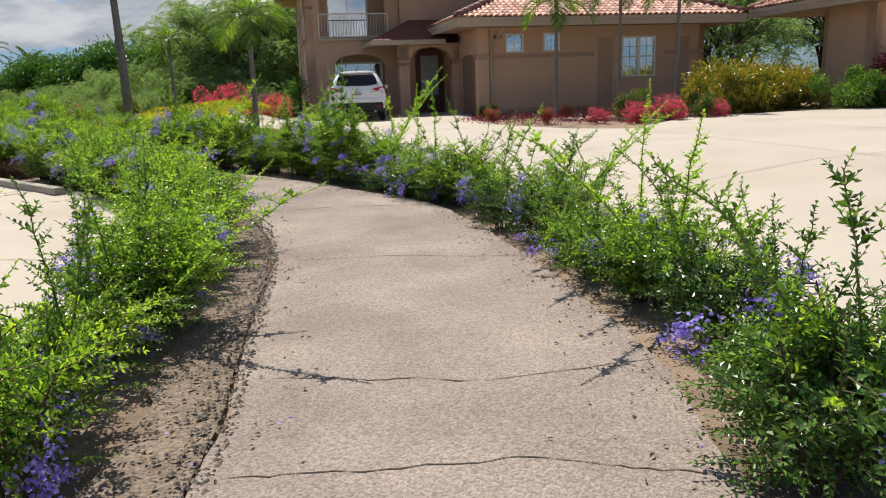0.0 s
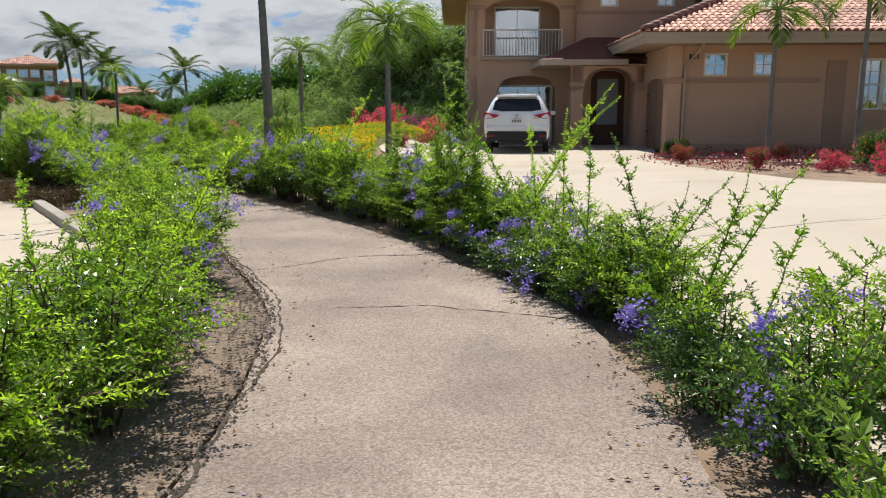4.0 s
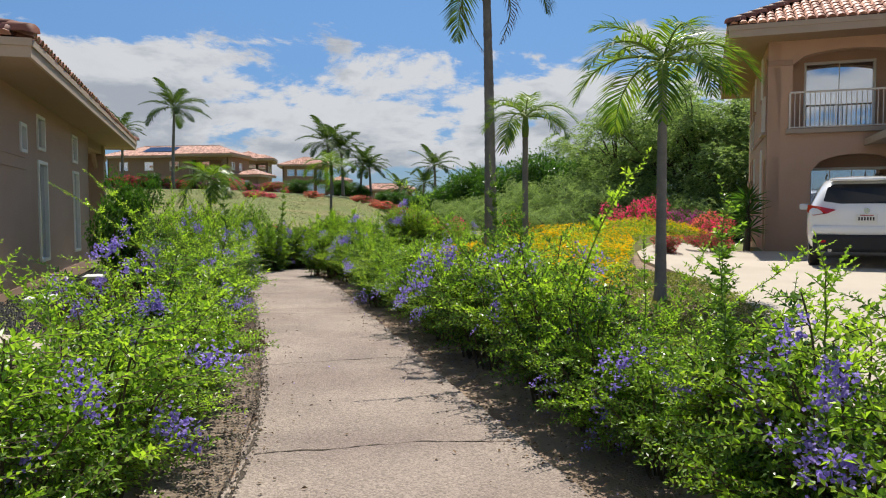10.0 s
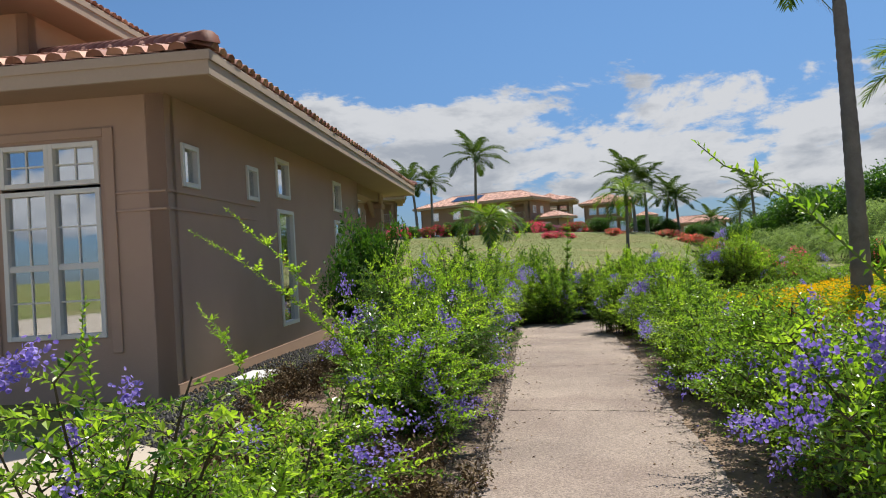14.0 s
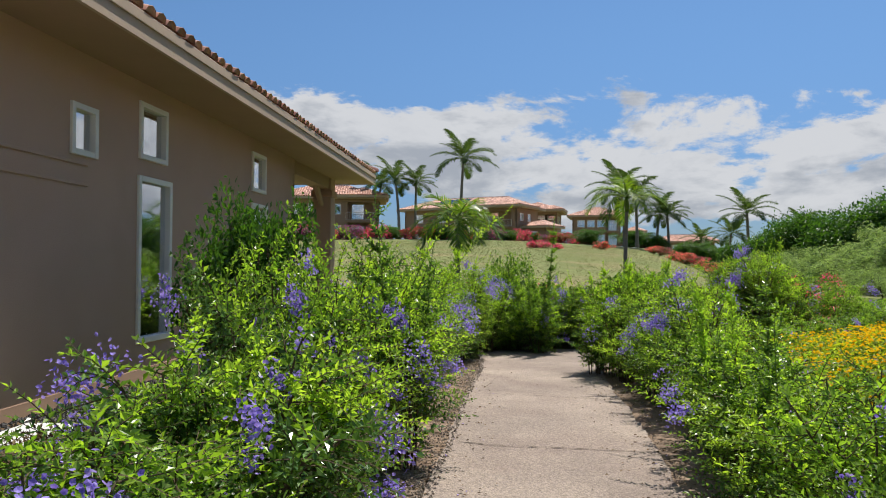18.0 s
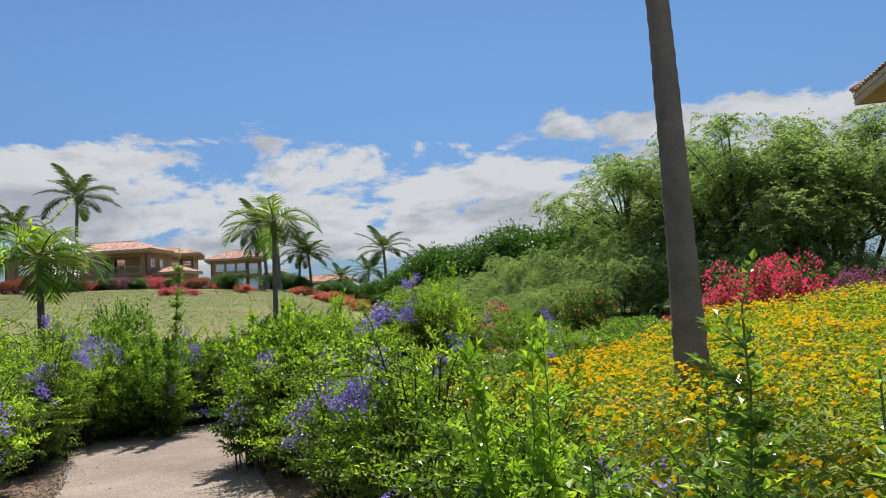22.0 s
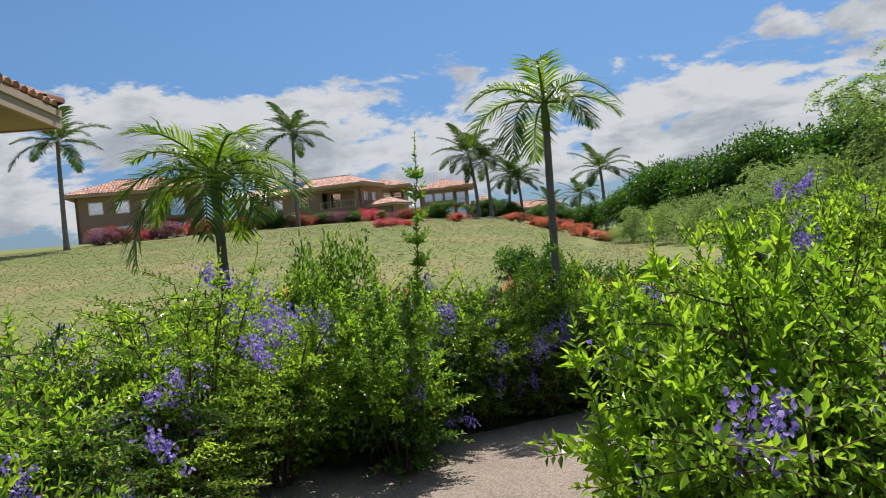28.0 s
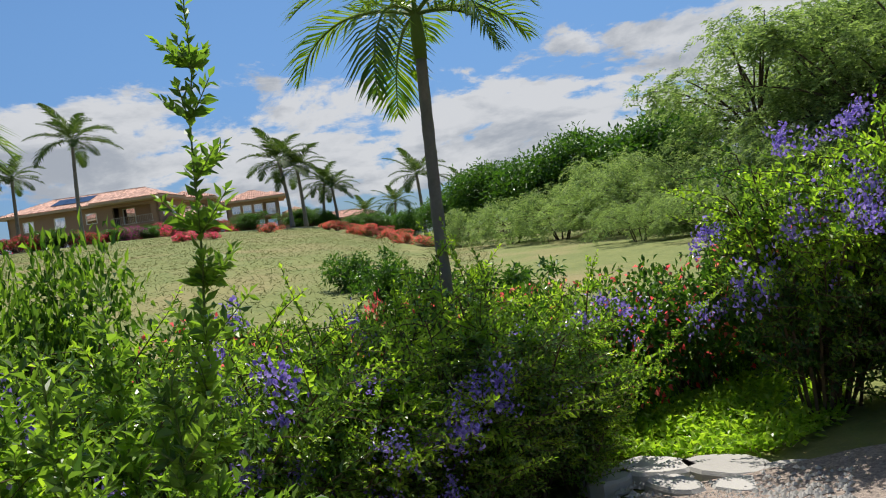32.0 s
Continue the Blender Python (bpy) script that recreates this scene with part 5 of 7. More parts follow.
    window(H, p, q, 0.94, 1.58, 2.49, 3.11, 2, 2), window(H, p, q, 2.31, 2.9, 2.5, 3.12, 2, 2)
    window(H, p, q, 5.25, 5.905, 1.55, 2.95, 2, 4, sash=0.5), window(H, p, q, 5.905, 6.56, 1.55, 2.95, 2, 4, sash=0.5)
    band(H, p, q, 0.3, 4.2, 2.30, 2.44, stucco_low), band(H, p, q, 6.9, 8.5, 2.30, 2.44, stucco_low)
    for s in (4.35, 7.35):
        part("wall_relief", box(s, s + 0.55, -0.03, -0.004, g, 2.9, 0.015), stucco_low, H).matrix_basis = wall_matrix(p, q)
    lowp = part("wall_base", box(0.32, 8.5, -0.02, -0.003, g - 0.1, 0.62, 0.01), stucco_low, H)
    lowp.matrix_basis = wall_matrix(p, q)
    column(H, 7.02, 7.42, 25.0, 25.4, g - 0.1, 3.32, stucco_tan, 2.28)
    wall(H, "wall_garage_side", (7.1, 30.0), (7.1, 25.1), g - 0.1, 3.32, stucco_tan, [(2.2, 4.45, g - 0.1, 2.5, 0.25)], 0.2)
    gd = part("garage_door", box(2.22, 4.43, 0.10, 0.15, g - 0.08, 2.48), garage_paint, H, "brown panelled carriage-style garage door")
    gd.matrix_basis = wall_matrix((7.1, 30.0), (7.1, 25.1))
    for i in range(2):
        for k in range(3):
            part("door_panel", box(2.32 + 1.08 * i, 3.28 + 1.08 * i, 0.085, 0.099, g + 0.05 + 0.72 * k, g + 0.66 + 0.72 * k, 0.008), garage_paint, gd)
    for s, z in ((2.4, 0.9), (4.1, 0.9), (2.4, 2.0), (4.1, 2.0)):
        part("hinge", box(s - 0.12, s + 0.12, 0.068, 0.084, z, z + 0.05, 0.004), metal_dark, gd)
    wall(H, "wall_garage_right", (15.6, 25.1), (15.6, 31.5), g - 0.1, 3.32, stucco_tan)
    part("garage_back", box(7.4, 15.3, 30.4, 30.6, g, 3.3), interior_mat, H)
    hip_roof(H, 6.1, 16.7, 24.2, 36.0, 3.58, 0.40, name="garage_roof", pieces=1.35)
    part("downspout", add_tube(bmesh.new(), [(7.75, 24.3, 3.3), (7.72, 24.6, 3.12), (7.50, 25.03, 2.75), (7.50, 25.03, 0.55), (7.5, 24.9, 0.45)], 0.04, 8), fascia_mat, H)
    for i, wd in enumerate((0.06, 0.05, 0.03)):
        ob = part("house_number", box(7.78 - 7.1 + 0.11 * i - 0.16, 7.78 - 7.1 + 0.11 * i - 0.16 + wd, -0.02, -0.004, 2.95, 3.09, 0.004), ink_dark, H)
        ob.matrix_basis = wall_matrix(p, q)
    return H


two_storey_house()


def brown_house():
    H = thing("bungalow", "brown stucco single-storey house with red tile roof", "house", M_B)
    g, top, x1, y0, y1, x0 = 0.12, 3.55, 3.24, 19.33, 29.4, -8.0
    p, q = (x1, y0), (x1, y1)
    holes = [(0.36, 0.82, 2.45, 2.96), (2.45, 2.91, 2.45, 2.95), (3.78, 4.47, 2.59, 3.24), (3.76, 4.60, 0.50, 2.40), (7.55, 8.25, 2.59, 3.24), (7.55, 8.35, 0.50, 2.40)]
    wall(H, "wall_path", p, q, g - 0.2, top, stucco_brown, holes)
    for h in holes[:3] + holes[4:5]:
        window(H, p, q, *h, 1, 1, frame=0.06, trim=0.0, backing=0.45 if h[0] > 3 else None)
    for h in (holes[3], holes[5]):
        window(H, p, q, *h, 1, 1, frame=0.065)
    for z in (2.16, 2.36):
        band(H, p, q, 0.0, 2.75, z, z + 0.03, stucco_brown, 0.02)
    band(H, p, q, 0, 10, g - 0.2, 0.22, stucco_low, 0.02)
    p, q = (x0, y0), (x1, y0)
    off = -x0
    holes = [(off + 1.28, off + 1.87, 2.50, 2.98), (off + 1.87, off + 2.46, 2.50, 2.98), (off + 1.28, off + 1.87, 0.78, 2.46), (off + 1.87, off + 2.46, 0.78, 2.46)]
    holes += [(off - 2.6, off - 1.4, 0.78, 2.98)]
    wall(H, "wall_front", p, q, g - 0.2, top, stucco_brown, [(off + 1.28, off + 2.46, 0.78, 2.98), holes[4]])
    window(H, p, q, *holes[0], 2, 2), window(H, p, q, *holes[1], 2, 2)
    window(H, p, q, *holes[2], 2, 4, sash=0.48), window(H, p, q, *holes[3], 2, 4, sash=0.48)
    window(H, p, q, *holes[4], 4, 4, sash=0.5)
    for z in (2.16, 2.36):
        band(H, p, q, off + 2.62, off + 3.22, z, z + 0.03, stucco_brown, 0.02)
    bm = bmesh.new()
    add_box(bm, off + 1.08, off + 1.20, -0.03, -0.003, 0.6, 3.12, 0.01), add_box(bm, off + 2.52, off + 2.64, -0.03, -0.003, 0.6, 3.12, 0.01), add_box(bm, off + 1.20, off + 2.52, -0.03, -0.003, 3.02, 3.12, 0.01)
    ob = part("window_surround", bm, stucco_brown, H)
    ob.matrix_basis = wall_matrix(p, q)
    wall(H, "wall_left", (x0, 33), (x0, y0), g - 0.2, top, stucco_brown)
    wall(H, "wall_back", (x1, y1), (-3.0, y1), g - 0.2, top, stucco_brown)
    wall(H, "wall_back", (-3.0, 33.2), (x0, 33.2), g - 0.2, top, stucco_brown)
    wall(H, "wall_lanai", (-3.0, y1), (-3.0, 33.2), g - 0.2, top, stucco_brown)
    column(H, x1 - 0.45, x1, 32.55, 33.0, g - 0.2, top, stucco_brown, 3.0), column(H, -1.2, -0.8, 32.6, 33.0, g - 0.2, top, stucco_brown)
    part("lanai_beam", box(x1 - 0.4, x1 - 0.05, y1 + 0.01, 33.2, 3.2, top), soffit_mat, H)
    part("lanai_brace", add_tube(bmesh.new(), [(x1 - 0.22, 32.5, 2.8), (x1 - 0.22, 31.9, 3.25)], 0.07, 6), soffit_mat, H)
    part("lanai_floor", box(-3.0, x1, y1, 33.6, g - 0.2, g + 0.05), concrete, H)
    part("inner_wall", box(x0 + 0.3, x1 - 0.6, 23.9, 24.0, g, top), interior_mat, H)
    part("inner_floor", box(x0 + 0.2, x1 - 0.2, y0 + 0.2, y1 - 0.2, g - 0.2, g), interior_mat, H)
    hip_roof(H, -8.9, 4.06, 18.66, 34.0, 3.68, 0.33, pieces=1.2, tw=0.22, tl=0.31, fascia=0.24)
    # taller gable behind
    wall(H, "wall_gable", (-5.8, 23.3), (-1.0, 23.3), 4.0, 6.2, stucco_tan)
    hip_roof(H, -7.0, -0.2, 22.4, 31.0, 6.3, 0.36, name="upper_roof", caps=True)
    wall(H, "wall_gable_side", (-1.0, 23.3), (-1.0, 30), 4.0, 6.2, stucco_tan)
    return H


brown_house()


def villa(x, y, yaw, z, wide=13.0, deep=10.0, solar=False, wing=True):
    """A far two-storey villa: walls with openings, corner balcony, hipped roofs."""
    V = thing("villa", "tan two-storey hillside villa with orange-red tile roof" + (" and dark solar panels" if solar else ""), "house", pose(x, y, z, 0, 0, yaw), "villas on the hill")
    w, d = wide, deep
    f2, top = 2.9, 5.6
    hol = []
    for k in range(3):
        s = w * (0.10 + 0.21 * k)
        hol += [(s, s + 1.5, f2 + 0.7, f2 + 2.1), (s, s + 1.5, 0.7, 2.2)]
    bal = (w * 0.70, w * 0.95)
    holes = hol + [(bal[0], bal[1], f2 + 0.05, top - 0.4), (bal[0], bal[1], 0.05, 2.5)]
    wall(V, "wall_front", (0, 0), (w, 0), 0, top, stucco_villa_shade, holes, 0.3)
    for h in hol:
        window(V, (0, 0), (w, 0), h[0], h[1], h[2], h[3], 2, 1, frame=0.09, backing=0.35)
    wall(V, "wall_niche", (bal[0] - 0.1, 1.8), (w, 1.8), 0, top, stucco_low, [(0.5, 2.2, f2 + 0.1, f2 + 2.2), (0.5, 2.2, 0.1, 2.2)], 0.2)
    for b in (0.1, f2 + 0.1):
        window(V, (bal[0] - 0.1, 1.8), (w, 1.8), 0.5, 2.2, b, b + 2.1, 2, 1, frame=0.09)
    part("balcony_floor", box(bal[0] - 0.3, w - 0.05, -0.25, 1.8, f2 - 0.25, f2), stucco_villa_shade, V)
    railing(V, (bal[0] - 0.2, -0.2), (bal[1] + 0.2, -0.2), f2, f2 + 1.0, step=0.22)
    sh = [(d * 0.15, d * 0.15 + 1.2, f2 + 0.8, f2 + 2.0), (d * 0.5, d * 0.5 + 1.2, f2 + 0.8, f2 + 2.0), (d * 0.5, d * 0.5 + 1.2, 0.8, 2.1)]
    wall(V, "wall_right", (w, 0), (w, d), 0, top, stucco_villa_shade, sh, 0.3)
    for h in sh:
        window(V, (w, 0), (w, d), *h, 2, 1, frame=0.09, backing=0.4)
    wall(V, "wall_left", (0, d), (0, 0), 0, top, stucco_villa_shade, sh, 0.3)
    for h in sh:
        window(V, (0, d), (0, 0), *h, 2, 1, frame=0.09, backing=0.4)
    wall(V, "wall_back", (w, d), (0, d), 0, top, stucco_villa_shade)
    part("room_wall", box(0.5, bal[0] - 0.4, 2.5, 2.6, 0, top - 0.1), interior_mat, V)
    hip_roof(V, -1.0, w + 1.0, -1.0, d + 1.0, top + 0.25, 0.36, tw=0.32, tl=0.42, caps=False)
    hip_roof(V, w * 0.60, w + 1.3, -1.6, d * 0.75, top + 0.40, 0.38, tw=0.32, tl=0.42, caps=False, name="wing_roof")
    if wing:
        # low wing
        wall(V, "wing_wall", (w + 0.02, 1.5), (w + 4.0, 1.5), 0, 2.6, stucco_villa_shade, [(1.2, 2.7, 0.7, 2.1)])
        window(V, (w, 1.5), (w + 4, 1.5), 1.2, 2.7, 0.7, 2.1, 2, 1, frame=0.09, backing=0.3)
        wall(V, "wing_wall", (w + 4.0, 1.5), (w + 4.0, 6), 0, 2.6, stucco_villa_shade)
        hip_roof(V, w + 0.35, w + 5, 0.6, 7, 2.85, 0.4, tw=0.32, tl=0.42, caps=False, name="low_roof")
    if solar:
        for k in range(3):
            sp = part("solar_panel", box(w * 0.28 + 1.75 * k, w * 0.28 + 1.75 * k + 1.65, 0, 2.6, 0.0, 0.05), solar_mat, V, "dark solar panel on the roof")
            sp.matrix_basis = pose(0, 0.6, top + 0.25 + 1.6 * 0.36 + 0.16, math.degrees(math.atan(0.36)), 0, 0)
    return V


def far_spot(yaw, dist, eye=(-14.3, 22.35)):
    return eye[0] - math.sin(radians(yaw)) * dist, eye[1] + math.cos(radians(yaw)) * dist


for yaw_at, dist, turn, wide, top_el, sol, wing in ((69.3, 88, 58, 13.0, 6.62, False, False), (58.2, 111, 24, 20.0, 5.33, True, True), (49.0, 120, 40, 7.5, 5.2, False, False), (44.2, 135, 40, 9.0, 4.66, False, True), (38.0, 190, 34, 15, 2.3, False, False)):
    fx, fy = far_spot(yaw_at, dist)
    villa(fx, fy, turn, 1.44 + dist * math.tan(radians(top_el)) - 7.6, wide, 8.0, sol, wing)


def house_at_right():
    """The corner of a third house: an arched carport front with tile roof."""
    H = thing("neighbour_house", "tan stucco house corner with an arched carport", "house", M_A)
    p, q = (17.9, 19.6), (27.0, 19.6)
    wall(H, "wall_front", p, q, 0.25, 3.5, stucco_tan, [(1.0, 4.2, 0.26, 3.0, 0.7), (5.2, 8.2, 0.26, 3.0, 0.7)], 0.4)
    wall(H, "wall_left", (17.9, 21.6), (17.9, 19.6), 0.25, 3.5, stucco_tan)
    wall(H, "wall_inner", (18.1, 21.8), (27.0, 21.8), 0.25, 3.5, stucco_low)
    part("downspout", add_tube(bmesh.new(), [(18.4, 19.5, 3.5), (18.4, 19.5, 0.4)], 0.04, 8), fascia_mat, H)
    hip_roof(H, 17.0, 28.0, 18.6, 24.5, 3.72, 0.42)


house_at_right()

# ---------------------------------------------------------------- palms
def frond_mesh(seed, length, droop, leaflets, leaf_len, mat_leaf, twist=0.35, vee=0.35):
    """An arching feather frond along +x: a tapered midrib and two ranks of narrow drooping leaflets."""
    rs = np.random.RandomState(seed)
    t = np.linspace(0, 1, 15)
    x = length * (t - 0.28 * droop * t ** 2.5)
    z = length * (0.42 * t - droop * 0.95 * t ** 2.1)
    pts = np.stack([x, np.zeros(15), z], 1)
    tv, tf = tubes_np([(pts, np.linspace(0.016, 0.003, 15) * (length / 0.9) ** 0.5)], 4)
    q = np.linspace(0.14, 0.99, leaflets)
    c = np.stack([np.interp(q, t, pts[:, k]) for k in range(3)], 1)
    d = unit(np.stack([np.interp(q, t, np.gradient(pts[:, k])) for k in range(3)], 1))
    prof = np.sin(np.pi * (0.18 + 0.80 * q)) ** 0.7
    V, F, n = [], [], 0
    for sg in (1, -1):
        side = np.array([[0, sg, 0.0]])
        up = np.cross(d, side) * sg
        way = unit(side * 0.80 + d * (0.45 + 0.45 * q)[:, None] + up * (vee * rs.uniform(0.5, 1.3, (leaflets, 1))) + rs.randn(leaflets, 3) * 0.07)
        L = leaf_len * prof * rs.uniform(0.85, 1.1, leaflets)
        wd = leaf_len * (0.075 if length > 3 else 0.055)
        s2 = unit(np.cross(way, up))
        mid = c + way * (L * 0.5)[:, None]
        tip = c + way * L[:, None]
        mid[:, 2] -= 0.06 * L
        tip[:, 2] -= 0.34 * L
        vv = np.stack([c - s2 * wd * 0.3, c + s2 * wd * 0.3, mid - s2 * wd * 0.5, mid + s2 * wd * 0.5, tip], 1).reshape(-1, 3)
        i = np.arange(leaflets)[:, None] * 5 + n
        V.append(vv)
        F.append(np.concatenate([i + np.array([[0, 1, 3]]), i + np.array([[0, 3, 2]]), i + np.array([[2, 3, 4]])]))
        n += len(vv)
    return mesh_of("midrib", tv, tf, crownshaft_green), mesh_of("leaflets", np.concatenate(V), np.concatenate(F), mat_leaf)


def ringed_trunk(h, r0, r1, rings, lean, seed, flare=1.3):
    rs = np.random.RandomState(seed)
    n = rings * 2
    pts, rad = [], []
    for i in range(n + 1):
        t = i / n
        pts.append((lean[0] * t * t, lean[1] * t * t, h * t))
        r = r0 + (r1 - r0) * t
        r *= 1 + (flare - 1) * math.exp(-t * 14)
        rad.append(r * (1.0 + (0.045 if i % 2 else -0.02) + 0.02 * rs.randn()))
    return add_tube(bmesh.new(), pts, rad, 12)


FRONDS = {}
for key, L, dr, nl, ll, mt in (("manila", 1.04, 0.68, 34, 0.40, leaf_palm), ("coco", 4.3, 0.40, 48, 1.15, leaf_coco), ("tall", 1.7, 0.70, 40, 0.5, leaf_coco), ("dry", 1.4, 1.25, 22, 0.4, leaf_dry)):
    FRONDS[key] = [frond_mesh(200 + k, L * (1 + 0.06 * k), dr * (0.8 + 0.25 * k), nl, ll, mt) for k in range(3)]


def palm(x, y, crown_z, kind, fronds, r0, r1, label, size=1.0, lean=(0.0, 0.0), rings=14, seed=1, group="", shaft=0.35, spear=True, dry=0, low=-18, high=70, name="palm_tree"):
    rs = np.random.RandomState(seed)
    z0 = gz(x, y) - 0.05
    P_ = thing(name, label, "palm", pose(x, y, z0), group)
    h = crown_z - z0 - shaft * 0.5
    part("trunk", ringed_trunk(h, r0, r1, rings, lean, seed), palm_bark, P_, "grey ringed palm trunk", True)
    tx, ty = lean
    if shaft:
        part("crownshaft", add_tube(bmesh.new(), [(tx, ty, h - 0.02), (tx, ty, h + shaft * 0.35), (tx, ty, h + shaft * 0.8), (tx, ty, h + shaft)], [r1 * 1.12, r1 * 1.35, r1 * 0.95, r1 * 0.4], 10), crownshaft_green, P_, "smooth green crownshaft", True)
    for k in range(fronds):
        rib, lf = FRONDS[kind][k % 3]
        up = low + (high - low) * (k + 0.5) / fronds
        m = pose(tx, ty, h + shaft * 0.85, 0, -up * 0.75 + 18, 360 * (k * 0.381966 + rs.uniform(-0.03, 0.03)))
        ob = part_of("frond", rib, P_, "arching feather frond", m @ Matrix.Scale(size * rs.uniform(0.85, 1.1), 4))
        part_of("feather_blade", lf, ob)
    for k in range(dry):
        rib, lf = FRONDS["dry"][k % 3]
        ob = part_of("frond", rib, P_, "drooping brown dead frond", pose(tx, ty, h + shaft * 0.5, 0, 40, 140 * k + 60) @ Matrix.Scale(size, 4))
        part_of("feather_blade", lf, ob)
    if spear:
        part("spear_leaf", add_tube(bmesh.new(), [(tx, ty, h + shaft), (tx + 0.01, ty, h + shaft + 0.25 * size), (tx + 0.015, ty, h + shaft + 0.5 * size)], [0.018 * size, 0.02 * size, 0.003], 5), leaf_palm, P_)
    return P_


MAN = "young green feather palm with slender trunk"
palm(-17.78, 28.15, 2.78, "manila", 11, 0.052, 0.040, MAN + " on the lawn", 1.0, (0.06, 0.0), seed=11, group="young palms", low=-12)
palm(-20.4, 25.5, 2.30, "manila", 16, 0.062, 0.05, MAN + " beyond the hedge", 1.25, seed=12, group="young palms", low=-10, spear=False)
palm(-4.68, 19.46, 3.25, "manila", 13, 0.075, 0.055, MAN + " in the green bed", 1.3, seed=13, group="young palms", low=-12, spear=False)
palm(-6.95, 20.1, 2.75, "manila", 11, 0.055, 0.042, MAN + " in the flower bed", 0.85, seed=14, group="young palms", low=-8, spear=False)
for i, (px, py, pz) in enumerate(((3.7, 23.4, 3.75), (5.6, 23.2, 4.1), (7.3, 23.0, 4.15))):
    palm(px, py, pz, "manila", 11, 0.06, 0.048, MAN + " in front of the garage", 1.35, seed=20 + i, group="young palms", low=-12, spear=False)
palm(-10.22, 25.04, 7.0, "tall", 5, 0.15, 0.085, "tall grey ringed palm trunk with a sparse crown", 1.35, (-0.12, 0.0), rings=34, seed=31, shaft=0.5, dry=2, low=-30, high=60, spear=False)
COCO = "coconut palm with a slim leaning trunk and shaggy crown"
COCOS = ((53.8, 74, 9.2, 1.0), (70.3, 60, 9.3, 0.9), (59.0, 84, 7.2, 0.9), (57.6, 86, 7.0, 0.8), (60.8, 90, 6.8, 0.9), (39.6, 72, 6.5, 0.95), (38.6, 74, 5.7, 0.9), (37.2, 88, 4.6, 0.85), (36.2, 86, 4.1, 0.85), (29.8, 74, 4.2, 0.85), (31.9, 110, 2.4, 0.9), (34.0, 120, 2.0, 0.9), (26.5, 95, 3.0, 0.8))
for i, (yw, dd, el, sz) in enumerate(COCOS):
    px, py = far_spot(yw, dd)
    palm(px, py, 1.44 + dd * math.tan(radians(el)), "coco", 16, 0.20, 0.13, COCO, sz, (0.5 * math.sin(i * 2.1), 0.4 * math.cos(i * 1.7)), rings=10, seed=50 + i, group="coconut palms", shaft=0.0, spear=False, low=-30, high=82)


# ---------------------------------------------------------------- trees and bushes
def crown_leaves(rs, clumps, per, spread, leaf, width, droop=0.0, flat=0.6):
    """Leaves in loose clumps; droop hangs them in weeping sprays."""
    n = len(clumps) * per
    c = np.repeat(clumps, per, axis=0)
    off = rs.randn(n, 3) * spread * np.array([[1, 1, flat]])
    p = c + off
    if droop:
        p[:, 2] -= droop * (off[:, 0] ** 2 + off[:, 1] ** 2) / spread
    way = unit(off + rs.randn(n, 3) * spread * 0.8 + np.array([[0, 0, -droop * spread]]))
    up = np.array([[0, 0, 1.0]]) + rs.randn(n, 3) * 0.5
    return leaves_np(p, way, up, leaf * rs.uniform(0.7, 1.3, n), width * rs.uniform(0.7, 1.3, n))


def tree_meshes(seed, height, radius, trunks, clumps, per, spread, leaf, width, mat, droop, lowest=0.25, flat=0.6):
    rs = np.random.RandomState(seed)
    lines, cl = [], []
    for k in range(trunks):
        a = 2 * np.pi * k / trunks + rs.uniform(-0.5, 0.5)
        fork = np.array([radius * 0.22 * math.cos(a), radius * 0.22 * math.sin(a), height * rs.uniform(0.30, 0.42)])
        base = np.array([0.25 * math.cos(a), 0.25 * math.sin(a), -0.2])
        lines.append((curve_pts(base, fork, 0.0, 7, rs, 0.05), np.linspace(0.16, 0.10, 7) * height / 8))
        for j in range(6):
            b = a + rs.uniform(-1.3, 1.3)
            rr = radius * rs.uniform(0.35, 0.95)
            tip = np.array([rr * math.cos(b), rr * math.sin(b), height * rs.uniform(0.55, 0.95) * (1 - 0.25 * (rr / radius) ** 2)])
            limb = curve_pts(fork, tip, 0.08 * height, 7, rs, 0.04)
            lines.append((limb, np.linspace(0.075, 0.02, 7) * height / 8))
            for i in range(5):
                s = limb[rs.randint(3, 7)]
                e = s + rs.randn(3) * np.array([0.14, 0.14, 0.10]) * radius + np.array([0, 0, 0.03 * height])
                lines.append((curve_pts(s, e, 0.1, 4, rs, 0.02), np.linspace(0.02, 0.008, 4) * height / 8))
                cl.append(e)
    cl = np.array(cl)
    while len(cl) < clumps:
        v = unit(rs.randn(3))
        r = radius * rs.uniform(0.55, 1.0) * (0.82 + 0.3 * noise.noise(Vector(v * 2.2) + Vector((seed, 0, 0))))
        z = height * 0.62 + v[2] * height * 0.38 * (0.85 + 0.35 * noise.noise(Vector(v * 3) + Vector((0, seed, 0))))
        if z < height * lowest:
            continue
        cl = np.vstack([cl, [r * v[0], r * v[1], z]])
    return mesh_of("trunk", *tubes_np(lines, 5), bark, True), mesh_of("crown", *crown_leaves(rs, cl[:clumps], per, spread, leaf, width, droop, flat), mat)


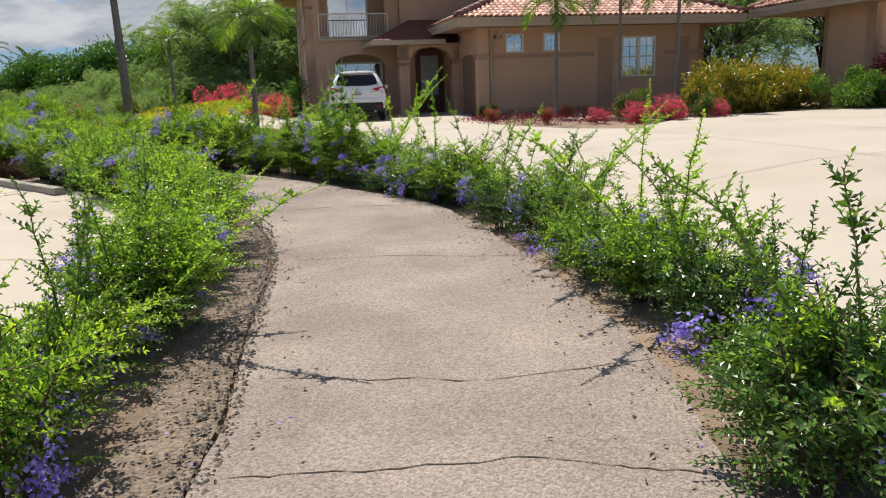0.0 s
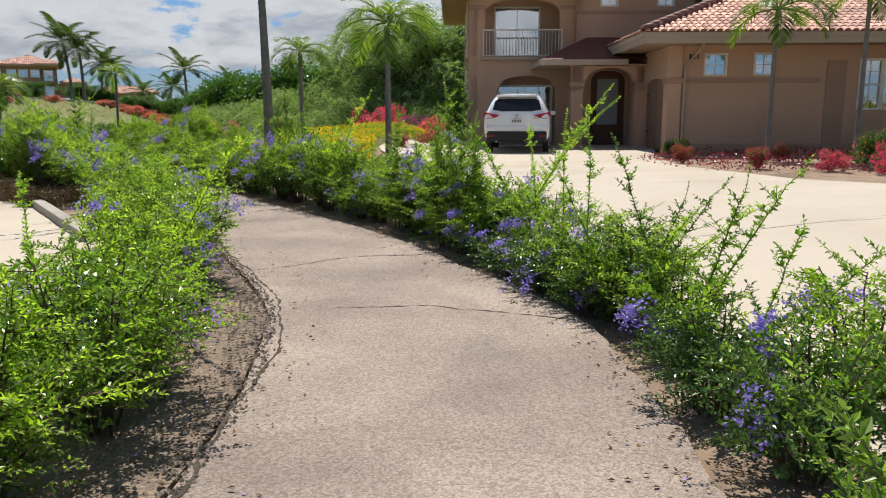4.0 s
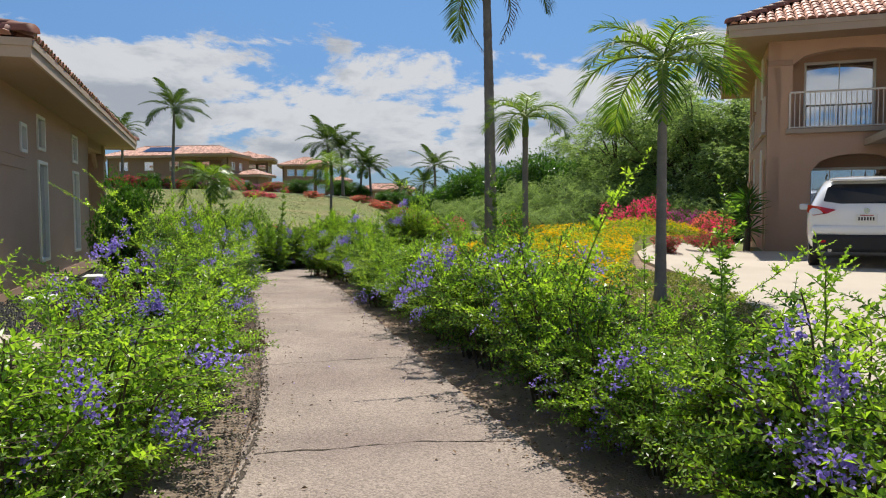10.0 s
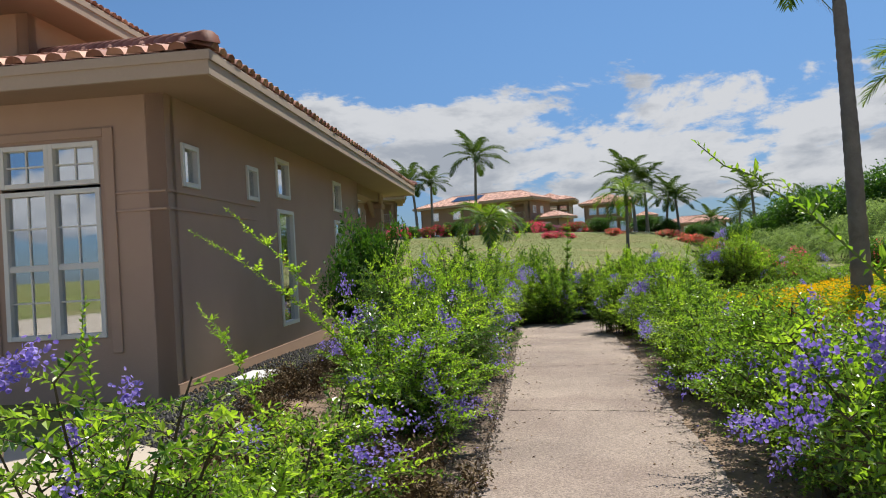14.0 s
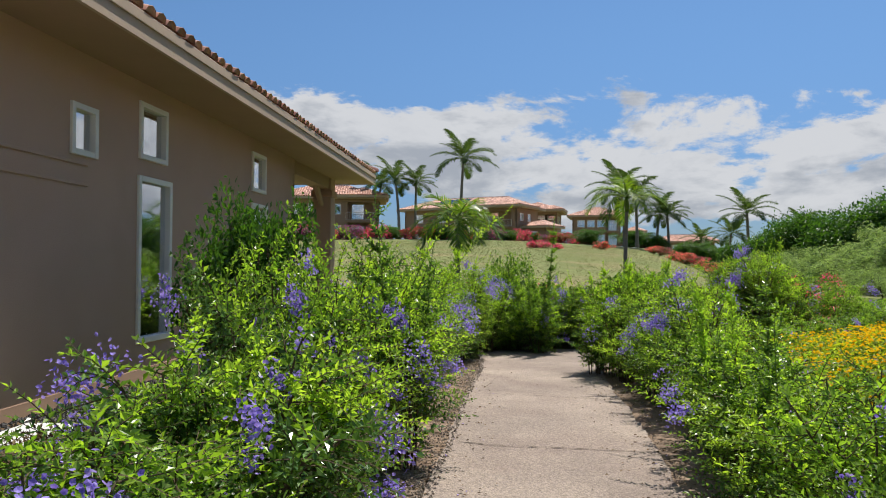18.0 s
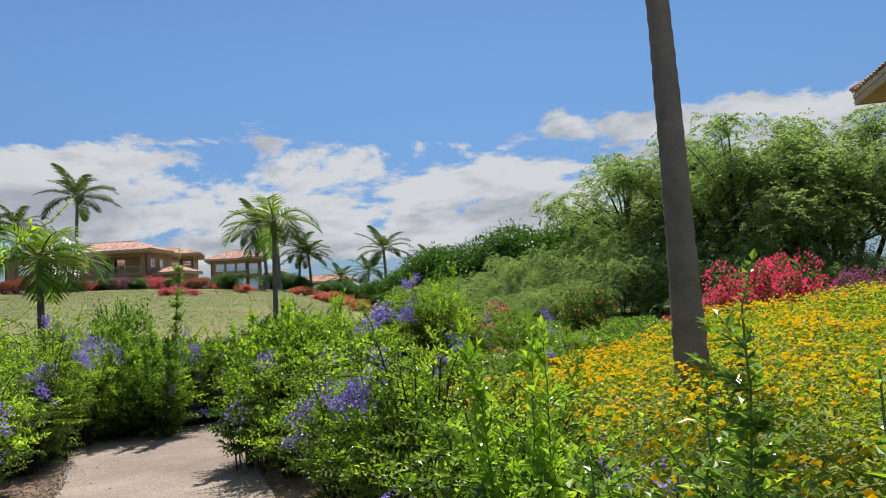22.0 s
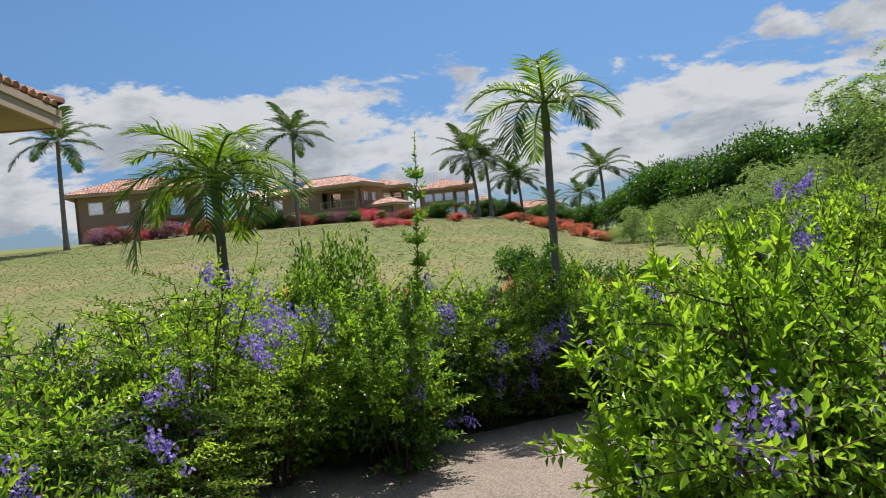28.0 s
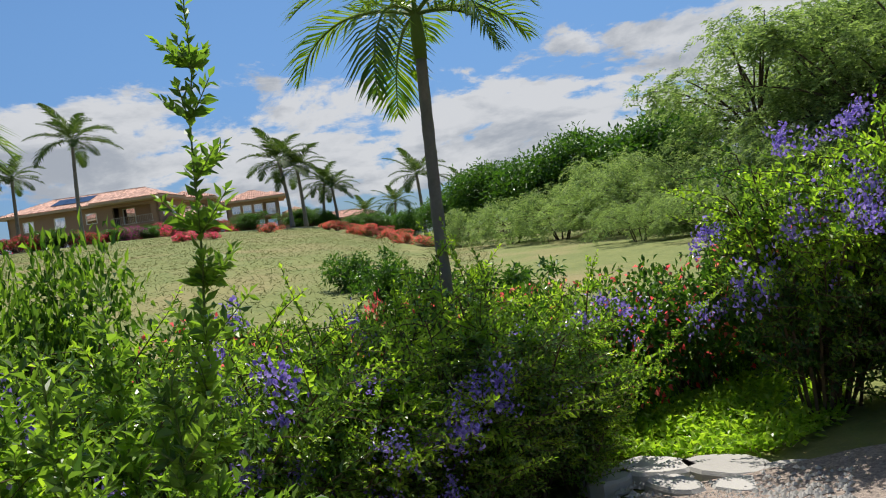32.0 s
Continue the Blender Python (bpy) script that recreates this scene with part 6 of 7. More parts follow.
def spray_tree(seed, height, radius, trunks, puffs, sprays, per, lowest, mat, leaf=0.11, wide=0.034):
    """A feathery tree: thin dark trunks, forking limbs, and drooping sprays of narrow leaflets in separate puffs."""
    rs = np.random.RandomState(seed)
    lines, cen = [], []
    for k in range(trunks):
        a = 2 * np.pi * k / trunks + rs.uniform(-0.5, 0.5)
        fork = np.array([radius * 0.25 * math.cos(a), radius * 0.25 * math.sin(a), height * rs.uniform(0.28, 0.42)])
        lines.append((curve_pts(np.array([0.3 * math.cos(a), 0.3 * math.sin(a), -0.3]), fork, 0.0, 7, rs, 0.05), np.linspace(0.15, 0.09, 7) * height / 8))
        for j in range(max(4, puffs // trunks)):
            b = a + rs.uniform(-1.4, 1.4)
            rr = radius * rs.uniform(0.25, 1.0)
            tip = np.array([rr * math.cos(b), rr * math.sin(b), height * (lowest + (0.97 - lowest) * rs.uniform(0.15, 1.0) * (1 - 0.35 * (rr / radius) ** 2))])
            limb = curve_pts(fork if tip[2] > fork[2] * 0.8 else fork * 0.6, tip, 0.05 * height, 7, rs, 0.05)
            lines.append((limb, np.linspace(0.06, 0.015, 7) * height / 8))
            cen.append(tip)
    cen = np.array(cen)
    n = len(cen) * sprays
    c = np.repeat(cen, sprays, axis=0) + rs.randn(n, 3) * np.array([[0.42, 0.42, 0.26]]) * radius / 4.2
    az = rs.uniform(0, 2 * np.pi, n)
    ln = rs.uniform(0.45, 1.05, n) * radius / 4.2
    out = np.stack([np.cos(az), np.sin(az), rs.uniform(-0.1, 0.5, n)], 1)
    t = np.tile(np.linspace(0.05, 1, per), (n, 1))
    p = c[:, None] + out[:, None] * (t * ln[:, None])[..., None]
    p[..., 2] -= 0.75 * t ** 2 * ln[:, None]
    p = p.reshape(-1, 3) + rs.randn(n * per, 3) * 0.02
    side = np.stack([-np.sin(az), np.cos(az), np.zeros(n)], 1)
    sg = np.where(np.arange(per) % 2 == 0, 1.0, -1.0)
    way = (side[:, None] * sg[None, :, None] + out[:, None] * 0.6 + np.array([0, 0, -0.35])).reshape(-1, 3) + rs.randn(n * per, 3) * 0.3
    up = np.array([[0, 0, 1.0]]) + rs.randn(n * per, 3) * 0.5
    V, F = leaves_np(p, way, up, leaf * rs.uniform(0.7, 1.4, n * per) * radius / 4.2, wide * rs.uniform(0.7, 1.4, n * per) * radius / 4.2)
    return mesh_of("trunk", *tubes_np(lines, 5), bark, True), mesh_of("crown", V, F, mat)


def tree_maker(variants, name, label, category, group):
    srcs = []
    for tm, cm in variants:
        root = thing(name, label, category, group=group)
        part_of("trunk", tm, root), part_of("crown", cm, root)
        srcs.append(root)
    return srcs


KIAWE = tree_maker([spray_tree(300, 8.2, 4.2, 5, 44, 26, 22, 0.30, leaf_kiawe, 0.17, 0.055), spray_tree(301, 7.4, 4.4, 6, 46, 26, 22, 0.26, leaf_kiawe, 0.17, 0.055)],
                   "kiawe_tree", "feathery grey-green tree with dark thin trunks", "tree", "feathery trees")
WEEP = tree_maker([spray_tree(310, 4.2, 3.8, 5, 40, 24, 20, 0.06, leaf_kiawe, 0.16, 0.05), spray_tree(311, 3.2, 3.6, 5, 40, 24, 20, 0.04, leaf_kiawe, 0.16, 0.05)],
                  "scrub_tree", "low weeping feathery green thicket tree", "tree", "thicket trees")
DARK = tree_maker([tree_meshes(320, 6.5, 3.8, 3, 230, 46, 0.5, 0.34, 0.15, leaf_deep, 0.3, 0.15), tree_meshes(321, 5.2, 3.4, 3, 210, 46, 0.5, 0.34, 0.15, leaf_deep, 0.3, 0.1)],
                  "broadleaf_tree", "dense dark green broad-leaved tree", "tree", "dark trees")
rs_h = np.random.RandomState(21)


def far_plant(src, yaw, dist, size=1.0, tall=1.0, eye=(-10.5, 19.2)):
    px, py = far_spot(yaw, dist, eye)
    return plant(src, px, py, size, tall)


for yw, dd, sz, k in ((10, 38, 1.12, 0), (5.5, 35, 1.1, 1), (1, 35, 1.18, 0), (-4, 35, 1.15, 1), (-9, 36, 1.15, 0), (4, 43, 1.25, 0), (-2, 44, 1.1, 1), (-13, 39, 1.05, 1), (-18, 42, 1.0, 0)):
    far_plant(KIAWE[k], yw, dd, sz)
for yw, dd, sz, k in ((14.5, 37, 0.95, 0), (17.5, 37, 0.85, 1), (20.5, 39, 0.85, 0), (23.5, 41, 0.8, 1), (26.5, 43, 0.7, 1), (12, 33, 0.95, 1), (8, 32, 1.0, 1), (4, 32, 1.0, 1), (10, 36, 1.0, 0), (2, 37, 1.0, 0), (-2, 33, 0.95, 0), (29, 48, 0.65, 1), (18.5, 46, 1.0, 0), (0, 29, 0.7, 1), (16, 30, 0.55, 1), (20, 32, 0.5, 1), (-5, 30, 0.65, 1)):
    far_plant(WEEP[k], yw, dd, sz)
for yw, dd, sz, k in ((21, 56, 1.0, 0), (24, 58, 1.0, 1), (27, 62, 0.85, 0), (29.5, 66, 0.75, 1), (18, 54, 1.05, 1), (15, 56, 1.1, 0), (32, 80, 0.6, 1)):
    far_plant(DARK[k], yw, dd, sz)
# beyond the garage
for px, py, k, sz in ((5.5, 40, 0, 1.0), (9.5, 38.5, 1, 0.9), (14.5, 37, 0, 0.9), (12.0, 33.0, 1, 0.72), (19, 36, 1, 1.0), (24, 33, 0, 1.0)):
    plant(KIAWE[k], px, py, sz)


def bush_meshes(seed, R, H, parts, lumps=16, stems=True):
    """A rounded bush of several lumps; parts: (name, material, leaves, size, width, outermost share)."""
    rs = np.random.RandomState(seed)
    cen = np.column_stack([rs.randn(lumps) * R * 0.45, rs.randn(lumps) * R * 0.45, H * rs.uniform(0.18, 0.88, lumps)])
    rad = R * rs.uniform(0.20, 0.42, lumps)
    res = {}
    if stems:
        lines = []
        for c in cen:
            lines.append((curve_pts(np.array([c[0] * 0.15, c[1] * 0.15, -0.05]), c, 0.0, 5, rs, 0.01), np.linspace(0.022, 0.008, 5) * H))
        res["woody_stem"] = mesh_of("woody_stem", *tubes_np(lines, 4), stem_wood)
    for name, mat, n, ls, lw, lo in parts:
        k = rs.randint(lumps, size=n)
        v = unit(rs.randn(n, 3))
        fr = rs.uniform(lo, 1.08, n) ** 0.6
        p = cen[k] + v * (rad[k] * fr)[:, None] * np.array([[1, 1, min(1.0, H / R * 0.75)]])
        p += rs.randn(n, 3) * ls * 0.6
        p[:, 2] = np.maximum(p[:, 2], 0.02)
        way = unit(v + rs.randn(n, 3) * 0.7)
        res[name] = mesh_of(name, *leaves_np(p, way, np.array([[0, 0, 1.0]]) + rs.randn(n, 3) * 0.6, ls * rs.uniform(0.7, 1.3, n), lw * rs.uniform(0.7, 1.3, n)), mat)
    return res


def bush_set(name, label, category, group, seeds, *args, **kw):
    return [shrub_from(bush_meshes(s, *args, **kw), name, label, category, group) for s in seeds]


BOUG = {k: bush_set("bougainvillea", "bougainvillea bush covered in " + lab, "bush", "bougainvillea", (400 + i * 3, 401 + i * 3, 402 + i * 3), 1.0, 1.15, [("foliage", leaf_deep, 2600, 0.075, 0.045, 0.2), ("blossom", mt, 3200, 0.055, 0.046, 0.82)])
        for i, (k, mt, lab) in enumerate((("pink", bract_pink, "hot pink bracts"), ("red", bract_red, "red bracts"), ("magenta", bract_magenta, "purple-magenta bracts"), ("coral", bract_coral, "coral pink bracts")))}
BOUG["hedge"] = bush_set("bougainvillea", "dark green bougainvillea with a few red bracts", "bush", "bougainvillea", (420, 421), 1.0, 1.15, [("foliage", leaf_deep, 5200, 0.075, 0.045, 0.3), ("blossom", bract_coral, 420, 0.06, 0.05, 0.95)])
GREEN = bush_set("green_bush", "rounded yellow-green garden bush", "bush", "garden bushes", (430, 431), 1.0, 1.3, [("foliage", leaf_lime, 6000, 0.085, 0.045, 0.4), ("inner_foliage", leaf_deep, 3000, 0.09, 0.05, 0.1)])
DKBUSH = bush_set("dark_bush", "glossy dark green rounded bush", "bush", "garden bushes", (433,), 1.0, 2.2, [("foliage", leaf_deep, 12000, 0.10, 0.05, 0.35)], lumps=40)
LAWNBUSH = bush_set("lawn_shrub", "small dark shrub on the lawn", "bush", "lawn shrubs", (434,), 0.6, 0.7, [("foliage", leaf_deep, 1800, 0.10, 0.05, 0.3)])
CROTON = bush_set("croton_bush", "yellow and green croton bush", "bush", "crotons", (436, 437), 0.9, 1.2, [("foliage", leaf_croton, 3600, 0.17, 0.05, 0.3)])
TI = bush_set("ti_plant", "dark red ti plant", "bush", "ti plants", (439,), 0.6, 1.5, [("foliage", leaf_ti, 900, 0.30, 0.07, 0.2)])
DRYB = bush_set("dry_shrub", "brown dried low shrub", "bush", "dry shrubs", (440,), 0.6, 0.5, [("foliage", leaf_dry, 2600, 0.07, 0.03, 0.3)])
for src in [b for v in BOUG.values() for b in v] + GREEN + DKBUSH + LAWNBUSH + CROTON + TI + DRYB:
    src.location.z = -30


def put(srcs, x, y, size=1.0, tall=1.0):
    return plant(srcs[rs_h.randint(len(srcs))], x, y, size, tall)


def ab(a, b):
    return a * A2 + b * B2


# beside the two-storey house
for a_, b_, col, sz, tl in ((-3.3, 38.0, "pink", 0.75, 0.9), (-2.5, 37.8, "pink", 0.95, 1.2), (-1.9, 37.4, "pink", 0.9, 1.5), (-1.4, 36.9, "pink", 0.8, 1.0), (-0.9, 36.3, "coral", 0.75, 0.95), (-0.4, 35.7, "magenta", 0.8, 1.3), (0.0, 35.0, "magenta", 0.75, 1.35),
                            (0.25, 34.3, "magenta", 0.7, 1.3), (0.15, 33.3, "pink", 0.65, 1.25), (0.3, 32.6, "coral", 0.65, 1.2), (0.45, 32.0, "pink", 0.55, 1.2), (0.4, 31.0, "coral", 0.45, 1.0), (0.3, 28.6, "red", 0.5, 0.8), (-0.6, 27.4, "red", 0.45, 0.7)):
    px, py = ab(a_, b_)
    put(BOUG[col], px, py, sz, tl)
# garage bed
for a_, b_, col, sz in ((8.3, 18.2, "pink", 0.3), (9.1, 17.5, "pink", 0.4), (9.9, 17.4, "pink", 0.46), (10.5, 18.3, "pink", 0.4), (11.6, 17.9, "pink", 0.34), (11.2, 18.0, "hedge", 0.5), (9.5, 18.6, "hedge", 0.6), (7.2, 18.9, "red", 0.3), (6.2, 20.6, "red", 0.28), (6.6, 22.6, "hedge", 0.35), (8.6, 21.2, "red", 0.28)):
    px, py = ab(a_, b_)
    put(BOUG[col], px, py, sz, 1.1)
for a_, b_, sz in ((13.3, 20.2, 0.9), (14.4, 20.6, 1.0), (15.5, 20.9, 1.0), (16.6, 21.3, 0.9), (14.0, 21.8, 1.1), (15.4, 22.4, 1.1), (16.8, 22.6, 1.0)):
    px, py = ab(a_, b_)
    put(CROTON, px, py, sz)
for a_, b_ in ((17.9, 18.6), (18.6, 18.9), (19.4, 18.4)):
    put(TI, *ab(a_, b_), 1.0)
put(GREEN, *ab(16.9, 18.9), 0.9)
put(GREEN, *ab(17.4, 19.0), 0.7)


def spiky_plant(x, y):
    """A short trunk with heads of long stiff blades."""
    rs = np.random.RandomState(77)
    root = thing("yucca_plant", "dark green spiky yucca against the house corner", "plant", pose(x, y, gz(x, y) - 0.03))
    part("trunk", add_tube(bmesh.new(), [(0, 0, 0), (0.03, 0.02, 0.6), (0.02, -0.02, 1.25)], [0.09, 0.07, 0.05], 8), bark, root)
    for cz, n in ((0.55, 46), (0.95, 60), (1.30, 60)):
        way = unit(rs.randn(n, 3) * np.array([[1, 1, 0.55]]) + np.array([[0, 0, 0.35]]))
        base = np.array([[0.02, 0.0, cz]]) + way * 0.05
        part_of("leaf_head", mesh_of("leaf_head", *leaves_np(base, way, np.array([[0, 0, 1.0]]) + rs.randn(n, 3) * 0.3, rs.uniform(0.40, 0.62, n), rs.uniform(0.025, 0.04, n)), leaf_deep), root)["kind"] = "stuff"


spiky_plant(-5.35, 29.45)
# round the brown house
put(DKBUSH, -13.85, 18.0, 0.50, 1.9)
put(DKBUSH, -14.6, 18.8, 0.36, 1.2)
put(GREEN, -19.45, 26.05, 0.52, 2.3)
for px, py in ((-11.6, 15.6), (-12.2, 16.2), (-12.8, 16.9), (-8.9, 14.1), (-9.7, 14.6), (-10.4, 15.1), (-7.7, 14.65), (-8.2, 14.75), (-8.0, 15.15), (-8.6, 15.2), (-8.5, 14.6)):
    put(DRYB, px, py, 0.6)
# beyond the end hedge and up the lawn
for yw, dd in ((30.5, 14), (33.5, 15.5), (36.0, 17.0), (26.0, 13)):
    far_plant(LAWNBUSH[0], yw, dd, 1.0, 1.0, (-14.3, 22.35))
for k in range(30):
    yw = 68.0 - 0.86 * k
    px, py = far_spot(yw, 64 + 0.75 * k + 0.9 * math.sin(2.1 * k))
    put(BOUG[("magenta", "red", "hedge", "red", "pink")[(k * 3) % 5]], px, py, 1.25 + 0.25 * math.sin(1.7 * k), 0.78)
for yw, dd, col, sz in ((47.3, 52, "pink", 0.8), (46.4, 53, "pink", 0.75), (45.2, 52, "pink", 0.6), (41.3, 58, "coral", 0.9), (37.0, 62, "coral", 0.9), (36.4, 62, "red", 0.9), (35.0, 60, "coral", 1.1), (34.2, 58, "coral", 1.2), (33.3, 57, "red", 1.1), (32.4, 55, "coral", 1.2), (31.6, 52, "coral", 1.0), (30.0, 48, "coral", 1.0)):
    px, py = far_spot(yw, dd)
    put(BOUG[col], px, py, sz, 0.62)
for yw, dd, sz in ((55.5, 74, 1.3), (52, 78, 1.0), (49.5, 78, 1.0), (42.7, 79, 1.4), (39.2, 80, 1.5), (38.3, 82, 1.5), (37.2, 84, 1.4), (35, 95, 1.6), (33.5, 80, 1.7), (32, 78, 1.8), (60, 70, 1.0)):
    far_plant(DKBUSH[0], yw, dd, sz, 0.6, (-14.3, 22.35))
# red hedge just beyond the end hedge
for px, py, col in ((-15.5, 30.5, "hedge"), (-15.9, 29.9, "hedge"), (-16.4, 29.4, "hedge"), (-17.0, 28.9, "hedge"), (-17.5, 28.4, "hedge"), (-18.0, 27.9, "hedge"), (-18.5, 27.3, "hedge"), (-19.2, 26.8, "hedge"), (-19.7, 26.4, "hedge"), (-20.2, 25.7, "hedge"), (-20.8, 25.0, "hedge"),
                    (-15.2, 30.9, "pink"), (-13.6, 33.0, "hedge")):
    put(BOUG[col], px, py, 0.68, 1.30)
for px, py in ((-18.25, 27.5), (-19.9, 26.1), (-15.75, 30.2)):
    put(BOUG["coral"], px, py, 0.34, 2.7)


# ---------------------------------------------------------------- flower bed, ground cover, litter
def scatter(name, region, n, rs):
    lo, hi = np.min(region, 0), np.max(region, 0)
    pts = []
    poly = np.array(region)
    while len(pts) < n:
        q = rs.uniform(lo, hi, (n, 2))
        ins = np.zeros(len(q), bool)
        j = len(poly) - 1
        for i in range(len(poly)):
            xi, yi, xj, yj = *poly[i], *poly[j]
            ins ^= ((yi > q[:, 1]) != (yj > q[:, 1])) & (q[:, 0] < (xj - xi) * (q[:, 1] - yi) / (yj - yi + 1e-12) + xi)
            j = i
        pts += list(q[ins])
    return np.array(pts[:n])


def lumpy(p, scale, seed):
    return np.array([noise.noise(Vector((x * scale, y * scale, seed))) for x, y in p])


BED = [(-5.2, 17.0), (-7.2, 18.9), (-9.4, 20.9), (-11.6, 23.0), (-13.2, 24.9), (-12.2, 27.4), (-10.6, 30.8), (-12.0, 34.3), (-8.6, 36.2), (-7.3, 33.0), (-6.3, 30.4), (-7.5, 29.4), (-7.3, 26.4), (-6.6, 24.4), (-6.1, 22.4), (-5.2, 20.0)]


def flower_bed():
    rs = np.random.RandomState(70)
    n = 70000
    p = scatter("bed", BED, n, rs)
    tall = 0.36 + 0.14 * lumpy(p, 0.9, 3.0) + 0.10 * lumpy(p, 3.0, 5.0)
    hgt = tall * rs.uniform(0.25, 1.05, n)
    base = np.column_stack([p, ground_z(p[:, 0], p[:, 1]) + hgt])
    V, F = leaves_np(base, rs.randn(n, 3) * np.array([[1, 1, 0.5]]) + np.array([[0, 0, 0.4]]), np.array([[0, 0, 1.0]]) + rs.randn(n, 3) * 0.4, rs.uniform(0.04, 0.075, n), rs.uniform(0.022, 0.038, n))
    bed = thing("flower_bed", "low bed of green lantana thick with yellow flowers", "flower bed")
    part_of("foliage", mesh_of("foliage", V, F, leaf_bed), bed, "dense bright green foliage")["kind"] = "stuff"
    n = 8000
    p = scatter("bed", BED, n * 2, rs)
    keep = lumpy(p, 0.55, 9.0) + 0.5 * lumpy(p, 2.1, 4.0) + rs.uniform(-0.45, 0.45, len(p)) > 0.02
    p = p[keep][:n]
    n = len(p)
    tall = 0.36 + 0.14 * lumpy(p, 0.9, 3.0) + 0.10 * lumpy(p, 3.0, 5.0)
    c = np.column_stack([p, ground_z(p[:, 0], p[:, 1]) + tall * rs.uniform(0.92, 1.12, n)])
    size = rs.uniform(0.014, 0.030, n)
    V, F = [c + np.array([[0, 0, 1.0]]) * size[:, None] * 0.7], []
    for k in range(6):
        a = 2 * np.pi * k / 6
        V.append(c + np.column_stack([np.cos(a) * size, np.sin(a) * size, rs.randn(n) * 0.004]))
    V = np.stack(V, 1).reshape(-1, 3)
    i = np.arange(n)[:, None] * 7
    F = np.concatenate([i + np.array([[0, 1 + k, 1 + (k + 1) % 6]]) for k in range(6)], 0)
    part_of("flower_carpet", mesh_of("flower_carpet", V, F, petal_yellow), bed, "small domed yellow flower heads")["kind"] = "stuff"


flower_bed()


def cover(name, label, region, n, tall, leaf, width, mat, seed):
    rs = np.random.RandomState(seed)
    p = scatter(name, region, n, rs)
    h = tall * (0.7 + 0.6 * lumpy(p, 1.1, seed)) * rs.uniform(0.1, 1.05, n)
    base = np.column_stack([p, ground_z(p[:, 0], p[:, 1]) - 0.03 + np.maximum(h, 0)])
    V, F = leaves_np(base, rs.randn(n, 3) * np.array([[1, 1, 0.4]]) + np.array([[0, 0, 0.5]]), np.array([[0, 0, 1.0]]) + rs.randn(n, 3) * 0.5, leaf * rs.uniform(0.7, 1.3, n), width * rs.uniform(0.7, 1.3, n))
    tagged(part_of(name, mesh_of(name, V, F, mat)), label, name.replace("_", " "), kind="stuff")


cover("ground_cover", "low green creeping ground cover", [(-0.2, 11.3), (-1.6, 12.9), (-3.2, 14.3), (-5.6, 16.9), (-5.2, 19.9), (-6.0, 22.2), (-5.0, 21.9), (-3.3, 18.8), (-2.1, 14.8), (-1.2, 13.1)], 22000, 0.12, 0.05, 0.022, leaf_cover, 81)
cover("ground_cover", "low green creeping ground cover", [(-13.2, 24.9), (-12.0, 27.4), (-10.4, 31.0), (-13.2, 38), (-17, 36), (-14.0, 31.2), (-12.2, 28.2)], 20000, 0.35, 0.09, 0.045, leaf_lime, 82)
cover("lawn_blades", "bright green lawn grass beyond the hedge", [(-18.6, 24.6), (-17.0, 27.2), (-15.0, 30.4), (-17.5, 32.5), (-21.5, 29.5), (-22.0, 25.0), (-19.6, 22.6)], 30000, 0.07, 0.07, 0.007, blade_mat, 83)
cover("lawn_tufts", "rough olive and straw tufts over the lawn", [far_spot(24, 10), far_spot(40, 9), far_spot(56, 9), far_spot(78, 10), far_spot(76, 62), far_spot(48, 66), far_spot(34, 60), far_spot(26, 44)], 40000, 0.05, 0.13, 0.016, tuft_mat, 85)
cover("ground_cover", "bright low creeping plants beside the path end", [(-16.7, 28.0), (-15.6, 28.05), (-15.3, 28.6), (-15.4, 30.4), (-16.9, 30.2)], 9000, 0.13, 0.06, 0.032, leaf_young, 86)
cover("red_ground_plants", "low dark red-leaved plants in the bed", [ab(5.2, 21.0), ab(5.6, 17.6), ab(8.0, 17.2), ab(12.0, 17.2), ab(12.4, 24.6), ab(7.6, 24.6)], 2600, 0.22, 0.08, 0.035, leaf_ti, 84)


def litter():
    rs = np.random.RandomState(90)
    out = []
    for line, side, n in ((Rr, 1, 5200), (Lr, -1, 4200)):
        k = rs.randint(30, len(line) - 2, n)
        t = unit(np.gradient(line, axis=0))[k]
        nrm = np.stack([t[:, 1], -t[:, 0]], 1) * side
        out.append(line[k] + nrm * (rs.randn(n) * 0.28 + 0.30)[:, None] + rs.randn(n, 2) * 0.08)
    p = np.concatenate(out)
    n = len(p)
    base = np.column_stack([p, ground_z(p[:, 0], p[:, 1]) + rs.uniform(0.002, 0.014, n)])
    V, F = leaves_np(base, rs.randn(n, 3) * np.array([[1, 1, 0.12]]), np.array([[0, 0, 1.0]]) + rs.randn(n, 3) * 0.3, rs.uniform(0.015, 0.045, n), rs.uniform(0.008, 0.02, n))
    tagged(part_of("leaf_litter", mesh_of("leaf_litter", V, F, litter_mat)), "dry brown fallen leaves along the hedges", "leaf litter", kind="stuff")
    k = rs.choice(n, 700)
    base = np.column_stack([p[k] + rs.randn(700, 2) * 0.05, ground_z(p[k][:, 0], p[k][:, 1]) + 0.012])
    V, F = flower_spray(base, np.zeros((1, 3)), 700, rs, 0.009)
    V[:, 2] = np.maximum(V[:, 2], 0.004)
    tagged(part_of("fallen_petals", mesh_of("fallen_petals", V, F, petal_violet)), "fallen violet petals on the path edge", "petals", kind="stuff")


litter()


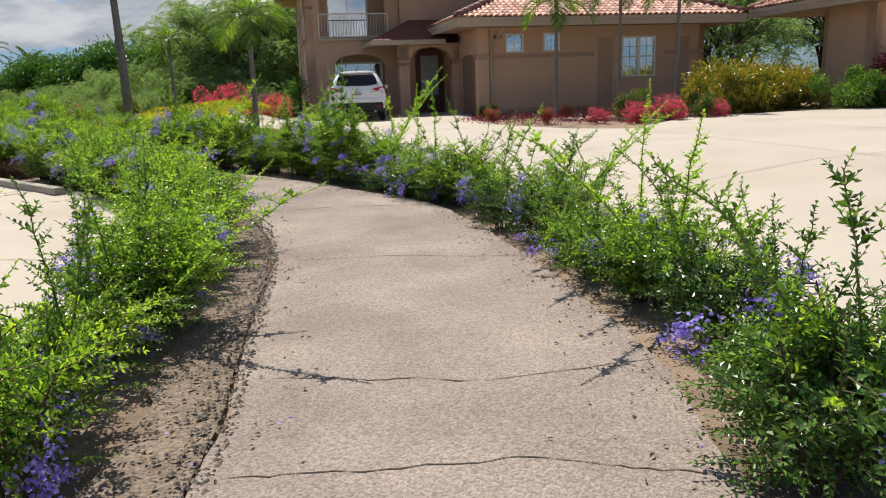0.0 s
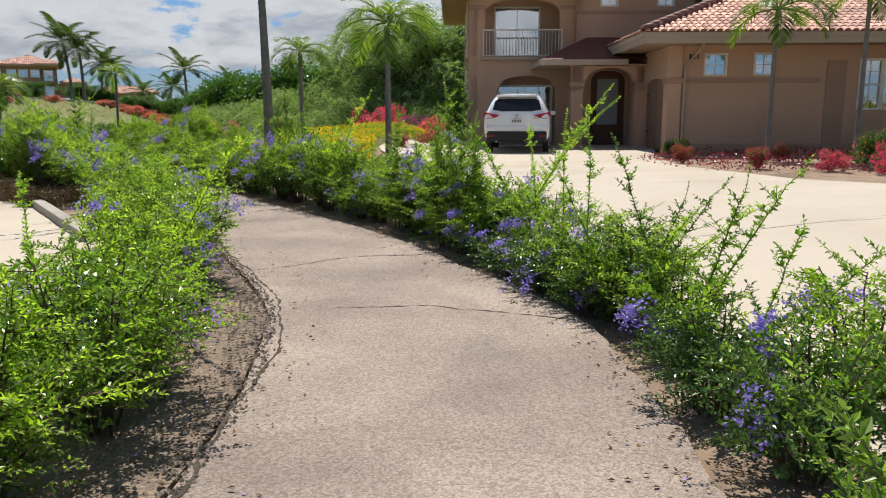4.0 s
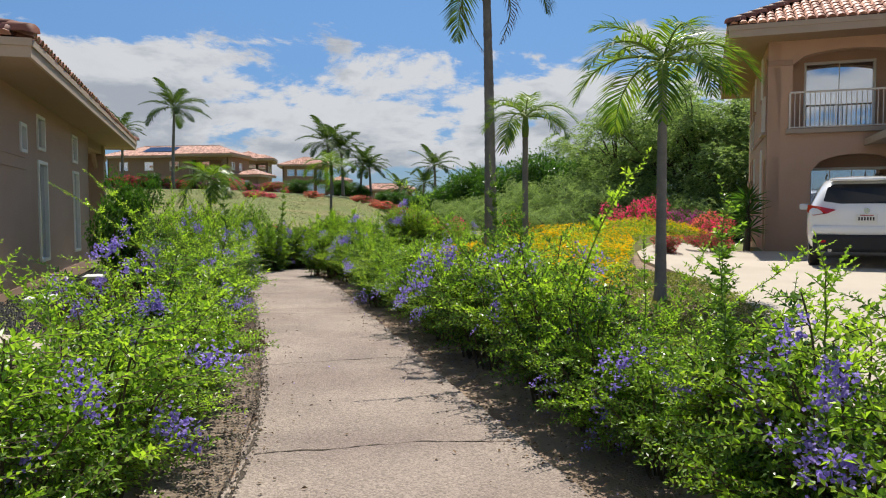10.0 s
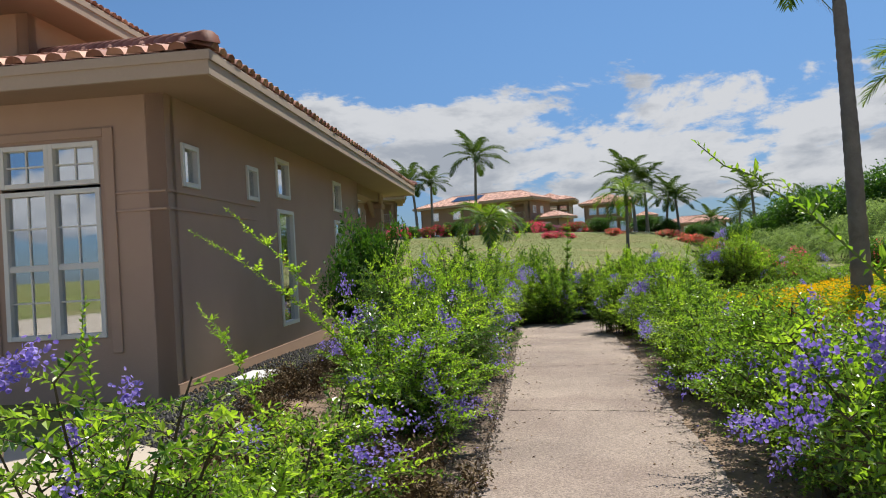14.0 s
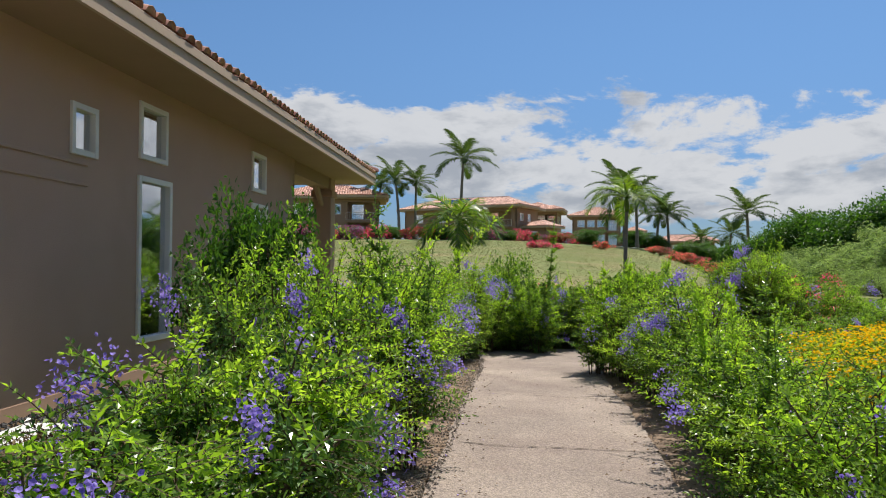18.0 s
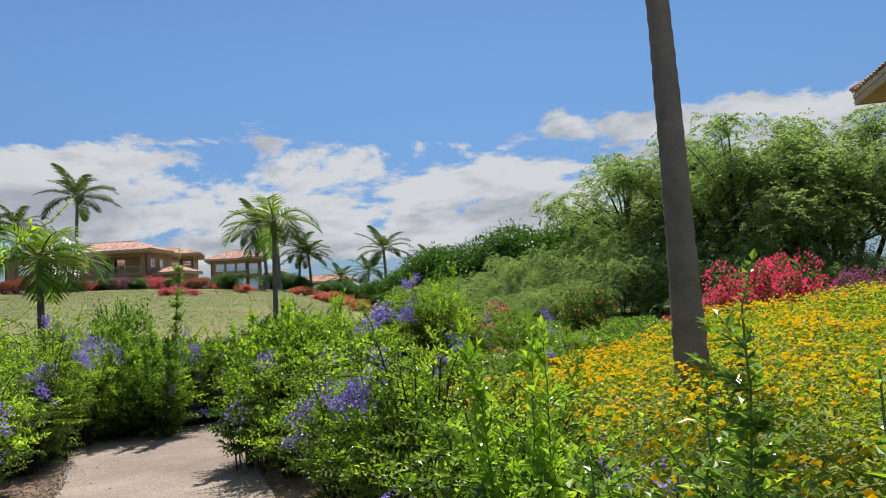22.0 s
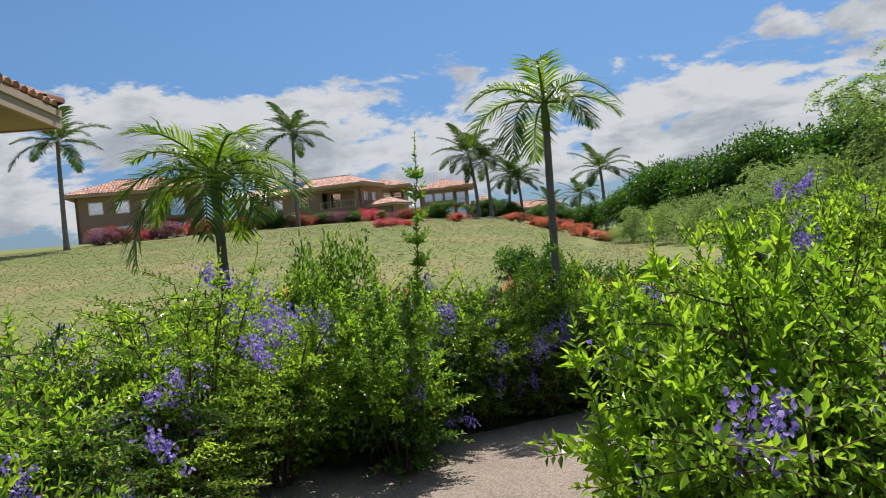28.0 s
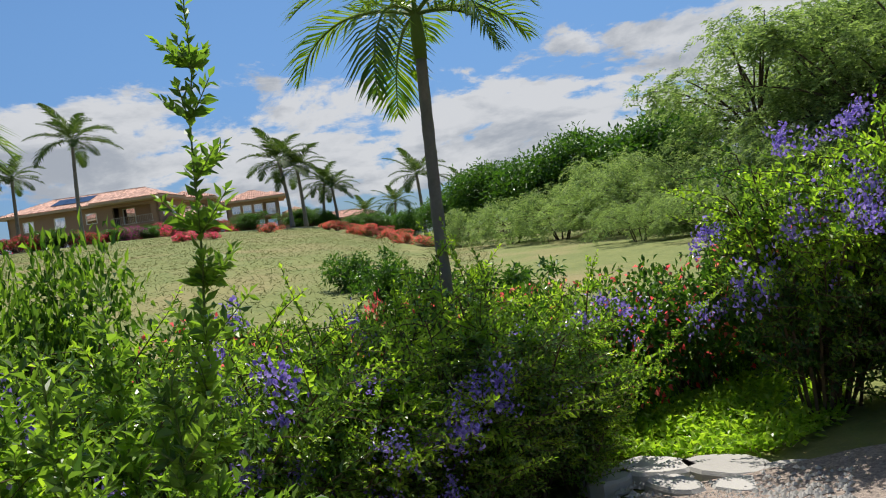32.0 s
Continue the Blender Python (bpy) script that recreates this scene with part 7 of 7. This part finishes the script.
def debris():
    rs = np.random.RandomState(92)
    line = resample(LEFT_C, 0.3)
    m = 9000
    k = rs.randint(32, len(line) - 2, m)
    t = unit(np.gradient(line, axis=0))[k]
    nrm = np.stack([-t[:, 1], t[:, 0]], 1)
    p = line[k] + nrm * (np.abs(rs.randn(m)) * 0.16 - 0.06)[:, None] + t * rs.uniform(-0.16, 0.16, (m, 1))
    c = np.column_stack([p, ground_z(p[:, 0], p[:, 1]) + 0.001])
    s = (rs.uniform(0.25, 1.0, m) ** 2 * 0.018 + 0.003)[:, None]
    V = np.stack([c + s * rs.uniform(0.6, 1.1, (m, 1)) * np.array([[math.cos(j * 1.57), math.sin(j * 1.57), 0]]) for j in range(4)] + [c + s * np.array([[0.1, 0, 0.7]])], 1).reshape(-1, 3)
    i = np.arange(m)[:, None] * 5
    F = np.concatenate([i + np.array([[j, (j + 1) % 4, 4]]) for j in range(4)])
    tagged(part_of("loose_gravel", mesh_of("loose_gravel", V, F, debris_mat)), "loose dark grit along the path edge", "gravel", kind="stuff")


debris()


def gravel_strip():
    rs = np.random.RandomState(95)
    m = 9000
    lw, lu = rs.uniform(3.27, 4.45, m), rs.uniform(17.0, 30.5, m)
    p = lw[:, None] * W2 + lu[:, None] * U2
    c = np.column_stack([p, ground_z(p[:, 0], p[:, 1]) + 0.004])
    s = rs.uniform(0.014, 0.032, m)[:, None]
    V = np.stack([c + s * rs.uniform(0.6, 1.1, (m, 1)) * np.array([[math.cos(k * 1.57), math.sin(k * 1.57), 0]]) for k in range(4)] + [c + s * np.array([[0.1, 0, 0.75]]), c - s * np.array([[0, 0, 0.5]])], 1).reshape(-1, 3)
    i = np.arange(m)[:, None] * 6
    F = np.concatenate([i + np.array([[k, (k + 1) % 4, 4]]) for k in range(4)] + [i + np.array([[(k + 1) % 4, k, 5]]) for k in range(4)])
    tagged(part_of("gravel_strip", mesh_of("gravel_strip", V, F, gravel_mat)), "dark lava gravel along the brown wall", "gravel", kind="stuff")


gravel_strip()


def end_stones():
    """Flat grey stones and grit where the path meets the creeping plants."""
    rs = np.random.RandomState(97)
    pad = thing("stone_edging", "pale grey flat stones set in grit at the path end", "paving", pose(-16.05, 27.72, gz(-16.05, 27.72) - 0.045))
    for x, y, w, d, a in ((-0.30, 0.06, 0.26, 0.17, 10), (0.10, 0.12, 0.28, 0.19, -6), (0.48, 0.10, 0.20, 0.15, 20), (-0.12, -0.20, 0.20, 0.12, -18), (0.26, -0.16, 0.22, 0.12, 8), (0.62, -0.10, 0.15, 0.11, 0), (-0.52, -0.14, 0.16, 0.12, 30)):
        bm = bmesh.new()
        ring = [(w * math.cos(k * math.pi / 5) * rs.uniform(0.85, 1.1), d * math.sin(k * math.pi / 5) * rs.uniform(0.85, 1.1)) for k in range(10)]
        lo, mid, hi = [[bm.verts.new((p * f, q * f, z)) for p, q in ring] for f, z in ((1.0, -0.02), (1.0, 0.055), (0.90, 0.075))]
        for k in range(10):
            bm.faces.new((lo[k], lo[(k + 1) % 10], mid[(k + 1) % 10], mid[k])), bm.faces.new((mid[k], mid[(k + 1) % 10], hi[(k + 1) % 10], hi[k]))
        bm.faces.new(hi)
        part("flat_stone", bm, stone_grey, pad).matrix_basis = pose(x, y, 0, 0, 0, a)
    m = 900
    p = np.column_stack([rs.uniform(-16.5, -15.3, m), 27.35 + rs.randn(m) * 0.16])
    c = np.column_stack([p, ground_z(p[:, 0], p[:, 1]) + 0.004])
    s = rs.uniform(0.008, 0.024, m)[:, None]
    V = np.stack([c + s * rs.uniform(0.6, 1.1, (m, 1)) * np.array([[math.cos(k * 1.57), math.sin(k * 1.57), 0]]) for k in range(4)] + [c + s * np.array([[0.1, 0, 0.75]])], 1).reshape(-1, 3)
    i = np.arange(m)[:, None] * 5
    F = np.concatenate([i + np.array([[k, (k + 1) % 4, 4]]) for k in range(4)])
    tagged(part_of("grit", mesh_of("grit", V, F, stone_grey)), "grey grit at the path end", "gravel", kind="stuff")


end_stones()

# kerb between the drive and the planting
def kerb(p, q):
    L = float(np.linalg.norm(np.array(q) - np.array(p)))
    n = max(1, int(L / 1.2))
    for i in range(n):
        ob = part("kerb_stone", box(i * L / n + 0.006, (i + 1) * L / n - 0.006, 0, 0.16, 0, 0.15, 0.015), kerb_mat)
        ob.matrix_basis = wall_matrix(p, q) @ pose(0, 0, gz(*p) - 0.02)
        tagged(ob, "weathered grey concrete kerb piece", "kerb", "kerb stones", "structure")


kerb((-5.75, 11.35), (-9.1, 14.3))
# two white slabs imitate sunlit patches on the gravel by the brown wall
tagged(part("splash_block", box(-0.2, 0.2, -0.35, 0.35, 0, 0.08, 0.02), plate_white), "white slab standing in for a sunlit patch of gravel", "splash block").matrix_basis = pose(*(3.75 * W2 + 20.4 * U2), gz(*(3.75 * W2 + 20.4 * U2)), 0, 0, 49.8)
tagged(part("splash_block", box(-0.2, 0.2, -0.35, 0.35, 0, 0.08, 0.02), plate_white), "white slab standing in for a sunlit patch of gravel", "splash block").matrix_basis = pose(*(3.75 * W2 + 26.0 * U2), gz(*(3.75 * W2 + 26.0 * U2)), 0, 0, 49.8)


# ---------------------------------------------------------------- the parked car
def car():
    """A white five-door crossover, seen from behind; x to its right, y ahead, the tail at y = 0."""
    z0 = 0.40
    C = thing("parked_car", "white crossover car parked on the pale driveway", "car", M_A @ pose(2.78, 24.3, z0, 0, 0, -7))
    half = 0.91
    # sections from tail to nose: y, belt height, roof height, half width low, half width at roof, floor
    secs = [(0.00, 0.98, 1.02, 0.78, 0.66, 0.42), (0.05, 1.05, 1.14, 0.87, 0.68, 0.34), (0.18, 1.08, 1.40, 0.915, 0.66, 0.30), (0.40, 1.08, 1.57, 0.93, 0.64, 0.27), (0.9, 1.06, 1.64, 0.93, 0.64, 0.25),
            (1.7, 1.01, 1.66, 0.915, 0.63, 0.24), (2.5, 0.99, 1.62, 0.915, 0.62, 0.24), (3.0, 0.98, 1.42, 0.915, 0.60, 0.24), (3.5, 0.97, 1.06, 0.91, 0.62, 0.25), (4.1, 0.90, 0.95, 0.88, 0.60, 0.27), (4.42, 0.74, 0.78, 0.78, 0.55, 0.32), (4.5, 0.60, 0.62, 0.66, 0.5, 0.40)]
    bm = bmesh.new()
    rings = []
    for y, belt, roof, w, wr, fl in secs:
        prof = [(0, fl), (w * 0.75, fl), (w * 0.97, fl + 0.10), (w, (fl + belt) / 2), (w * 0.985, belt - 0.05), (w * 0.94, belt), (wr + (w * 0.94 - wr) * 0.45, belt + (roof - belt) * 0.6), (wr, roof - 0.05 * min(1, (roof - belt) * 5)), (wr * 0.75, roof), (0, roof + 0.012)]
        full = [(x, z) for x, z in prof] + [(-x, z) for x, z in prof[-2:0:-1]]
        rings.append([bm.verts.new((x, y, z)) for x, z in full])
    n = len(rings[0])
    for q, r in zip(rings, rings[1:]):
        for k in range(n):
            bm.faces.new((q[k], q[(k + 1) % n], r[(k + 1) % n], r[k]))
    bm.faces.new(rings[0]), bm.faces.new(rings[-1][::-1])
    bmesh.ops.recalc_face_normals(bm, faces=bm.faces)
    body = part("body", bm, car_paint, C, "glossy white painted body", True)
    sub = body.modifiers.new("round", "SUBSURF")
    sub.levels = sub.render_levels = 2
    # tail glass lies on the slope of the hatch
    bm = bmesh.new()
    pts = [(-0.66, 0.115, 1.17), (-0.40, 0.09, 1.12), (0.40, 0.09, 1.12), (0.66, 0.115, 1.17), (0.60, 0.25, 1.40), (0.50, 0.30, 1.46), (-0.50, 0.30, 1.46), (-0.60, 0.25, 1.40)]
    lo = [bm.verts.new(Vector(p) + Vector((0, -0.05, 0.02))) for p in pts]
    hi = [bm.verts.new(Vector(p) + Vector((0, 0.04, -0.03))) for p in pts]
    bm.faces.new(lo)
    for k in range(8):
        bm.faces.new((lo[k], lo[(k + 1) % 8], hi[(k + 1) % 8], hi[k]))
    bmesh.ops.recalc_face_normals(bm, faces=bm.faces)
    part("rear_window", bm, car_glass, C, "dark tinted rear window")
    part("spoiler", box(-0.56, 0.56, 0.14, 0.44, 1.53, 1.575, 0.018), car_paint, C)
    part("wiper", add_tube(bmesh.new(), [(0.02, 0.085, 1.12), (0.30, 0.10, 1.15)], 0.011, 6), plastic_black, C)
    part("bumper", box(-0.82, 0.82, -0.05, 0.20, 0.30, 0.60, 0.05), plastic_black, C, "black lower bumper")
    part("bumper_cover", box(-0.85, 0.85, -0.03, 0.22, 0.605, 0.76, 0.05), car_paint, C)
    part("number_plate", box(-0.16, 0.16, -0.022, -0.004, 0.80, 0.955, 0.006), plate_white, C, "white number plate with dark characters")
    for i in range(6):
        part("plate_mark", box(-0.125 + 0.043 * i, -0.10 + 0.043 * i, -0.0255, -0.0225, 0.845, 0.905), ink_dark, C)
    part("plate_mark", box(-0.10, 0.10, -0.0255, -0.0225, 0.925, 0.94), ink_red, C)
    part("badge", add_tube(bmesh.new(), [(0, -0.02, 1.015), (0, 0.0, 1.015)], 0.045, 12), chrome, C)
    part("model_mark", box(0.40, 0.58, -0.012, 0.01, 0.93, 0.955), chrome, C)
    for sg in (-1, 1):
        bm = bmesh.new()
        pr = [(0.46, -0.012, 1.03), (0.74, 0.015, 1.09), (0.905, 0.20, 1.12), (0.92, 0.24, 1.0), (0.82, 0.03, 0.93), (0.60, -0.012, 0.965)]
        f = [bm.verts.new((sg * x, y - 0.018, z)) for x, y, z in pr]
        g_ = [bm.verts.new((sg * x * 0.97, y + 0.09, z)) for x, y, z in pr]
        bm.faces.new(f)
        for k in range(6):
            bm.faces.new((f[k], f[(k + 1) % 6], g_[(k + 1) % 6], g_[k]))
        bmesh.ops.recalc_face_normals(bm, faces=bm.faces)
        part("tail_light", bm, lamp_red, C, "red tail light")
        part("reflector", box(sg * 0.70 - 0.09, sg * 0.70 + 0.09, -0.052, -0.03, 0.46, 0.50, 0.006), lamp_red, C)
        part("exhaust", add_tube(bmesh.new(), [(sg * 0.55, -0.05, 0.33), (sg * 0.55, 0.2, 0.33)], 0.035, 10), chrome, C)
        part("mirror", box(sg * 0.99 - 0.09, sg * 0.99 + 0.09, 2.75, 2.87, 1.03, 1.16, 0.03), car_paint, C, "white door mirror")
        part("roof_rail", add_tube(bmesh.new(), [(sg * 0.60, 0.7, 1.66), (sg * 0.60, 1.0, 1.69), (sg * 0.60, 2.2, 1.69), (sg * 0.60, 2.5, 1.655)], 0.016, 6), metal_dark, C)
        bm = bmesh.new()
        for ya, yb in ((0.60, 1.35), (1.40, 2.05), (2.10, 2.95)):
            v = [bm.verts.new((sg * (0.905 if z < 1.2 else 0.70), y, z)) for y, z in ((ya, 1.07), (yb, 1.06), (min(yb, 2.6) - 0.05, 1.50), (ya + 0.08, 1.50))]
            bm.faces.new(v)
        ext = bmesh.ops.solidify(bm, geom=bm.faces[:], thickness=0.02)
        part("side_windows", bm, car_glass, C)
        for y in (0.85, 3.60):
            w = part("wheel", add_tube(bmesh.new(), [(sg * 0.70, y, 0.34), (sg * 0.72, y, 0.34), (sg * 0.86, y, 0.34), (sg * 0.885, y, 0.34)], [0.30, 0.345, 0.345, 0.30], 24), tyre_mat, C, "black tyre on an alloy wheel", False)
            part("rim", add_tube(bmesh.new(), [(sg * 0.86, y, 0.34), (sg * 0.893, y, 0.34)], [0.235, 0.215], 20), alloy_mat, w)
            part("hub", add_tube(bmesh.new(), [(sg * 0.88, y, 0.34), (sg * 0.905, y, 0.34)], [0.06, 0.05], 10), plastic_black, w)
    part("antenna", add_tube(bmesh.new(), [(0.0, 0.75, 1.64), (0.0, 0.62, 1.72)], [0.02, 0.004], 6), plastic_black, C)
    return C


car()

# sources that found no place go
for o in [o for o in scene.objects if o.parent is None and o.location.z < -20]:
    for c in (*o.children_recursive, o):
        bpy.data.objects.remove(c)
